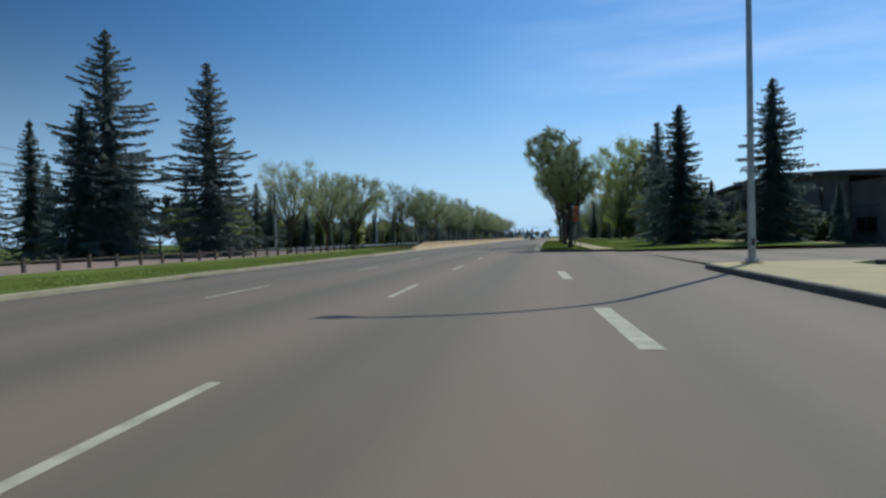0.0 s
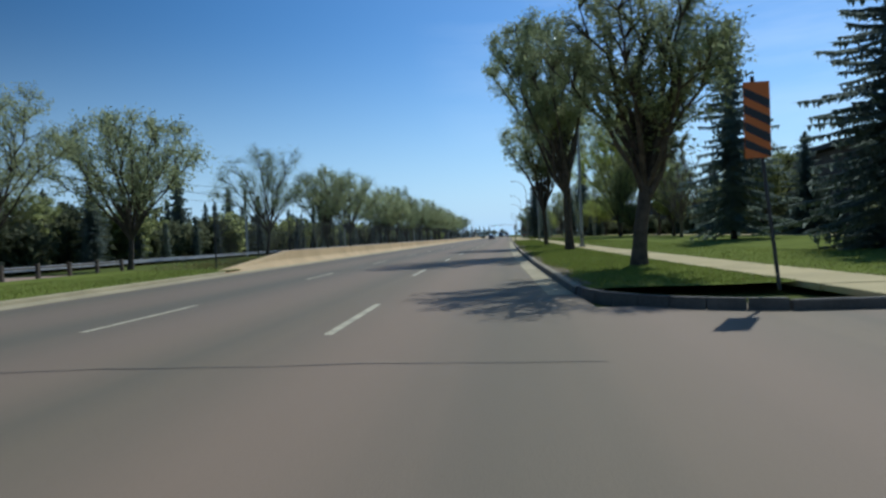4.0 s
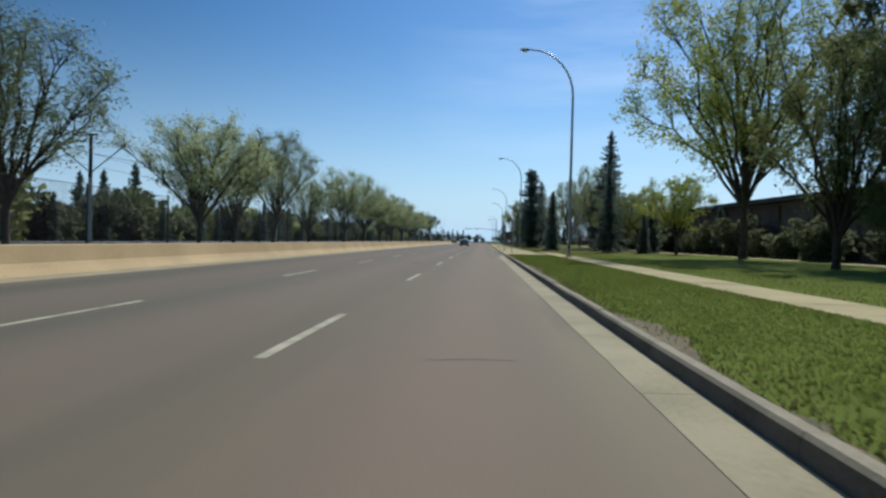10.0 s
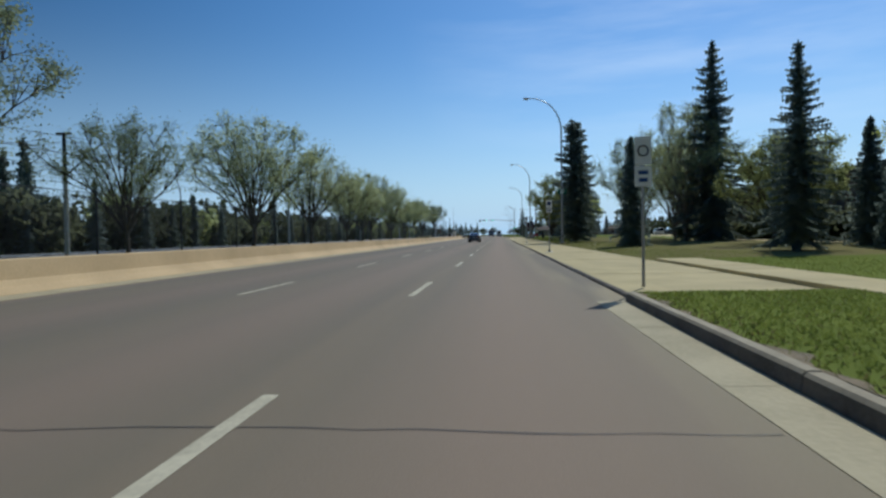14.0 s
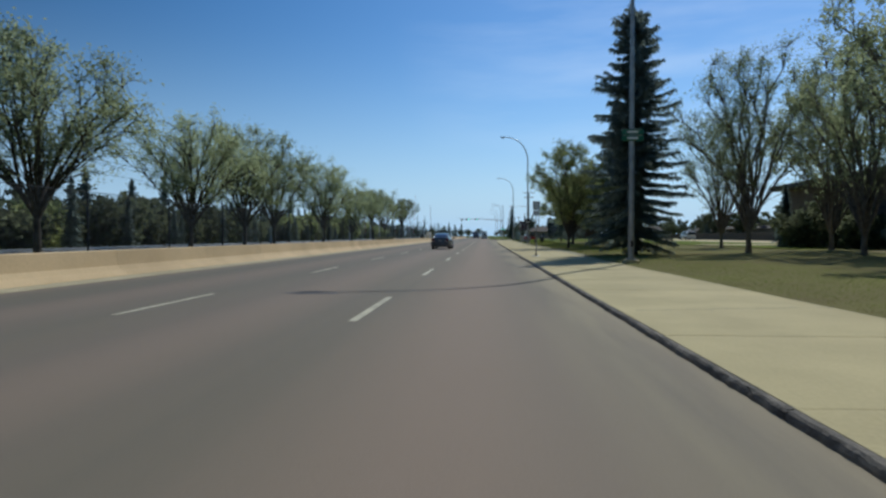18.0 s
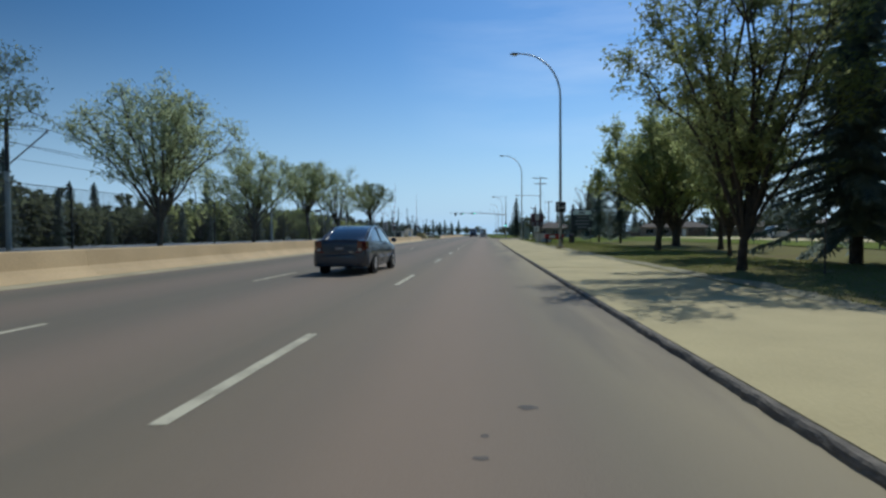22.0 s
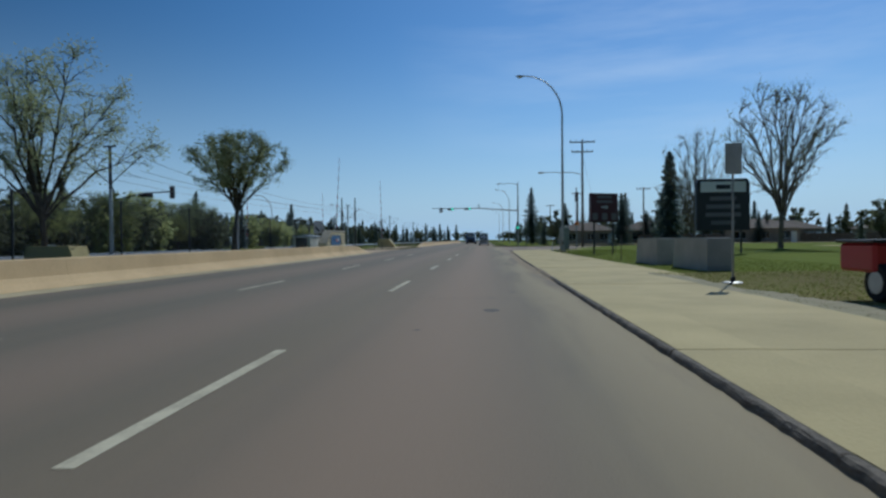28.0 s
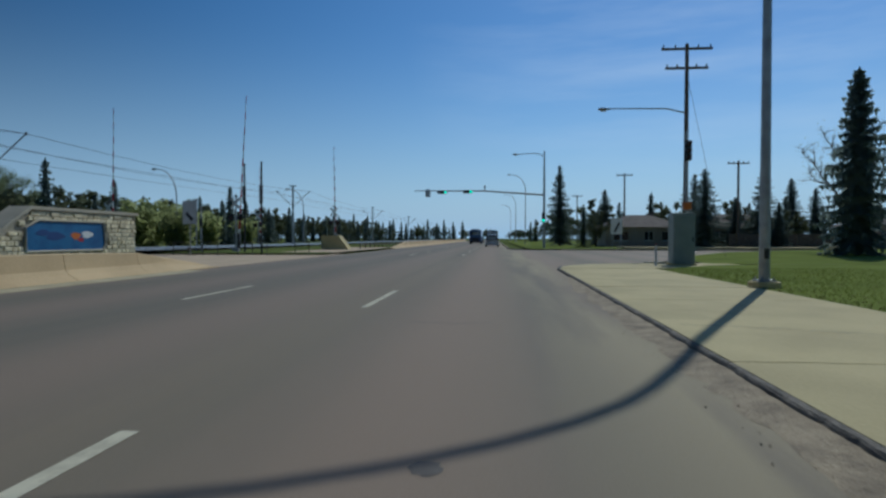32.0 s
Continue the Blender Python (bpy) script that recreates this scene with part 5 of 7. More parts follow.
def street_lamp(x, y, z=0.15, arm=3.05, height=14.9, label="tall galvanised davit street lamp on a concrete footing"):
    root = thing("street_lamp", label, "street lamp", "street lamps", (x, y, z))
    pts, rad = [(0, 0, 0.09)], [0.125]
    for k in range(1, 5):
        pts.append((0, 0, 0.2 + (height - 3.6) * k / 4))
        rad.append(0.125 - 0.045 * k / 4)
    for k in range(1, 9):
        a = radians(90 * k / 8)
        pts.append((-arm * (1 - math.cos(a)), 0, height - 3.4 + 3.3 * math.sin(a)))
        rad.append(0.08 - 0.03 * k / 8)
    part("pole", Geo().tube(pts, rad, 10), STEEL, root, smooth=True)
    lamp_head(root, -arm, 0, height - 0.1)
    part("footing", lathe([(0.36, -0.3), (0.36, 0.03), (0.33, 0.06)], 14), CONCRETE, root, "round concrete footing")
    part("base_plate", Geo().box(-0.2, -0.2, 0.06, 0.2, 0.2, 0.1, 0.01), STEEL, root)
    for i in range(4):
        a = radians(45 + 90 * i)
        part("bolt", lathe([(0.025, 0.09), (0.025, 0.17)], 6), STEEL, root).location = (0.21 * math.cos(a), 0.21 * math.sin(a), 0)
    part("handhole", Geo().box(-0.06, -0.135, 0.6, 0.06, -0.115, 0.85, 0.008), DARK_STEEL, root)
    return root


lamps = {}
for x, y in ((8.3, 83.0), (8.3, 141.5), (8.25, 198.4), (8.1, 257.0), (8.95, 317.2)):
    lamps[y] = street_lamp(x, y, 0.17)
street_lamp(12.1, 26.0, 0.16)
for y in (432, 491, 550):
    street_lamp(9.0, y, 0.1)
for x, y in ((-34.4, 132.0), (-36.0, 205.0), (-37.0, 290.0), (-36.0, 372.0), (-30.0, 402.0)):
    street_lamp(x, y, 0.1, 2.4, 9.6, "far street lamp beyond the rail line")


# ---- signs ----
def bar_lines(parent, x0, x1, z0, z1, y, rows, mat, seed, fill=0.8):
    """Plain bars in place of writing that cannot be read."""
    r = random.Random(seed)
    h = (z1 - z0) / rows
    for i in range(rows):
        w = (x1 - x0) * fill * r.uniform(0.6, 1.0)
        c = (x0 + x1) / 2
        part("text_bar", Geo().box(c - w / 2, y - 0.004, z0 + h * i + h * 0.25, c + w / 2, y, z0 + h * i + h * 0.75), mat, parent)


def sign_post(x, y, z, plates, height, label, base=True, lean=0.0):
    """A thin post with plates of (width, bottom, top, colour, kind)."""
    root = thing("sign_post", label, "sign", "", (x, y, z))
    part("post", Geo().tube([(0, 0, 0.02), (lean, 0, height)], [0.032, 0.028], 8), STEEL, root, smooth=True)
    if base:
        part("base_plate", lathe([(0.24, 0.0), (0.24, 0.02), (0.2, 0.035)], 14), STEEL, root, "round steel base plate")
        part("collar", lathe([(0.06, 0.03), (0.06, 0.14), (0.045, 0.16)], 8), DARK_STEEL, root)
    for i, (w, b, t, mat, marks) in enumerate(plates):
        pl = part("plate", Geo().box(-w / 2, -0.05, b, w / 2, -0.036, t, 0.006), mat, root, "flat sign plate")
        if marks:
            bar_lines(pl, -w / 2, w / 2, b + 0.05, t - 0.05, -0.052, marks, SIGN_BLUE if mat is WHITE else WHITE, i + int(y))
    return root


SIGN_BLUE = plain("sign_blue", (0.02, 0.06, 0.2), 0.5)
SIGN_GREEN = plain("sign_green", (0.01, 0.13, 0.07), 0.45)
SIGN_ORANGE = plain("sign_orange", (0.6, 0.16, 0.02), 0.5)
SIGN_BLACK = plain("sign_black", (0.02, 0.022, 0.026), 0.5)
SIGN_MAROON = plain("sign_maroon", (0.07, 0.018, 0.025), 0.5)
PLATE_BACK = material("aluminium_plate", (0.55, 0.56, 0.56), (0.42, 0.43, 0.43), scale=3, rough=0.4, metal=0.4, bump=0.03)
sign_post(4.62, 148.6, 0.085, [(0.32, 2.45, 3.0, WHITE, 0), (0.34, 2.02, 2.42, WHITE, 2)], 3.0, "tall thin parking sign post on the pavement edge", False)
ring = part("roundel", Geo().tube([(0.1 * math.cos(a), -0.056, 2.72 + 0.1 * math.sin(a)) for a in [k * math.pi / 6 for k in range(13)]], 0.016, 5), SIGN_BLACK, bpy.data.objects["sign_post"], "dark ring")
stop = sign_post(4.78, 172.6, 0.085, [(0.36, 2.62, 3.1, WHITE, 0), (0.34, 2.36, 2.58, WHITE, 1)], 3.1, "bus stop sign post with white plates on the pavement")
part("roundel", lathe([(0.11, 0.0), (0.11, 0.008)], 16, "y"), SIGN_BLUE, stop, "dark blue disc").location = (0, -0.06, 2.9)
sign_post(5.0, 206.9, 0.085, [(0.4, 2.62, 3.1, PLATE_BACK, 2), (0.36, 2.3, 2.58, PLATE_BACK, 1)], 3.1, "grey metal sign post with two plates by a drain")
sign_post(8.45, 281.1, 0.1, [(0.4, 2.65, 3.4, PLATE_BACK, 0)], 3.4, "grey parking sign post at the edge of the wide pavement")
marker = thing("hazard_marker", "orange and black striped hazard marker on a post", "sign", at=(7.5, 51.4, 0.15))
part("post", Geo().tube([(0.1, 0, 0.0), (-0.22, 0, 3.4)], 0.03, 7), DARK_STEEL, marker, smooth=True)
part("plate", Geo().box(-0.38, -0.06, 2.1, 0.02, -0.045, 3.3, 0.01), SIGN_ORANGE, marker, "orange reflective plate")
for i in range(4):
    z = 2.15 + i * 0.27
    g = Geo()
    g.add([(-0.375, -0.063, z + 0.26), (-0.375, -0.063, z + 0.12), (0.015, -0.063, max(2.11, z - 0.1)), (0.015, -0.063, z + 0.05)], [(0, 1, 2, 3)])
    part("stripe", g, SIGN_BLACK, marker)

# signs hung on lamps are things of their own
name_sign = thing("street_name_sign", "green street name sign on the lamp pole", "sign", at=(8.25, 198.26, 5.2))
for dx, dz in ((0.0, 0.0), (0.0, 0.26)):
    pl = part("plate", Geo().box(-0.45 + dx, -0.03, dz, 0.45 + dx, -0.01, dz + 0.22, 0.01), SIGN_GREEN, name_sign)
    bar_lines(pl, -0.4, 0.4, dz + 0.02, dz + 0.2, -0.034, 1, WHITE, 3)
part("bracket", Geo().box(-0.13, -0.01, -0.02, 0.13, 0.05, 0.5, 0.01), STEEL, name_sign)
lane_sign = thing("lane_sign", "black square turn-lane sign with white arrows on the lamp pole", "sign", at=(8.1, 256.86, 2.8))
part("plate", Geo().box(-0.38, -0.04, 0.04, 0.38, -0.02, 0.82, 0.03), SIGN_BLACK, lane_sign)
g = Geo()
g.box(-0.22, -0.048, 0.2, -0.14, -0.042, 0.6)
g.add([(-0.3, -0.048, 0.56), (-0.06, -0.048, 0.56), (-0.18, -0.048, 0.72)], [(0, 1, 2)])
g.box(-0.14, -0.048, 0.34, 0.18, -0.042, 0.42)
g.add([(0.16, -0.048, 0.26), (0.16, -0.048, 0.5), (0.3, -0.048, 0.38)], [(0, 1, 2)])
part("arrow", g, WHITE, lane_sign, "white arrows")
part("bracket", Geo().box(-0.13, -0.02, 0.1, 0.13, 0.05, 0.7, 0.01), STEEL, lane_sign)

# large message boards
def message_board(x0, x1, y, z0, z1, label, face, rows, top_panel, slope=0.0, seed=1):
    root = thing("message_board", label, "sign", at=((x0 + x1) / 2, y, 0.2), turn=slope)
    w, h = (x1 - x0) / 2, 0.18
    prof = [(-w, z0), (w, z0), (w, z1 - 0.25), (w - 0.18, z1), (-w + 0.18, z1), (-w, z1 - 0.25)] if top_panel else [(-w, z0), (w, z0), (w, z1), (-w, z1)]
    part("cabinet", Geo().prism(prof, -h, h), face, root)
    part("frame", Geo().box(-w - 0.03, -h - 0.02, z0 - 0.04, w + 0.03, h + 0.02, z0, 0.01), DARK_STEEL, root)
    if top_panel:
        p = part("header_panel", Geo().box(-w + 0.25, -h - 0.03, z1 - 0.85, w - 0.25, -h - 0.004, z1 - 0.18, 0.02), WHITE, root, "pale header panel")
        bar_lines(p, -w + 0.3, w - 0.3, z1 - 0.8, z1 - 0.25, -h - 0.034, 1, SIGN_BLACK, seed, 0.5)
        bar_lines(root, -w + 0.2, w - 0.2, z0 + 0.2, z1 - 1.0, -h - 0.004, rows, SIGN_GREY, seed)
    else:
        bar_lines(root, -w + 0.1, w - 0.1, (z0 + z1) / 2 + 0.25, z1 - 0.1, -h - 0.004, 2, SIGN_GREY, seed, 0.95)
        g = Geo()
        g.box(-0.28, -h - 0.006, (z0 + z1) / 2 - 0.04, 0.1, -h - 0.003, (z0 + z1) / 2 + 0.08)
        g.add([(0.08, -h - 0.006, (z0 + z1) / 2 - 0.14), (0.08, -h - 0.006, (z0 + z1) / 2 + 0.18), (0.32, -h - 0.006, (z0 + z1) / 2 + 0.02)], [(0, 1, 2)])
        part("arrow", g, PLATE_BACK, root, "pale arrow")
        for i in range(3):
            c = -w + 0.3 + i * (2 * w - 0.6) / 2
            part("panel", Geo().box(c - 0.22, -h - 0.008, z0 + 0.1, c + 0.22, -h - 0.003, z0 + 0.62, 0.002), SIGN_GREY, root, "small pale panel")
    for s in (-0.55, 0.55):
        part("leg", Geo().box(s * w * 1.3 - 0.05, -0.05, -0.1, s * w * 1.3 + 0.05, 0.05, z0, 0.01), DARK_STEEL, root)
    return root


SIGN_GREY = plain("sign_grey", (0.16, 0.15, 0.16), 0.5)
message_board(15.9, 19.2, 305.6, 1.5, 4.75, "large dark message board with a pale header panel", SIGN_BLACK, 4, True)
message_board(9.95, 12.1, 310.5, 2.25, 4.3, "dark maroon sign board with a pale arrow", SIGN_MAROON, 2, False, 20, 4)

# portable trailer sign
tr = thing("trailer_sign", "red two-wheeled trailer with a black crate", "trailer", at=(9.9, 277.0, 0.1))
part("body", Geo().box(-1.0, -0.5, 0.5, 1.0, 0.5, 1.0, 0.05), RED, tr, "red painted trailer body")
part("panel", Geo().box(-0.55, -0.52, 0.62, 0.1, -0.502, 0.9, 0.01), WHITE, tr, "white panel")
part("rim_rail", Geo().box(-1.05, -0.55, 1.0, 1.05, 0.55, 1.06, 0.02), DARK_STEEL, tr)
for s in (-0.85, 0.85):
    w = part("wheel", lathe([(0.1, -0.09), (0.3, -0.1), (0.33, -0.06), (0.33, 0.06), (0.3, 0.1), (0.1, 0.09)], 18, "x"), RUBBER, tr, smooth=True)
    w.location = (s, -0.45, 0.33)
    part("rim", lathe([(0.02, -0.11), (0.19, -0.105), (0.19, 0.105), (0.02, 0.11)], 14, "x"), PLATE_BACK, w)
bin_ = thing("litter_bin", "dark round litter bin on the lawn", "bin", at=(12.2, 279.5, 0.11))
part("body", lathe([(0.3, 0.0), (0.34, 0.85), (0.3, 0.9)], 16), DARK_STEEL, bin_, smooth=True)
part("lid", lathe([(0.36, 0.88), (0.3, 1.0), (0.05, 1.06)], 16), BLACK, bin_, smooth=True)
# planter blocks
for x, y, w, t in ((9.9, 292.9, 1.35, 94), (10.15, 288.1, 1.5, 94)):
    b = thing("concrete_block", "grey tapered concrete block on the lawn edge", "block", "concrete blocks", (x, y, 0.13), t)
    rows = [[(-w * k, -0.45 * k, z), (w * k, -0.45 * k, z), (w * k, 0.45 * k, z), (-w * k, 0.45 * k, z)] for k, z in ((1.0, -0.1), (1.0, 0.12), (0.92, 1.05), (0.89, 1.09))]
    part("block", Geo().loft(rows, 0, True, True), BLOCK_CONCRETE, b)
    for s in (-0.5, 0.5):
        part("lifting_loop", Geo().tube([(s * w - 0.1, 0, 1.07), (s * w - 0.1, 0, 1.18), (s * w + 0.1, 0, 1.18), (s * w + 0.1, 0, 1.07)], 0.02, 6), DARK_STEEL, b)
# stakes and saplings on the lawns
for x, y, h in ((11.0, 226.5, 1.7), (9.4, 297.5, 1.3), (10.5, 305.0, 1.2), (12.2, 312.0, 1.1), (12.8, 297.0, 1.4), (13.0, 272.0, 1.5), (11.6, 222.0, 1.4)):
    s = thing("stake", "thin dark stake standing in the lawn", "stake", "stakes", (x, y, 0.1))
    part("stake_post", Geo().tube([(0, 0, 0), (0.02, 0.01, h)], [0.024, 0.02], 6), WOOD_POLE, s)
    part("tie", Geo().tube([(0.04 * math.cos(a), 0.04 * math.sin(a), h * 0.8) for a in [k * math.pi / 4 for k in range(9)]], 0.01, 4), BLACK, s)

# drain grate by the kerb
gr = thing("drain_grate", "dark iron drain grate in the gutter", "drain", at=(4.02, 205.6, 0.0))
part("frame", Geo().box(-0.14, -0.3, -0.02, 0.14, 0.3, 0.008, 0.004), DARK_STEEL, gr)
for i in range(5):
    part("bar", Geo().box(-0.115, -0.27 + i * 0.115, 0.006, 0.115, -0.21 + i * 0.115, 0.018, 0.003), GUTTER, gr)
gr2 = thing("drain_grate", "rusty iron drain inlet in the kerb", "drain", at=(-8.85 + bend(24), 24.0, 0.0))
part("frame", Geo().box(-0.25, -0.45, -0.02, 0.25, 0.45, 0.01, 0.004), KERB_SHADED, gr2)
for i in range(6):
    part("bar", Geo().box(-0.2, -0.38 + i * 0.14, 0.008, 0.2, -0.31 + i * 0.14, 0.02, 0.003), DARK_STEEL, gr2)


# ---- utility pole, signals ----
def crossarm(parent, z, half, x=0.0):
    arm = part("crossarm", Geo().box(x - half, -0.06, z - 0.07, x + half, 0.06, z + 0.07, 0.01), WOOD_POLE, parent, "wooden crossarm")
    for s in (-0.92, -0.45, 0.45, 0.92):
        part("insulator", lathe([(0.03, z + 0.07), (0.06, z + 0.1), (0.03, z + 0.16), (0.06, z + 0.18), (0.02, z + 0.26)], 8), DARK_STEEL, arm).location = (x + s * half, 0, 0)


def utility_pole(x, y, h, label, arms, z=0.1):
    root = thing("utility_pole", label, "utility pole", "utility poles", (x, y, z))
    part("pole", Geo().tube([(0, 0, -0.05), (0, 0, h)], [0.17, 0.11], 10), WOOD_POLE, root, smooth=True)
    for zz, half in arms:
        crossarm(root, zz, half)
    return root


tp = utility_pole(14.4, 341.0, 13.3, "tall wooden utility pole with two crossarms and a lamp", ((13.0, 1.55), (11.8, 1.3)))
part("lamp_arm", Geo().tube([(0, 0, 9.0), (-1.2, 0, 9.3), (-4.7, 0, 9.35)], [0.05, 0.045, 0.035], 7), STEEL, tp, smooth=True)
lamp_head(tp, -4.65, 0, 9.33)
part("guy_wire", Geo().tube([(0, 0, 11.5), (2.6, 0.4, 0.05)], 0.012, 5), DARK_STEEL, tp)
for x, y, h in ((22, 395, 11), (21, 440, 11), (20, 490, 11), (30, 373, 10)):
    utility_pole(x, y, h, "wooden utility pole beyond the junction", ((h - 0.3, 1.2),))


def signal_head(parent, x, y, z, horizontal=False, lit=None, n=3):
    if horizontal:
        hd = part("signal_head", Geo().box(x - 0.55, y - 0.12, z - 0.18, x + 0.55, y + 0.12, z + 0.18, 0.03), BLACK, parent, "black traffic signal head")
    else:
        hd = part("signal_head", Geo().box(x - 0.18, y - 0.12, z - 0.55, x + 0.18, y + 0.12, z + 0.55, 0.03), BLACK, parent, "black traffic signal head")
    for i in range(n):
        o = (i - (n - 1) / 2) * 0.36
        m = SIGNAL_GREEN if lit == i else LENS_DARK
        ln = part("signal_lens", lathe([(0.13, 0.0), (0.12, -0.02), (0.06, -0.035)], 14, "y"), m, hd)
        ln.location = (x + (o if horizontal else 0), y - 0.122, z - (0 if horizontal else o))
        px, pz = (x + o, z) if horizontal else (x, z - o)
        part("visor", Geo().loft([[(px + 0.14 * math.cos(a), yy, pz + 0.14 * math.sin(a)) for a in [radians(-20 + 220 * k / 8) for k in range(9)]] for yy in (y - 0.12, y - 0.32)]), BLACK, hd)
    return hd


SIGNAL_GREEN = plain("signal_green", (0.05, 0.85, 0.5), 0.3, glow=2.5)
LENS_DARK = plain("dark_lens", (0.05, 0.02, 0.015), 0.25)
mast = thing("traffic_signal", "grey traffic signal mast with a long arm and lamp", "traffic signal", at=(8.2, 372.8, 0.1))
part("pole", Geo().tube([(0, 0, 0), (0, 0, 7), (0, 0, 11.3)], [0.17, 0.13, 0.08], 10), STEEL, mast, smooth=True)
part("mast_arm", Geo().tube([(0, 0, 6.2), (-7, 0, 6.7), (-15.2, 0, 6.75)], [0.11, 0.085, 0.05], 8), STEEL, mast, smooth=True)
part("lamp_arm", Geo().tube([(0, 0, 10.7), (-1.0, 0, 11.05), (-3.0, 0, 10.95)], 0.045, 7), STEEL, mast, smooth=True)
lamp_head(mast, -2.9, 0, 10.95)
part("no_turn_plate", Geo().box(-13.9, -0.12, 6.0, -13.3, -0.09, 6.9, 0.01), PLATE_BACK, mast, "small sign plate")
signal_head(mast, -11.9, -0.2, 6.55, True, 2)
signal_head(mast, -8.9, -0.2, 6.6, True, 2)
signal_head(mast, -0.1, -0.3, 3.6, False, 2)
part("camera_box", Geo().box(-7.0, -0.06, 6.85, -6.8, 0.06, 7.35, 0.02), WHITE, mast)
sp2 = thing("traffic_signal", "side traffic signal on a slim pole by the corner", "traffic signal", at=(12.9, 336.0, 0.12))
part("pole", Geo().tube([(0, 0, -0.12), (0, 0, 7.0)], [0.09, 0.07], 8), STEEL, sp2, smooth=True)
signal_head(sp2, 0, -0.2, 5.9)
part("pedestrian_box", Geo().box(-0.2, -0.3, 2.7, 0.2, -0.06, 3.1, 0.02), SIGN_ORANGE, sp2, "orange pedestrian signal box")
cab = thing("signal_cabinet", "grey-green metal signal cabinet on the corner", "cabinet", at=(10.65, 329.3, 0.12))
part("body", Geo().box(-0.46, -0.4, 0.05, 0.46, 0.4, 2.25, 0.03), material("cabinet_paint", (0.27, 0.31, 0.29), (0.21, 0.25, 0.23), 2, 0.5), cab)
part("door", Geo().box(-0.41, -0.42, 0.15, 0.41, -0.4, 2.1, 0.008), material("cabinet_door", (0.25, 0.29, 0.27), (0.2, 0.24, 0.22), 2, 0.5), cab)
part("door_handle", Geo().box(0.33, -0.46, 1.0, 0.38, -0.42, 1.2, 0.01), DARK_STEEL, cab)
part("plinth", Geo().box(-0.53, -0.47, -0.1, 0.53, 0.47, 0.05, 0.02), CONCRETE, cab)
bol = thing("bollard", "short pale marker post on the corner pavement", "bollard", at=(9.3, 328.3, 0.09))
part("post", Geo().tube([(0, 0, 0), (0, 0, 0.9)], [0.05, 0.045], 8), PLATE_BACK, bol, smooth=True)
part("cap", lathe([(0.055, 0.9), (0.03, 0.95)], 8), SIGN_ORANGE, bol)

# direction signs beyond the junction
for x, y, w, h, lab in ((16.2, 371.5, 1.3, 3.0, "pale sign board with a dark arrow across the side street"), (13.5, 420, 1.6, 2.0, "pale sign board beyond the junction")):
    sgn = thing("sign_board", lab, "sign", at=(x, y, 0.12))
    for s in (-0.35, 0.35):
        part("post", Geo().tube([(s * w, 0, 0), (s * w, 0, 3.4)], 0.04, 6), STEEL, sgn)
    part("plate", Geo().box(-w / 2, -0.06, 3.4 - h * 0.6, w / 2, -0.04, 3.4, 0.01), WHITE, sgn)
    part("arrow", Geo().add([(-w * 0.25, -0.064, 3.4 - h * 0.5), (-w * 0.12, -0.064, 3.4 - h * 0.55), (w * 0.3, -0.064, 3.4 - h * 0.2), (w * 0.2, -0.064, 3.4 - h * 0.12)], [(0, 1, 2, 3)]), SIGN_BLACK, sgn)


# ---- overhead line of the rail line ----
WIRE = plain("wire", (0.06, 0.06, 0.06), 0.6)


def line_pole(x, y, h=7.2):
    root = thing("catenary_pole", "grey catenary pole with two bracket arms", "rail pole", "catenary poles", (x, y, 0.1))
    part("lower_pole", Geo().tube([(0, 0, 0), (0, 0, h * 0.62)], [0.14, 0.12], 8), PLATE_BACK, root, "pale lower pole", smooth=True)
    part("upper_pole", Geo().tube([(0, 0, h * 0.62), (0, 0, h)], [0.115, 0.1], 8), DARK_STEEL, root, "dark upper pole", smooth=True)
    part("top_bar", Geo().box(-0.45, -0.05, h - 0.12, 0.45, 0.05, h, 0.01), DARK_STEEL, root)
    for s in (-1, 1):
        part("bracket", Geo().tube([(0, 0, h * 0.66), (s * 2.2, 0, h * 0.9)], 0.035, 6), DARK_STEEL, root)
        part("bracket", Geo().tube([(0, 0, h * 0.93), (s * 2.2, 0, h * 0.9)], 0.015, 5), DARK_STEEL, root)
        part("insulator", lathe([(0.03, -0.1), (0.07, -0.05), (0.03, 0.0), (0.07, 0.05), (0.03, 0.1)], 8), DARK_STEEL, root).location = (s * 2.2, 0, h * 0.9)
    return root


LINE = [(-25.5, 30.0), (-24.5, 66.0), (-23.2, 100.0), (-22.4, 134.0), (-22.4, 168.0), (-22.4, 204.0), (-22.4, 240.0), (-21.4, 276.0), (-23.5, 306.0), (-26.5, 334.5), (-23.4, 377.5), (-24.0, 430.9), (-24, 485), (-24, 540)]
for x, y in LINE:
    line_pole(x, y, 7.2 if y < 300 else 7.9)
wires = thing("overhead_wire", "thin dark overhead rail wires between poles", "wire")
for (xa, ya), (xb, yb) in zip(LINE, LINE[1:]):
    for s, h in ((-2.2, 6.6), (2.2, 6.6), (2.2, 5.6), (-2.2, 5.6)):
        pts = [(xa + (xb - xa) * k / 6 + s, ya + (yb - ya) * k / 6, 0.1 + h - (0.5 if h > 6 else 0.1) * (1 - (2 * k / 6 - 1) ** 2) + (0.5 if ya > 300 else 0)) for k in range(7)]
        part("wire", Geo().tube(pts, 0.016, 4), WIRE, wires)
rails = thing("rail_track", "two steel rail tracks on concrete ties", "rail track", kind="structure")
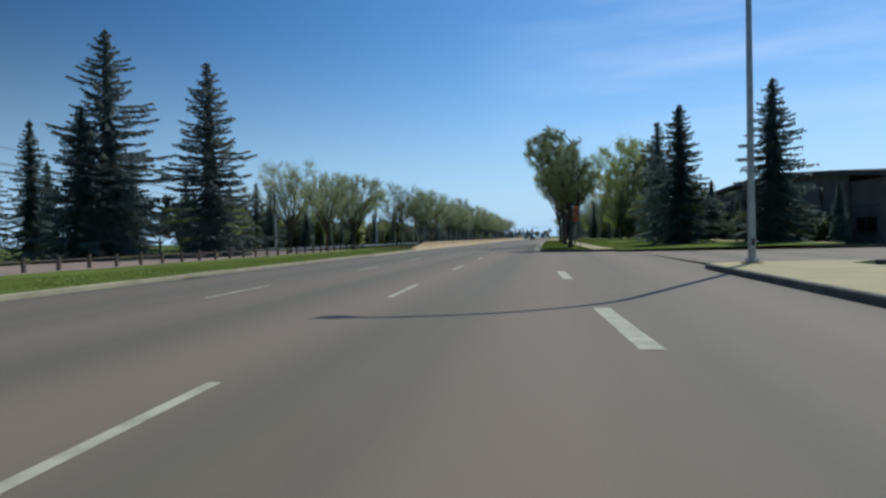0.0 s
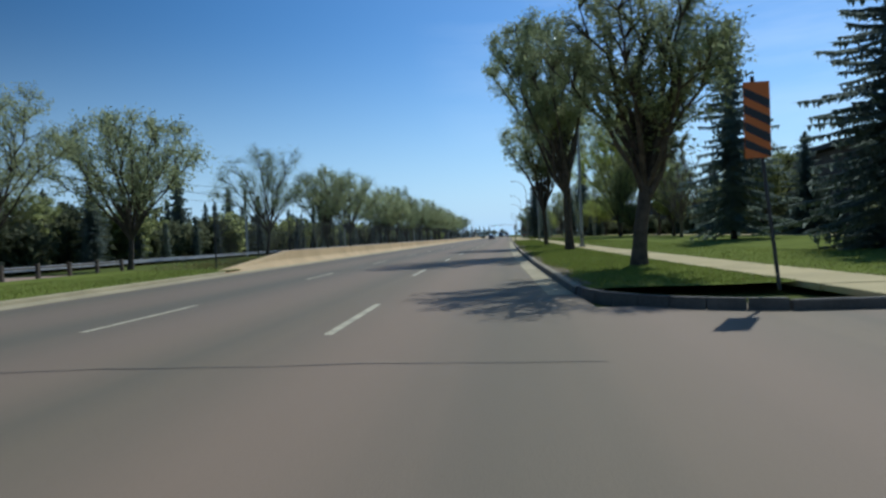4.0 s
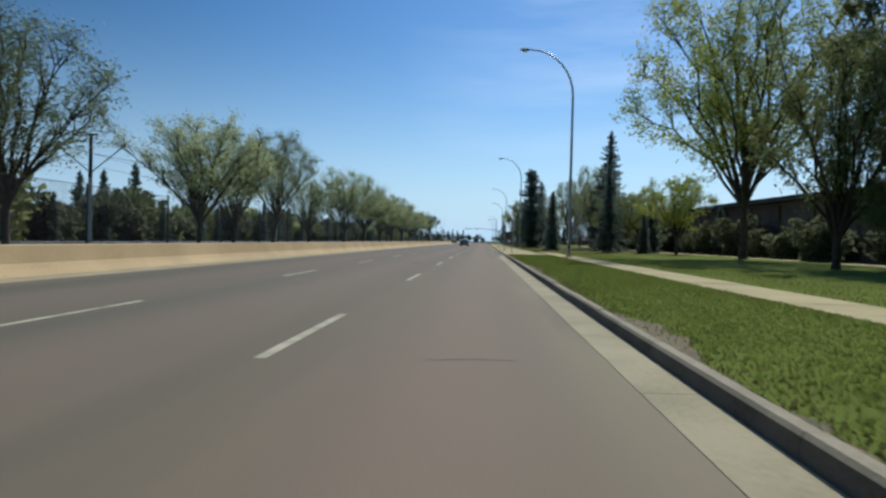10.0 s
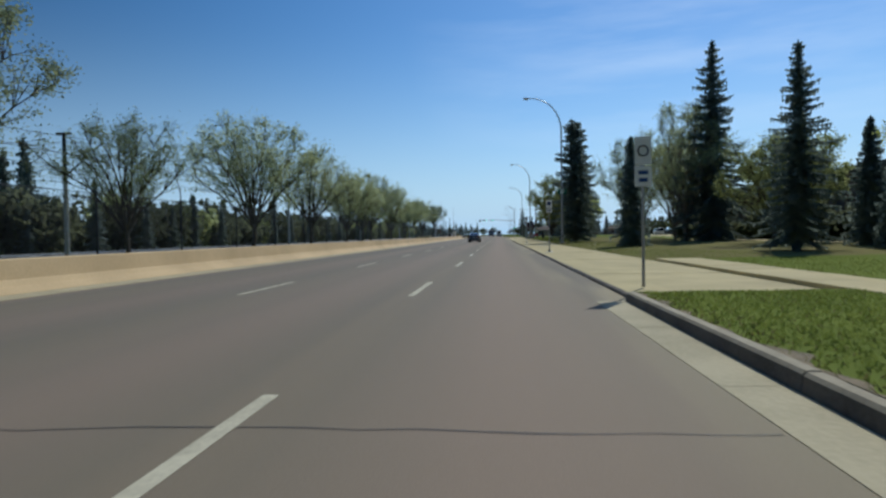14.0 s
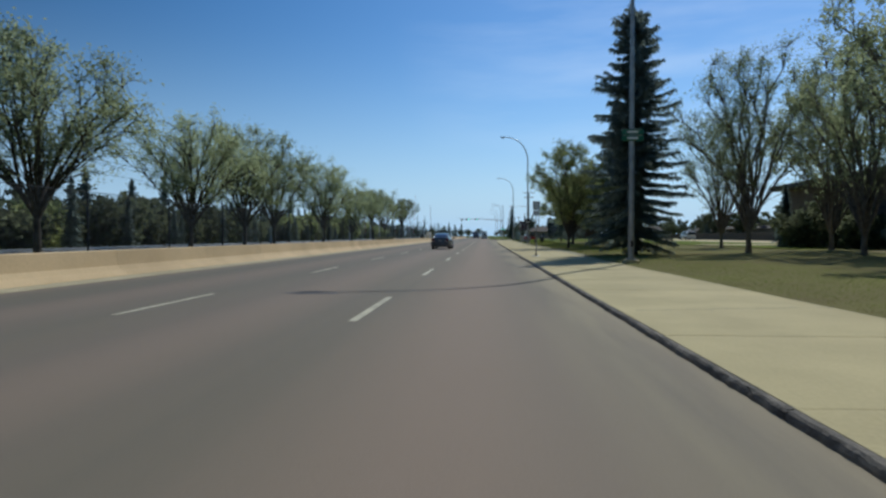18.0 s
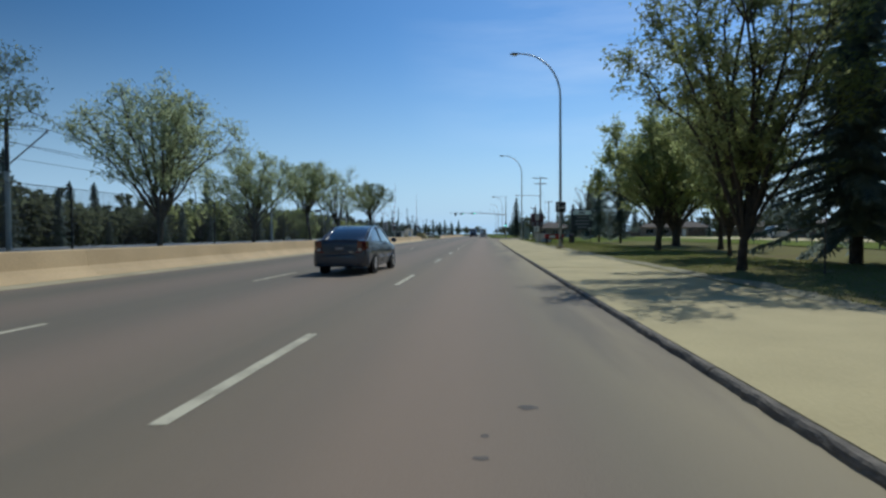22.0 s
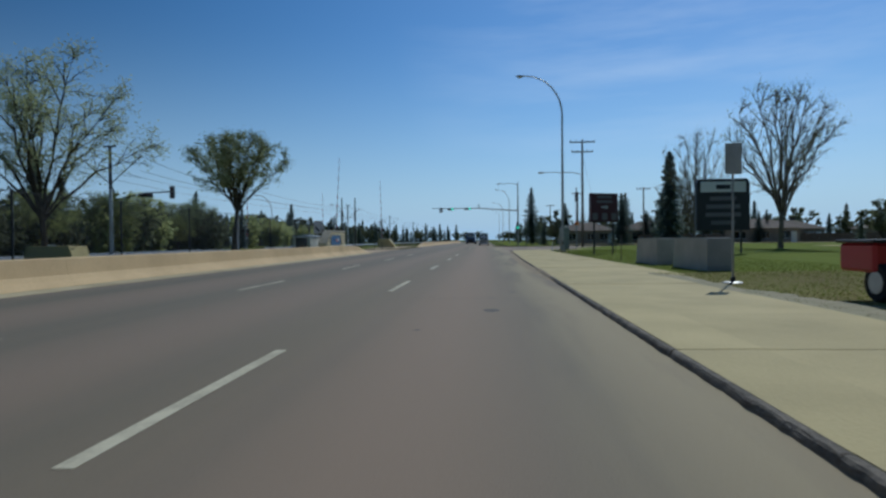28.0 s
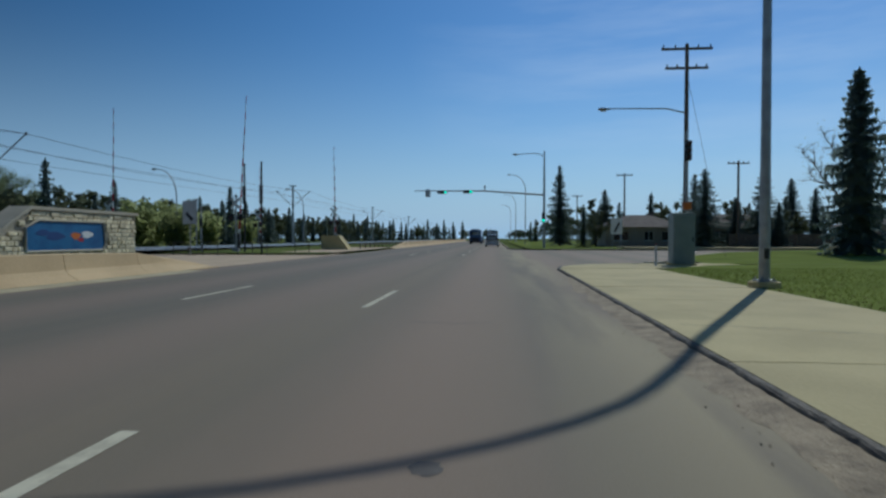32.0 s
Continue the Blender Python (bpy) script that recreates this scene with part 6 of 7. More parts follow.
for x in (-27.0, -25.57, -24.4, -22.97):
    g = Geo()
    along(g, [(x - 0.06, 0.32), (x + 0.06, 0.32), (x + 0.035, 0.47), (x - 0.035, 0.47)], 66, 326, 12)
    part("rail", g, STEEL, rails)
    g = Geo()
    along(g, [(x - 0.06, 0.32), (x + 0.06, 0.32), (x + 0.035, 0.47), (x - 0.035, 0.47)], 344, 600, 30)
    part("rail", g, STEEL, rails)

# ---- fence behind the barrier ----
def mesh_material():
    m = bpy.data.materials.new("chain_link")
    m.use_nodes = True
    n, l = m.node_tree.nodes, m.node_tree.links
    b, out = n["Principled BSDF"], n["Material Output"]
    b.inputs["Base Color"].default_value = (0.018, 0.018, 0.02, 1)
    tc, mp = n.new("ShaderNodeTexCoord"), n.new("ShaderNodeMapping")
    mp.inputs["Rotation"].default_value = (radians(45), 0, 0)
    l.new(tc.outputs["Object"], mp.inputs["Vector"])
    sep = n.new("ShaderNodeSeparateXYZ")
    l.new(mp.outputs["Vector"], sep.inputs[0])
    hits = []
    for ax in ("Y", "Z"):
        w = n.new("ShaderNodeMath")
        w.operation = "PINGPONG"
        w.inputs[1].default_value = 0.03
        l.new(sep.outputs[ax], w.inputs[0])
        c = n.new("ShaderNodeMath")
        c.operation = "LESS_THAN"
        c.inputs[1].default_value = 0.0016
        l.new(w.outputs[0], c.inputs[0])
        hits.append(c.outputs[0])
    mx = n.new("ShaderNodeMath")
    mx.operation = "MAXIMUM"
    l.new(hits[0], mx.inputs[0])
    l.new(hits[1], mx.inputs[1])
    tr, mix = n.new("ShaderNodeBsdfTransparent"), n.new("ShaderNodeMixShader")
    l.new(mx.outputs[0], mix.inputs[0])
    l.new(tr.outputs[0], mix.inputs[1])
    l.new(b.outputs[0], mix.inputs[2])
    l.new(mix.outputs[0], out.inputs["Surface"])
    return m


LINK = mesh_material()
fence = thing("chain_link_fence", "black chain-link fence behind the concrete barrier", "fence", kind="structure")
post_me = Geo().tube([(0, 0, 0.0), (0, 0, 2.75)], 0.035, 7).mesh("fence_post", DARK_STEEL)
bay_me = Geo().box(-0.004, 0.0, 0.1, 0.004, 5.32, 2.65).mesh("mesh_panel", LINK)
rail_me = Geo().tube([(0, 0, 2.68), (0, 5.32, 2.68)], 0.014, 5).mesh("top_rail", DARK_STEEL)
for i in range(46):
    y = 70.0 + i * 5.32
    for nm, me in (("fence_post", post_me), ("mesh_panel", bay_me), ("top_rail", rail_me)):
        part(nm, me, None, fence).location = (-11.5 + bend(y), y, 0.1)

# low timber posts along the gravel lane
posts = thing("post_and_rail", "row of short dark timber posts along the gravel lane", "fence", kind="structure")
pm = Geo().box(-0.07, -0.07, -0.05, 0.07, 0.07, 0.62, 0.015).mesh("timber_post", WOOD_POLE)
for i in range(46):
    y = -10 + i * 1.75
    part("timber_post", pm, None, posts).location = (-15.5 + (y - 30) * 0.0, y, 0.22)
rm = Geo().box(-0.02, 0, 0.42, 0.02, 1.75, 0.48, 0.008).mesh("timber_rail", WOOD_POLE)
for i in range(45):
    part("timber_rail", rm, None, posts).location = (-15.5, -10 + i * 1.75, 0.22)


# ---- stone sign wall at the rail crossing ----
STONE = material("sandstone", (0.8, 0.71, 0.49), (0.55, 0.47, 0.3), scale=3, fine=20, bump=0.6, random_tint=0.28)
MORTAR = material("mortar", (0.46, 0.41, 0.31), (0.36, 0.32, 0.24), scale=5, fine=40)
CAPSTONE = material("capstone", (0.52, 0.47, 0.36), (0.42, 0.38, 0.29), scale=2, fine=30)
MURAL_BLUE = material("mural_blue", (0.035, 0.16, 0.34), (0.02, 0.09, 0.24), scale=1.2, fine=6, rough=0.4, bump=0.02)
wall = thing("stone_wall", "pale sandstone wall with a blue painted mural panel", "wall", at=(-11.4, 317.4, 0.1))
W_LEN, RAMP = 6.9, 1.6


def wall_top(s):
    return 0.85 + 1.15 * max(0.0, min(1.0, s / RAMP)) ** 0.8 if s < RAMP else 2.0


prof = [(0, -0.1)] + [(W_LEN, -0.1), (W_LEN, 2.0)] + [(s, wall_top(s)) for s in (1.6, 1.3, 1.0, 0.65, 0.3, 0.0)]
part("core", Geo().prism([(u, w) for u, w in prof], -0.55, 0.0, "x"), MORTAR, wall)
r = random.Random(77)
z = 0.05
while z < 1.95:
    h = r.uniform(0.1, 0.17)
    s = 0.02
    while s < W_LEN - 0.15:
        ln = min(r.uniform(0.16, 0.45), W_LEN - s - 0.02)
        top = min(wall_top(s), wall_top(s + ln)) - 0.02
        inside = 1.3 < s + ln / 2 < 5.2 and 0.72 < z + h / 2 < 1.72
        if z + h < top and not inside:
            part("stone", Geo().box(-0.01, s + 0.012, z + 0.012, r.uniform(0.03, 0.07), s + ln - 0.012, z + h - 0.012, 0.014), STONE, wall)
        s += ln
    z += h
z = 0.05
while z < 0.8:
    h = r.uniform(0.13, 0.22)
    part("stone", Geo().box(-0.54, -0.05, z + 0.01, -0.28, 0.0, min(0.84, z + h) - 0.01, 0.012), STONE, wall)
    part("stone", Geo().box(-0.27, -0.06, z + 0.01, -0.01, 0.0, min(0.84, z + h) - 0.01, 0.012), STONE, wall)
    z += h
g = Geo()
g.loft([[(x, s, wall_top(s) + dz) for x, dz in ((-0.63, 0), (0.1, 0), (0.1, 0.1), (-0.63, 0.1))] for s in (-0.08, 0.3, 0.65, 1.0, 1.3, 1.6, 3.0, 5.0, W_LEN + 0.08)], 0, True, True)
part("capstone", g, CAPSTONE, wall, "pale stone coping")
panel = part("mural_panel", Geo().prism([(1.4, 0.72), (4.9, 0.72), (5.05, 1.0), (4.9, 1.68), (1.9, 1.68), (1.4, 1.45)], 0.0, 0.05, "x"), MURAL_BLUE, wall, "blue painted mural panel")
part("mural_frame", Geo().tube([(0.06, u, w) for u, w in ((1.4, 0.72), (4.9, 0.72), (5.05, 1.0), (4.9, 1.68), (1.9, 1.68), (1.4, 1.45), (1.4, 0.72))], 0.04, 6), CAPSTONE, panel)
for i, (u, w, a, b, m) in enumerate(((3.55, 1.2, 0.22, 0.12, SIGN_ORANGE), (4.1, 1.25, 0.28, 0.12, WHITE), (2.6, 1.2, 0.4, 0.14, SIGN_BLUE), (2.1, 1.3, 0.3, 0.1, SIGN_BLUE), (3.8, 1.08, 0.14, 0.07, RED))):
    blob = [(u + a * math.cos(t) * (1 + 0.25 * math.sin(3 * t + i)), w + b * math.sin(t)) for t in [k * math.pi / 7 for k in range(14)]]
    part("painted_shape", Geo().prism(blob, 0.05, 0.054 + 0.001 * i, "x"), m, panel)

shed = thing("equipment_shed", "low pale metal equipment shed behind the stone wall", "shed", at=(-12.75, 316.6, 0.1), turn=0)
part("body", Geo().box(-0.7, -1.8, -0.05, 0.7, 1.8, 1.5, 0.03), material("shed_metal", (0.8, 0.77, 0.68), (0.7, 0.67, 0.58), scale=1.5, rough=0.5), shed)
part("roof", Geo().prism([(-0.78, 1.5), (0.78, 1.5), (0.78, 1.56), (0, 1.66), (-0.78, 1.56)], -1.9, 1.9), PLATE_BACK, shed)
part("door", Geo().box(-0.45, -1.84, 0.1, 0.45, -1.8, 1.42, 0.01), DARK_STEEL, shed)
for i in range(5):
    part("rib", Geo().box(0.7, -1.6 + i * 0.78, 0.05, 0.725, -1.55 + i * 0.78, 1.46, 0.005), PLATE_BACK, shed)
for x, y in ((-17.0, 292.0), (-19.0, 294.5)):
    b = thing("barrier_block", "pale grey tapered concrete block beside the track", "block", "concrete blocks", (x, y, 0.1))
    part("block", Geo().prism([(-1.3, -0.05), (1.3, -0.05), (1.0, 1.0), (-1.0, 1.0)], -0.6, 0.6), CONCRETE, b)


# ---- rail crossing ----
def stripe_pole(parent, x0, z0, x1, z1, r0, n=14, y=0.0):
    for i in range(n):
        a, b = i / n, (i + 1) / n
        seg = Geo().tube([(x0 + (x1 - x0) * a, y, z0 + (z1 - z0) * a), (x0 + (x1 - x0) * b, y, z0 + (z1 - z0) * b)], [r0 * (1 - 0.7 * a), r0 * (1 - 0.7 * b)], 6)
        part("arm_band", seg, RED if i % 2 else WHITE, parent)


def crossing_gate(x, y, top, lean, label="rail crossing gate with a raised striped arm and warning lights"):
    root = thing("crossing_gate", label, "crossing gate", "crossing gates", (x, y, 0.05))
    part("mast", Geo().tube([(0, 0, -0.05), (0, 0, 4.6)], [0.09, 0.07], 8), STEEL, root, smooth=True)
    part("base", Geo().box(-0.25, -0.25, -0.05, 0.25, 0.25, 0.35, 0.03), STEEL, root)
    part("gate_motor", Geo().box(-0.28, 0.1, 0.8, 0.22, 0.5, 1.6, 0.04), DARK_STEEL, root)
    part("counterweight", Geo().box(-0.1, 0.5, 0.35, 0.1, 0.6, 0.95, 0.02), DARK_STEEL, root)
    stripe_pole(root, 0, 1.3, lean, top, 0.09, 18, 0.55)
    for a in (40, -40):
        ca, sa = math.cos(radians(90 + a)), math.sin(radians(90 + a))
        g = Geo()
        c = (0, 4.1)
        q = [(c[0] + u * ca - v * sa, c[1] + u * sa + v * ca) for u, v in ((-0.6, -0.1), (0.6, -0.1), (0.6, 0.1), (-0.6, 0.1))]
        part("crossbuck", Geo().prism(q, -0.12 - 0.02 * (a > 0), -0.105 - 0.02 * (a > 0)), WHITE, root, "white crossed board")
    for s in (-0.4, 0.4):
        lt = part("warning_light", lathe([(0.3, 0.0), (0.3, -0.02), (0.15, -0.03)], 16, "y"), BLACK, root, "round black signal disc")
        lt.location = (s, -0.1, 2.9)
        part("lens", lathe([(0.14, -0.03), (0.1, -0.06)], 12, "y"), LENS_DARK, lt)
    part("light_bar", Geo().box(-0.5, -0.06, 2.86, 0.5, 0.0, 2.94, 0.01), STEEL, root)
    part("bell", lathe([(0.05, 4.6), (0.14, 4.65), (0.1, 4.78), (0.02, 4.82)], 10), DARK_STEEL, root)
    return root


crossing_gate(-19.2, 351.0, 13.2, 0.7)
crossing_gate(-35.2, 358.0, 14.0, 0.2)
crossing_gate(-15.4, 368.0, 11.6, -0.2)
crossing_gate(-29.0, 380.0, 10.5, 0.0)
for x, y, h in ((-17.6, 349.0, 7.2), (-15.2, 346.5, 7.0), (-21.5, 349.5, 3.8), (-23.2, 352.0, 4.6)):
    p = thing("crossing_pole", "dark steel pole by the rail crossing", "pole", "crossing poles", (x, y, 0.0))
    part("pole", Geo().tube([(0, 0, -0.05), (0, 0, h)], 0.075, 8), DARK_STEEL if h > 5 else STEEL, p, smooth=True)
    part("cap", lathe([(0.09, h), (0.05, h + 0.06)], 8), DARK_STEEL, p)
    part("bracket", Geo().box(-0.12, -0.15, h * 0.55, 0.12, 0.0, h * 0.75, 0.02), DARK_STEEL, p)
sgn = thing("sign_board", "pale square sign with a dark slanted arrow at the rail crossing", "sign", at=(-19.8, 344.5, 0.05))
part("post", Geo().tube([(0, 0, -0.05), (0, 0, 3.9)], 0.05, 7), STEEL, sgn)
part("plate", Geo().box(-0.55, -0.08, 2.2, 0.55, -0.05, 3.9, 0.01), PLATE_BACK, sgn)
part("arrow", Geo().add([(-0.35, -0.084, 2.95), (-0.2, -0.084, 3.1), (0.3, -0.084, 2.6), (0.12, -0.084, 2.42)], [(0, 1, 2, 3)]), SIGN_BLACK, sgn)
# tube rails round the crossing
for x, y, n in ((-20.5, 343.4, 4), (-16.2, 344.5, 3), (-12.6, 346.5, 2)):
    f = thing("crossing_rail", "low dark tube railing at the rail crossing", "railing", "crossing railings", (x, y, 0.0))
    for i in range(n):
        part("post", Geo().tube([(i * 1.1, 0, -0.02), (i * 1.1, 0, 0.95)], 0.03, 6), DARK_STEEL, f)
    for zz in (0.5, 0.93):
        part("rail", Geo().tube([(0, 0, zz), ((n - 1) * 1.1, 0, zz)], 0.025, 6), DARK_STEEL, f)
# low post fence beyond the crossing
lf = thing("post_fence", "long low fence of dark posts beyond the rail crossing", "fence", kind="structure")
for i in range(22):
    part("post", pm, None, lf).location = (-12.0, 366.0 + i * 2.6, 0.05)
for i in range(21):
    part("rail", Geo().box(-12.03, 366.0 + i * 2.6, 0.45, -11.97, 368.6 + i * 2.6, 0.56, 0.01), WOOD_POLE, lf)
blk = thing("barrier_block", "tan concrete end block of the far barrier", "block", "concrete blocks", (-13.0, 360.5, 0.0))
part("block", Geo().prism([(-1.5, -0.05), (1.3, -0.05), (1.0, 0.5), (0.2, 1.5), (-1.5, 1.5)], -0.7, 0.7), CONCRETE, blk)
# side signals before the crossing on the left street
lm = thing("traffic_signal", "dark traffic signal mast on the far side of the rail line", "traffic signal", at=(-31.0, 318.0, 0.1))
part("pole", Geo().tube([(0, 0, -0.05), (0, 0, 5.6)], [0.11, 0.09], 8), DARK_STEEL, lm, smooth=True)
part("mast_arm", Geo().tube([(0, 0, 5.0), (3.0, 0, 5.6), (5.6, 0, 5.7)], 0.06, 7), DARK_STEEL, lm, smooth=True)
signal_head(lm, 5.6, -0.2, 5.6)
signal_head(lm, 3.2, -0.2, 5.4, True)
signal_head(lm, 0.0, -0.3, 3.0)


# ---- buildings ----
def long_building(name, x, y0, y1, h, label, roof_rise, bays):
    root = thing(name, label, "building", at=(0, 0, 0))
    depth = 26.0
    part("wall", Geo().box(x, y0, -0.05, x + depth, y1, h), BRICK_DARK, root, "dark brown clad wall")
    n = 10
    prof = []
    for k in range(n + 1):
        u = k / n
        prof.append((y0 - 0.8 + (y1 - y0 + 1.6) * u, h + roof_rise * (1 - (2 * u - 1) ** 2)))
    g = Geo()
    g.loft([[(x - 1.0, a, b), (x - 1.0, a, b + 0.45), (x + depth + 1, a, b + 0.45), (x + depth + 1, a, b)] for a, b in prof], 0, True, True)
    part("roof", g, ROOF_DARK, root, "dark curved roof slab with a deep fascia")
    gg = Geo()
    gg.loft([[(x, a, h - 0.02), (x, a, b + 0.02), (x + depth, a, b + 0.02), (x + depth, a, h - 0.02)] for a, b in prof[1:-1]], 0, True, True)
    part("gable", gg, BRICK_DARK, root)
    step = (y1 - y0) / bays
    for i in range(bays):
        a = y0 + step * i
        part("pilaster", Geo().box(x - 0.25, a + 0.1, -0.05, x - 0.004, a + 0.75, h - 0.1, 0.03), BRICK_DARK, root)
        w = part("window", Geo().box(x - 0.06, a + step * 0.3, 1.0, x - 0.01, a + step * 0.85, 2.3), CAR_GLASS, root, "dark window band")
        part("window_frame", Geo().box(x - 0.09, a + step * 0.28, 0.9, x - 0.004, a + step * 0.87, 1.0, 0.01), DARK_STEEL, w)
        part("mullion", Geo().box(x - 0.09, a + step * 0.57, 1.0, x - 0.062, a + step * 0.6, 2.3), DARK_STEEL, w)
        part("brick_course", Geo().box(x - 0.03, a + 0.8, 3.2, x - 0.003, a + step + 0.05, 3.35), ROOF_DARK, root)
    return root


long_building("hall", 33.0, 60.0, 134.0, 5.6, "long dark brown hall with a low curved roof", 2.2, 12)
long_building("hall", 31.0, 146.0, 233.0, 5.5, "long dark brown flat-fronted hall behind trees", 0.3, 14)

HOUSE_WALL = material("house_stucco", (0.3, 0.25, 0.2), (0.22, 0.18, 0.145), scale=0.8, fine=20, random_tint=0.2)
SHINGLE = material("shingles", (0.13, 0.105, 0.09), (0.075, 0.06, 0.05), scale=1.2, fine=9, random_tint=0.25)


def bungalow(x, y, turn, w, d, label):
    root = thing("house", label, "house", "bungalows", (x, y, 0.05), turn)
    h = 2.7
    part("wall", Geo().box(-w / 2, -d / 2, -0.1, w / 2, d / 2, h), HOUSE_WALL, root)
    rf = part("roof", Geo().add([(-w / 2 - 0.5, -d / 2 - 0.5, h), (w / 2 + 0.5, -d / 2 - 0.5, h), (w / 2 + 0.5, d / 2 + 0.5, h), (-w / 2 - 0.5, d / 2 + 0.5, h), (-w / 2 + d / 2, 0, h + 1.7), (w / 2 - d / 2, 0, h + 1.7)],
                                [(0, 1, 5, 4), (2, 3, 4, 5), (1, 2, 5), (3, 0, 4), (3, 2, 1, 0)]), SHINGLE, root, "brown shingled hip roof")
    part("chimney", Geo().box(w * 0.15, 0.2, h + 0.5, w * 0.15 + 0.6, 0.8, h + 2.1, 0.02), BRICK_DARK, rf)
    for fx, ww in ((-0.3, 1.8), (0.05, 1.0), (0.3, 1.6)):
        win = part("window", Geo().box(w * fx - ww / 2, -d / 2 - 0.03, 0.95, w * fx + ww / 2, -d / 2 - 0.004, 2.1), CAR_GLASS, root)
        part("window_frame", Geo().box(w * fx - ww / 2 - 0.06, -d / 2 - 0.06, 0.88, w * fx + ww / 2 + 0.06, -d / 2 - 0.032, 0.95, 0.01), WHITE, win)
        part("pane_bar", Geo().box(w * fx - 0.03, -d / 2 - 0.05, 0.95, w * fx + 0.03, -d / 2 - 0.032, 2.1), WHITE, win)
    part("door", Geo().box(w * 0.42 - 0.45, -d / 2 - 0.05, 0.1, w * 0.42 + 0.45, -d / 2 - 0.004, 2.1), RED if w > 13 else WHITE, root)
    return root


for i, (x, y, t, w, d) in enumerate(((62, 268, -90, 14, 8), (64, 290, -90, 12, 8), (62, 310, -90, 13, 8), (60, 388, -10, 13, 8), (50, 376, -5, 12, 7.5), (34, 384, 0, 11, 7), (80, 384, 0, 13, 8), (62, 246, -90, 12, 8), (22, 386, 0, 10, 7), (100, 386, 0, 14, 8))):
    bungalow(x, y, t, w, d, "low suburban bungalow with a brown hip roof")
g = Geo()
g.add([(36, 215, 0.31), (50, 215, 0.31), (50, 331, 0.31), (36, 331, 0.31)], [(0, 1, 2, 3)])
g.add([(24.0, 232, 0.306), (36, 232, 0.306), (36, 238, 0.306), (24.0, 238, 0.306)], [(0, 1, 2, 3)])
tagged(part("service_road", g, CONCRETE), "pale service road behind the park lawn", "road", kind="structure")
g = Geo()
g.add([(24.0, 215, 0.26), (36, 215, 0.28), (36, 331, 0.28), (24, 331, 0.28)], [(0, 1, 2, 3)])
tagged(part("lawn", g, GRASS_GROUND), "green park lawn in front of the houses", "lawn", kind="structure")
# timber fence by the houses
hf = thing("timber_fence", "dark timber board fence behind the park", "fence", kind="structure")
for i in range(60):
    part("board_panel", Geo().box(52.0, 236 + i * 1.6, 0.1, 52.06, 237.57 + i * 1.6, 1.75, 0.01), WOOD_POLE, hf)

for i in range(24):
    part("board_panel", Geo().box(29.0 + i * 1.9, 373.0, 0.1, 30.87 + i * 1.9, 373.06, 1.8, 0.01), WOOD_POLE, hf)

# ---- vehicles ----
PAINT_GREY = material("dark_grey_car_paint", (0.07, 0.083, 0.105), (0.06, 0.072, 0.092), scale=0.5, fine=60, rough=0.18, bump=0.0, spec=0.7)
PAINT_SILVER = material("silver_car_paint", (0.5, 0.52, 0.53), (0.44, 0.46, 0.47), scale=0.5, fine=60, rough=0.28, metal=0.3, bump=0.0)
PAINT_WHITE = material("white_car_paint", (0.68, 0.68, 0.66), (0.6, 0.6, 0.58), scale=0.5, fine=60, rough=0.3, bump=0.0)
BUS_BLUE = material("bus_blue_paint", (0.05, 0.11, 0.25), (0.04, 0.085, 0.2), scale=0.5, rough=0.35, bump=0.0)
ALLOY = plain("alloy_wheel", (0.72, 0.72, 0.7), 0.3, 0.1)
TAIL_RED = plain("tail_light_red", (0.1, 0.008, 0.014), 0.08, coat=1.0)


def wheel(parent, x, y, rad, width, side):
    w = part("wheel", lathe([(rad * 0.62, -width / 2), (rad * 0.95, -width / 2), (rad, -width * 0.36), (rad, width * 0.36), (rad * 0.95, width / 2), (rad * 0.64, width / 2), (rad * 0.62, width * 0.3), (rad * 0.62, -width / 2)], 26, "x", False), RUBBER, parent, "black tyre", smooth=True)
    w.location = (x, y, rad)
    o = side * width * 0.42
    part("rim", lathe([(rad * 0.52, o - 0.03 * side), (rad * 0.66, o), (rad * 0.66, o - 0.1 * side), (rad * 0.2, o - 0.1 * side)], 24, "x"), ALLOY, w, "bright alloy rim", smooth=True)
    for i in range(6):
        a = 2 * math.pi * i / 6
        ca, sa = math.cos(a), math.sin(a)
        q = [(u * ca - v * sa, u * sa + v * ca) for u, v in ((0.04, -0.045), (rad * 0.6, -0.03), (rad * 0.6, 0.03), (0.04, 0.045))]
        part("spoke", Geo().prism(q, o - 0.04 * side, o + 0.012 * side, "x"), ALLOY, w)
    part("hub", lathe([(0.06, o - 0.02 * side), (0.055, o + 0.03 * side), (0.02, o + 0.035 * side)], 10, "x"), CHROME, w)
    return w


def section(hw, z0, z1, zb, tuck=0.93):
    """Half outline of a car body from sill to bonnet height, mirrored."""
    right = [(hw * 0.8, z0), (hw * tuck, z0 + 0.05), (hw * 0.985, z0 + (zb - z0) * 0.35), (hw, z0 + (zb - z0) * 0.62), (hw * 0.975, zb), (hw * 0.93, z1 - 0.03), (hw * 0.82, z1)]
    return [(-x, z) for x, z in right] + [(x, z) for x, z in right[::-1]]


def smooth_rows(rows, k=4):
    """Rows resampled along a smooth curve."""
    out = []
    for i in range(len(rows) - 1):
        p0, p1, p2, p3 = rows[max(0, i - 1)], rows[i], rows[i + 1], rows[min(len(rows) - 1, i + 2)]
        for j in range(k):
            t = j / k
            out.append(tuple(0.5 * (2 * b + (c - a) * t + (2 * a - 5 * b + 4 * c - d) * t * t + (3 * b - a - 3 * c + d) * t ** 3) for a, b, c, d in zip(p0, p1, p2, p3)))
    return out + [tuple(rows[-1])]


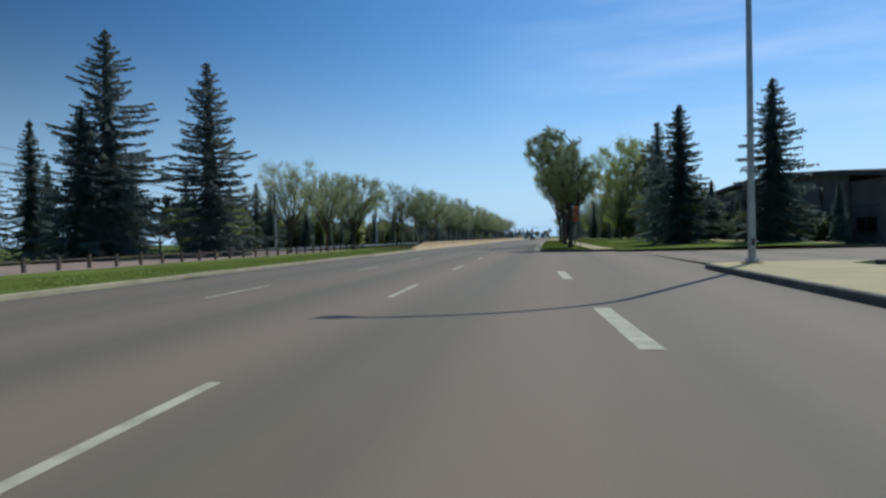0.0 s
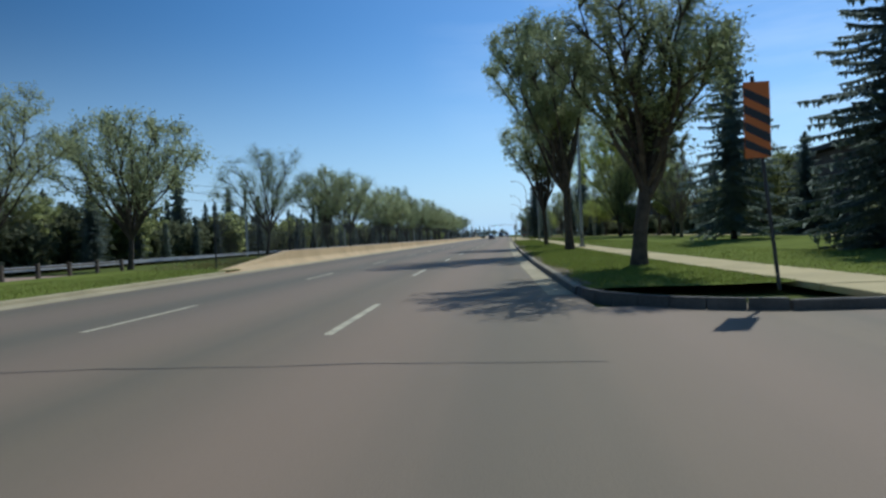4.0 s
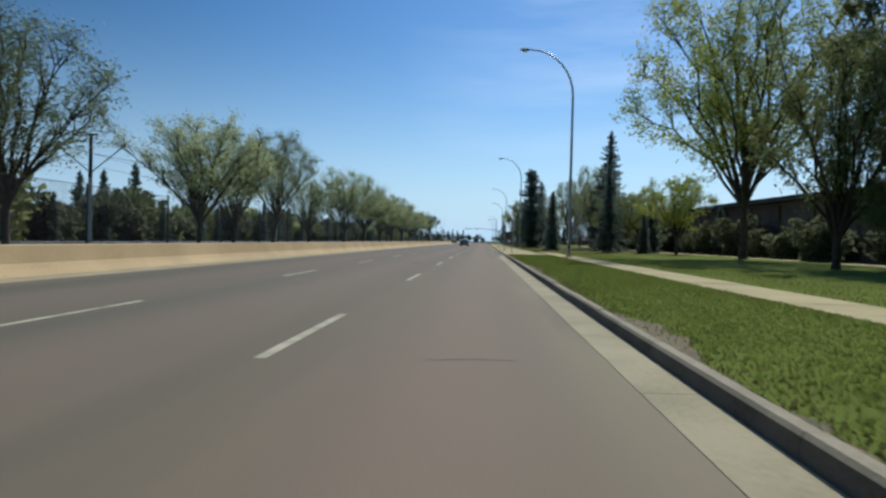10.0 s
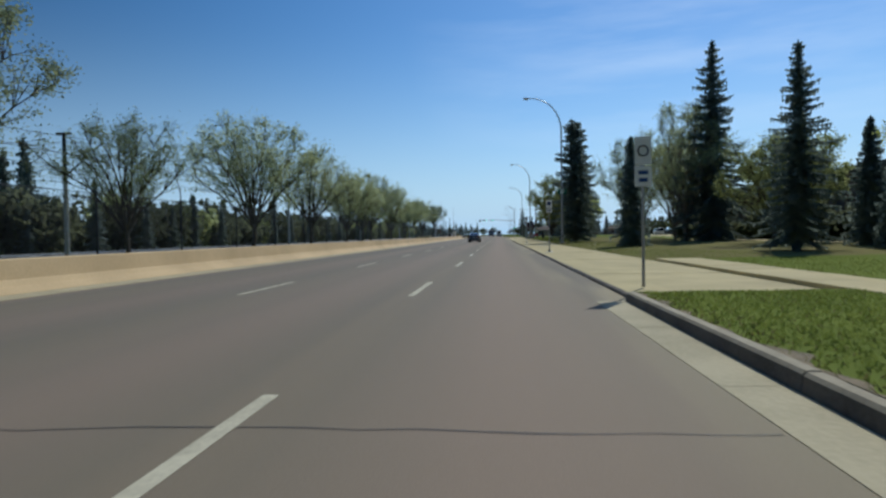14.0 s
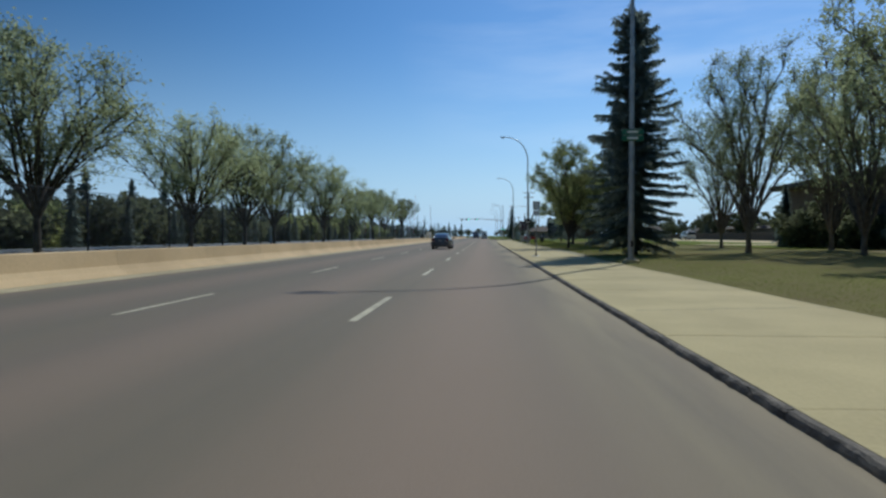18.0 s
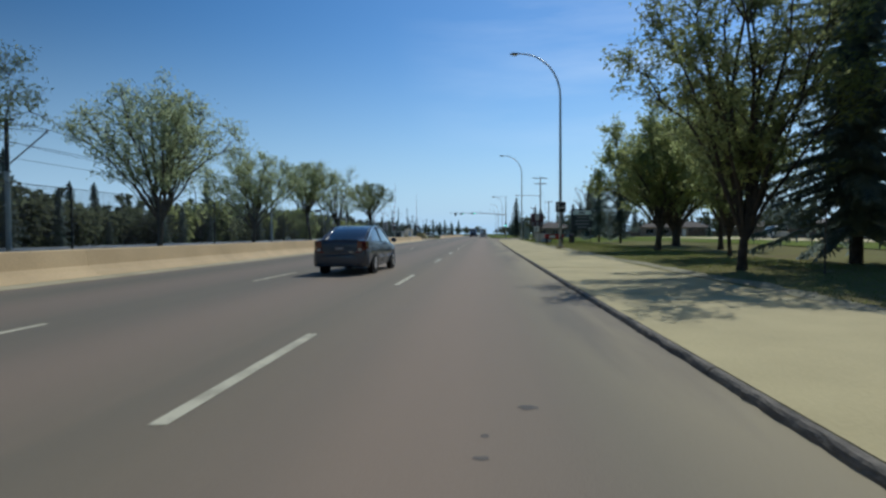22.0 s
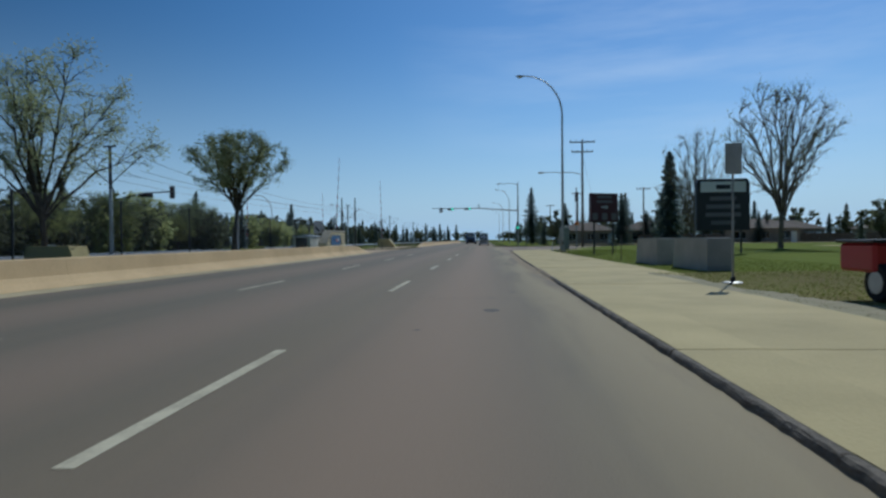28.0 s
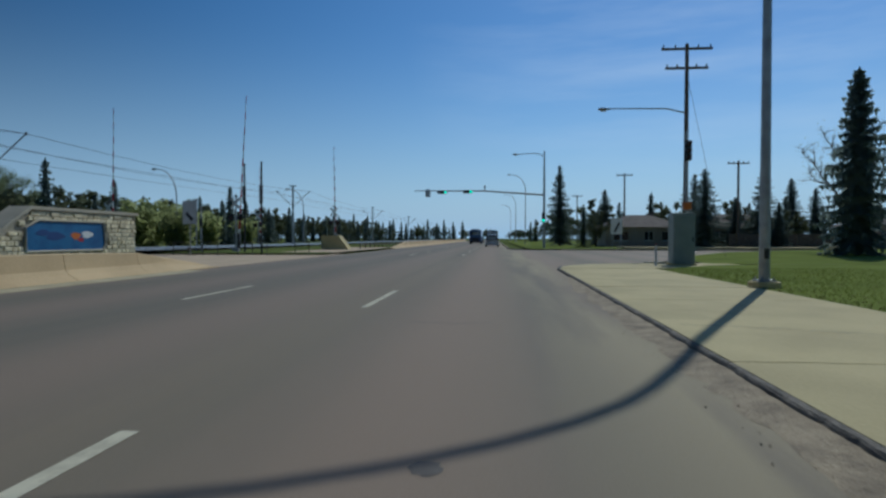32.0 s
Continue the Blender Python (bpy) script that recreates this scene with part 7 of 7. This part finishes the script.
def car(name, label, at, paint, stations, cabin, wheels, turn=0.0, mirror_y=None):
    """Stations: y, half width, sill, top, belt. Cabin: y, half width low, half width high, base z, top z."""
    root = thing(name, label, "car" if name != "bus" else "bus", "vehicles", at, turn)
    body = Geo()
    body.loft([[(x, y, z) for x, z in section(hw, z0, z1, zb)] for y, hw, z0, z1, zb in smooth_rows(stations, 5)], 0, True, True)
    part("body", body, paint, root, smooth=True)
    glass = Geo()
    rows = [[(-wl, y, zb), (-(wl * 0.35 + wh * 0.65), y + (0), zb + (zt - zb) * 0.7), (-wh, y, zt), (-wh * 0.5, y, zt + 0.025), (wh * 0.5, y, zt + 0.025), (wh, y, zt), (wl * 0.35 + wh * 0.65, y, zb + (zt - zb) * 0.7), (wl, y, zb)] for y, wl, wh, zb, zt in smooth_rows(cabin, 5)]
    glass.loft(rows, 0, False, False)
    part("window_glass", glass, CAR_GLASS, root, "dark tinted glass", smooth=True)
    top = [[(x, y, z + 0.006) for x, y, z in r[2:6]] for r in rows if r[2][2] > max(c[4] for c in cabin) - 0.07]
    part("roof", Geo().loft(top + [[(x, y, z - 0.05) for x, y, z in top[-1]]]), paint, root, smooth=True)
    for s in (-1, 1):
        pts = []
        for y, wl, wh, zb, zt in smooth_rows(cabin, 5):
            pts.append((s * (wh + 0.004), y, zt))
        part("pillar", Geo().tube(pts, 0.035, 6), paint, root, "roof rail and pillar", smooth=True)
        for y, wl, wh, zb, zt in [min(cabin, key=lambda c: abs(c[0] + 0.15))] + ([cabin[2]] if name != "sedan" else []):
            part("pillar", Geo().tube([(s * (wl + 0.005), y, zb - 0.03), (s * (wh + 0.008), y, zt)], 0.035, 5), BLACK, root)
        fine = smooth_rows(cabin, 8)
        lo, hi = fine[0][0], [f[0] for f in fine if f[4] > max(c[4] for c in cabin) - 0.07][0]
        rear = []
        for k in range(9):
            u = k / 8
            ya, yb = lo + 0.05 + (hi - lo - 0.1) * u, lo + 0.45 + (hi - lo - 0.1) * u
            pair = []
            for yy in (ya, yb):
                q = min(fine, key=lambda f: abs(f[0] - yy))
                z = q[3] + (q[4] - q[3]) * (u if yy == yb else 1.0)
                pair.append((s * (q[1] + (q[2] - q[1]) * min(1.0, (z - q[3]) / max(0.05, cabin[2][4] - q[3])) + 0.012), yy, z))
            rear.append(pair)
        part("rear_pillar", Geo().loft(rear), paint, root, smooth=True)
        if mirror_y is not None:
            part("mirror", Geo().box(s * (stations[3][1] + 0.12) - 0.1, mirror_y - 0.08, 0.93, s * (stations[3][1] + 0.12) + 0.1, mirror_y + 0.08, 1.08, 0.05), paint, root, "door mirror")
    for y, rad, hw in wheels:
        for s in (-1, 1):
            part("wheel_arch", lathe([(0.05, -0.006), (rad + 0.075, -0.006), (rad + 0.075, 0.012), (0.05, 0.012)], 26, "x"), BLACK, root).location = (s * (hw + 0.004), y, rad)
            wheel(root, s * (hw - 0.06), y, rad, 0.22, s)
    return root


sed = car("sedan", "dark grey four-door sedan with alloy wheels on the road", (-1.93, 230.4, 0.0), PAINT_GREY,
          [(-2.44, 0.7, 0.4, 0.9, 0.74), (-2.4, 0.82, 0.3, 1.0, 0.78), (-2.2, 0.87, 0.24, 1.045, 0.83), (-1.3, 0.895, 0.2, 1.035, 0.87), (0.0, 0.895, 0.19, 0.97, 0.86), (1.2, 0.89, 0.2, 0.94, 0.82), (1.9, 0.86, 0.22, 0.85, 0.74), (2.3, 0.76, 0.28, 0.72, 0.64), (2.44, 0.55, 0.34, 0.6, 0.54)],
          [(-1.92, 0.7, 0.66, 1.02, 1.03), (-1.45, 0.75, 0.62, 1.02, 1.245), (-0.95, 0.775, 0.585, 1.01, 1.395), (-0.15, 0.785, 0.58, 0.98, 1.455), (0.4, 0.785, 0.58, 0.96, 1.435), (0.85, 0.775, 0.59, 0.95, 1.35), (1.35, 0.75, 0.64, 0.93, 1.12), (1.75, 0.73, 0.69, 0.9, 0.91)],
          [(-1.4, 0.325, 0.862), (1.4, 0.325, 0.862)], mirror_y=0.95, turn=-2.5)
sed.scale = (0.955, 1.0, 1.01)
for s in (-1, 1):
    lamp = [[(s * x, y, z) for x, y in ((0.57, -2.462), (0.68, -2.466), (0.775, -2.44), (0.835, -2.36), (0.86, -2.2))] for z in (0.66, 0.74, 0.86, 0.96, 1.0)]
    tl = part("tail_light", Geo().loft([[(x - s * 0.1 * (k == 0), y, z) for x, y, z in row] for k, row in enumerate(lamp)]), TAIL_RED, sed, "dark red tail light wrapping round the corner", smooth=True)
    part("reverse_lens", Geo().loft([[(s * x, -2.476 + 0.1 * max(0, x - 0.68), z) for x in (0.6, 0.65, 0.7)] for z in (0.72, 0.755, 0.79)]), GLASS_LAMP, tl, "clear lens")
    part("door_handle", Geo().box(s * 0.905 - 0.015, -0.62, 0.82, s * 0.905 + 0.015, -0.42, 0.86, 0.01), PAINT_GREY, sed)
    part("door_handle", Geo().box(s * 0.905 - 0.015, 0.32, 0.81, s * 0.905 + 0.015, 0.52, 0.85, 0.01), PAINT_GREY, sed)
    part("door_seam", Geo().box(s * 0.897 - 0.006, -0.25, 0.3, s * 0.897 + 0.006, -0.238, 0.94), BLACK, sed)
    part("door_seam", Geo().box(s * 0.897 - 0.006, 0.78, 0.3, s * 0.897 + 0.006, 0.792, 0.92), BLACK, sed)
    part("side_trim", Geo().box(s * 0.9 - 0.01, -0.9, 0.46, s * 0.9 + 0.012, 1.0, 0.52, 0.008), PAINT_GREY, sed)
for s in (-1, 1):
    part("window_trim", Geo().tube([(s * 0.735, -1.9, 1.04), (s * 0.715, -1.5, 1.2), (s * 0.66, -1.0, 1.37), (s * 0.635, -0.5, 1.44), (s * 0.63, 0.1, 1.455)], 0.016, 6), CHROME, sed, "bright trim over the side windows", smooth=True)
part("bumper", Geo().loft([[(x, y + 0.24 * abs(x / 0.88) ** 4 - 0.06, z) for x in (-0.89, -0.85, -0.74, -0.4, 0.0, 0.4, 0.74, 0.85, 0.89)] for y, z in ((-2.3, 0.24), (-2.4, 0.28), (-2.45, 0.42), (-2.43, 0.58), (-2.36, 0.63))]), PAINT_GREY, sed, "dark rear bumper", smooth=True)
part("boot_lip", Geo().box(-0.6, -2.4, 1.015, 0.6, -2.25, 1.045, 0.014), PAINT_GREY, sed)
part("number_plate", Geo().box(-0.15, -2.472, 0.72, 0.15, -2.44, 0.86, 0.004), SIGN_GREY, sed, "greyish plate with a plain bar")
part("plate_bar", Geo().box(-0.11, -2.478, 0.77, 0.11, -2.472, 0.81), PLATE_BACK, sed)
part("badge", Geo().box(0.3, -2.475, 0.67, 0.45, -2.44, 0.7, 0.004), CHROME, sed)

van_st = [(-2.4, 0.8, 0.36, 1.0, 0.85), (-2.34, 0.93, 0.28, 1.05, 0.9), (-1.2, 0.96, 0.24, 1.05, 0.9), (0.2, 0.96, 0.24, 1.03, 0.9), (1.3, 0.95, 0.24, 1.0, 0.86), (2.1, 0.88, 0.28, 0.9, 0.75), (2.45, 0.7, 0.36, 0.75, 0.64)]
van_cab = [(-2.3, 0.86, 0.8, 1.04, 1.05), (-2.1, 0.86, 0.72, 1.04, 1.72), (-0.8, 0.88, 0.74, 1.04, 1.78), (0.5, 0.88, 0.72, 1.02, 1.74), (0.9, 0.87, 0.7, 1.0, 1.62), (1.9, 0.82, 0.75, 0.95, 0.96)]


def minivan(at, paint, label):
    v = car("minivan", label, at, paint, van_st, van_cab, [(-1.5, 0.34, 0.94), (1.5, 0.34, 0.94)], mirror_y=1.2)
    for s in (-1, 1):
        part("tail_light", Geo().box(s * 0.82 - 0.09, -2.42, 0.85, s * 0.82 + 0.09, -2.25, 1.25, 0.03), TAIL_RED, v, "red tail light")
    part("bumper", Geo().box(-0.9, -2.48, 0.36, 0.9, -2.3, 0.62, 0.06), paint, v)
    part("rear_glass", Geo().box(-0.66, -2.3, 1.12, 0.66, -2.17, 1.6, 0.03), CAR_GLASS, v, "dark rear window")
    part("number_plate", Geo().box(-0.16, -2.44, 0.72, 0.16, -2.41, 0.86), WHITE, v, "pale plate with plain bar")
    return v


minivan((2.1, 392.0, 0.0), PAINT_SILVER, "silver minivan far ahead in the kerb lane")
minivan((-33.0, 262.0, 0.1), PAINT_SILVER, "silver minivan parked beyond the rail line")
minivan((-34.0, 222.0, 0.1), PAINT_WHITE, "white minivan parked beyond the rail line")
minivan((44.0, 300.0, 0.31), PAINT_WHITE, "white minivan parked on the service road")
minivan((-1.6, 470.0, 0.0), PAINT_GREY, "dark minivan far ahead on the road")


def city_bus(x, y, label, paint):
    b = thing("bus", label, "bus", "vehicles", (x, y, 0.0))
    part("body", Geo().box(-1.27, -6, 0.35, 1.27, 6, 3.0, 0.12), paint, b)
    part("roof_unit", Geo().box(-0.9, -5.4, 3.0, 0.9, -2.0, 3.25, 0.06), PAINT_WHITE, b)
    part("rear_window", Geo().box(-0.95, -6.03, 1.9, 0.95, -5.99, 2.7, 0.02), CAR_GLASS, b, "dark rear window")
    part("engine_grille", Geo().box(-0.8, -6.03, 0.7, 0.8, -5.99, 1.4, 0.01), BLACK, b)
    for s in (-1, 1):
        part("tail_light", Geo().box(s * 1.08 - 0.1, -6.03, 0.95, s * 1.08 + 0.1, -5.98, 1.5, 0.02), TAIL_RED, b, "red tail light")
        part("side_window", Geo().box(s * 1.275 - 0.008, -5.2, 1.6, s * 1.275 + 0.008, 5.6, 2.6), CAR_GLASS, b, "dark side windows")
        for yy in (-3.6, 3.6):
            wheel(b, s * 1.14, yy, 0.48, 0.28, s)
    part("bumper", Geo().box(-1.2, -6.1, 0.35, 1.2, -5.9, 0.65, 0.05), BLACK, b)
    part("destination_panel", Geo().box(-0.5, -6.035, 2.75, 0.5, -6.0, 2.92), BLACK, b)
    return b


city_bus(-1.7, 438.0, "blue and white city bus far ahead on the road", BUS_BLUE)
city_bus(2.0, 452.0, "white city bus far ahead in the kerb lane", PAINT_WHITE)
car("pickup", "white pickup truck on the far side of the rail line", (-32.0, 312.0, 0.1), PAINT_WHITE,
         [(-2.7, 0.8, 0.5, 1.05, 0.85), (-2.66, 0.93, 0.45, 1.08, 0.9), (-1.0, 0.96, 0.4, 1.08, 0.9), (0.2, 0.96, 0.4, 1.1, 0.9), (1.4, 0.95, 0.4, 1.1, 0.9), (2.3, 0.92, 0.42, 1.05, 0.85), (2.65, 0.8, 0.5, 0.9, 0.75)],
         [(-0.75, 0.84, 0.8, 1.08, 1.1), (-0.6, 0.84, 0.7, 1.08, 1.78), (0.1, 0.86, 0.72, 1.08, 1.84), (0.7, 0.86, 0.71, 1.08, 1.8), (1.5, 0.82, 0.76, 1.07, 1.1)],
         [(-1.7, 0.38, 0.94), (1.7, 0.38, 0.94)], mirror_y=0.9)


# ---- grass blades ----
def blades(name, label, area, count, height, mats, seed, rel=True):
    r = random.Random(seed)
    g = Geo()
    x0, x1, y0, y1, z0, z1 = area
    for _ in range(count):
        y = r.uniform(y0, y1)
        u = r.random()
        x = x0 + (x1 - x0) * u + (bend(y) if rel else 0)
        z = z0 + (z1 - z0) * u - 0.01
        if rel and x1 < 8 and x0 > 0 and (x - bend(y) - 4.08) < bare_width(y) * r.uniform(0.35, 1.1) and r.random() < 0.62:
            continue
        h, a = height * r.uniform(0.5, 1.4), r.uniform(0, 6.283)
        w, lx, ly = 0.011 + 0.006 * r.random(), r.gauss(0, h * 0.45), r.gauss(0, h * 0.45)
        dry = 1 if r.random() < (0.5 * max(0, 1 - u * 7) + (0.35 if y > 206 and y < 286 else 0.08)) else 0
        g.add([(x - w * math.cos(a), y - w * math.sin(a), z), (x + w * math.cos(a), y + w * math.sin(a), z), (x + lx, y + ly, z + h)], [(0, 1, 2)], dry)
    ob = part(name, g, mats, fix=False)
    return tagged(ob, label, "grass", kind="stuff")


blades("grass", "short green grass blades on the verge", (4.1, 7.74, 52.6, 147.0, 0.16, 0.175), 130000, 0.045, [GRASS_BLADE, DRY_BLADE], 1)
blades("grass", "short green grass blades behind the pavement", (9.36, 14.0, 50.5, 160.0, 0.165, 0.2), 40000, 0.05, [GRASS_BLADE, DRY_BLADE], 2)
blades("grass", "short grass blades beside the wide pavement", (7.78, 14.0, 160.5, 286.0, 0.09, 0.15), 110000, 0.03, [GRASS_BLADE, DRY_BLADE], 3)
blades("grass", "short grass blades by the street corner", (8.75, 16.0, 286.0, 326.0, 0.09, 0.14), 30000, 0.05, [GRASS_BLADE, DRY_BLADE], 4)
blades("grass", "short grass blades beside the bend", (-13.5, -9.3, 0.0, 68.0, 0.2, 0.14), 40000, 0.06, [GRASS_BLADE, DRY_BLADE], 5)
blades("grass", "dry weeds behind the barrier", (-16.0, -9.95, 70.0, 322.0, 0.12, 0.1), 30000, 0.35, [DRY_BLADE, GRASS_BLADE], 6)
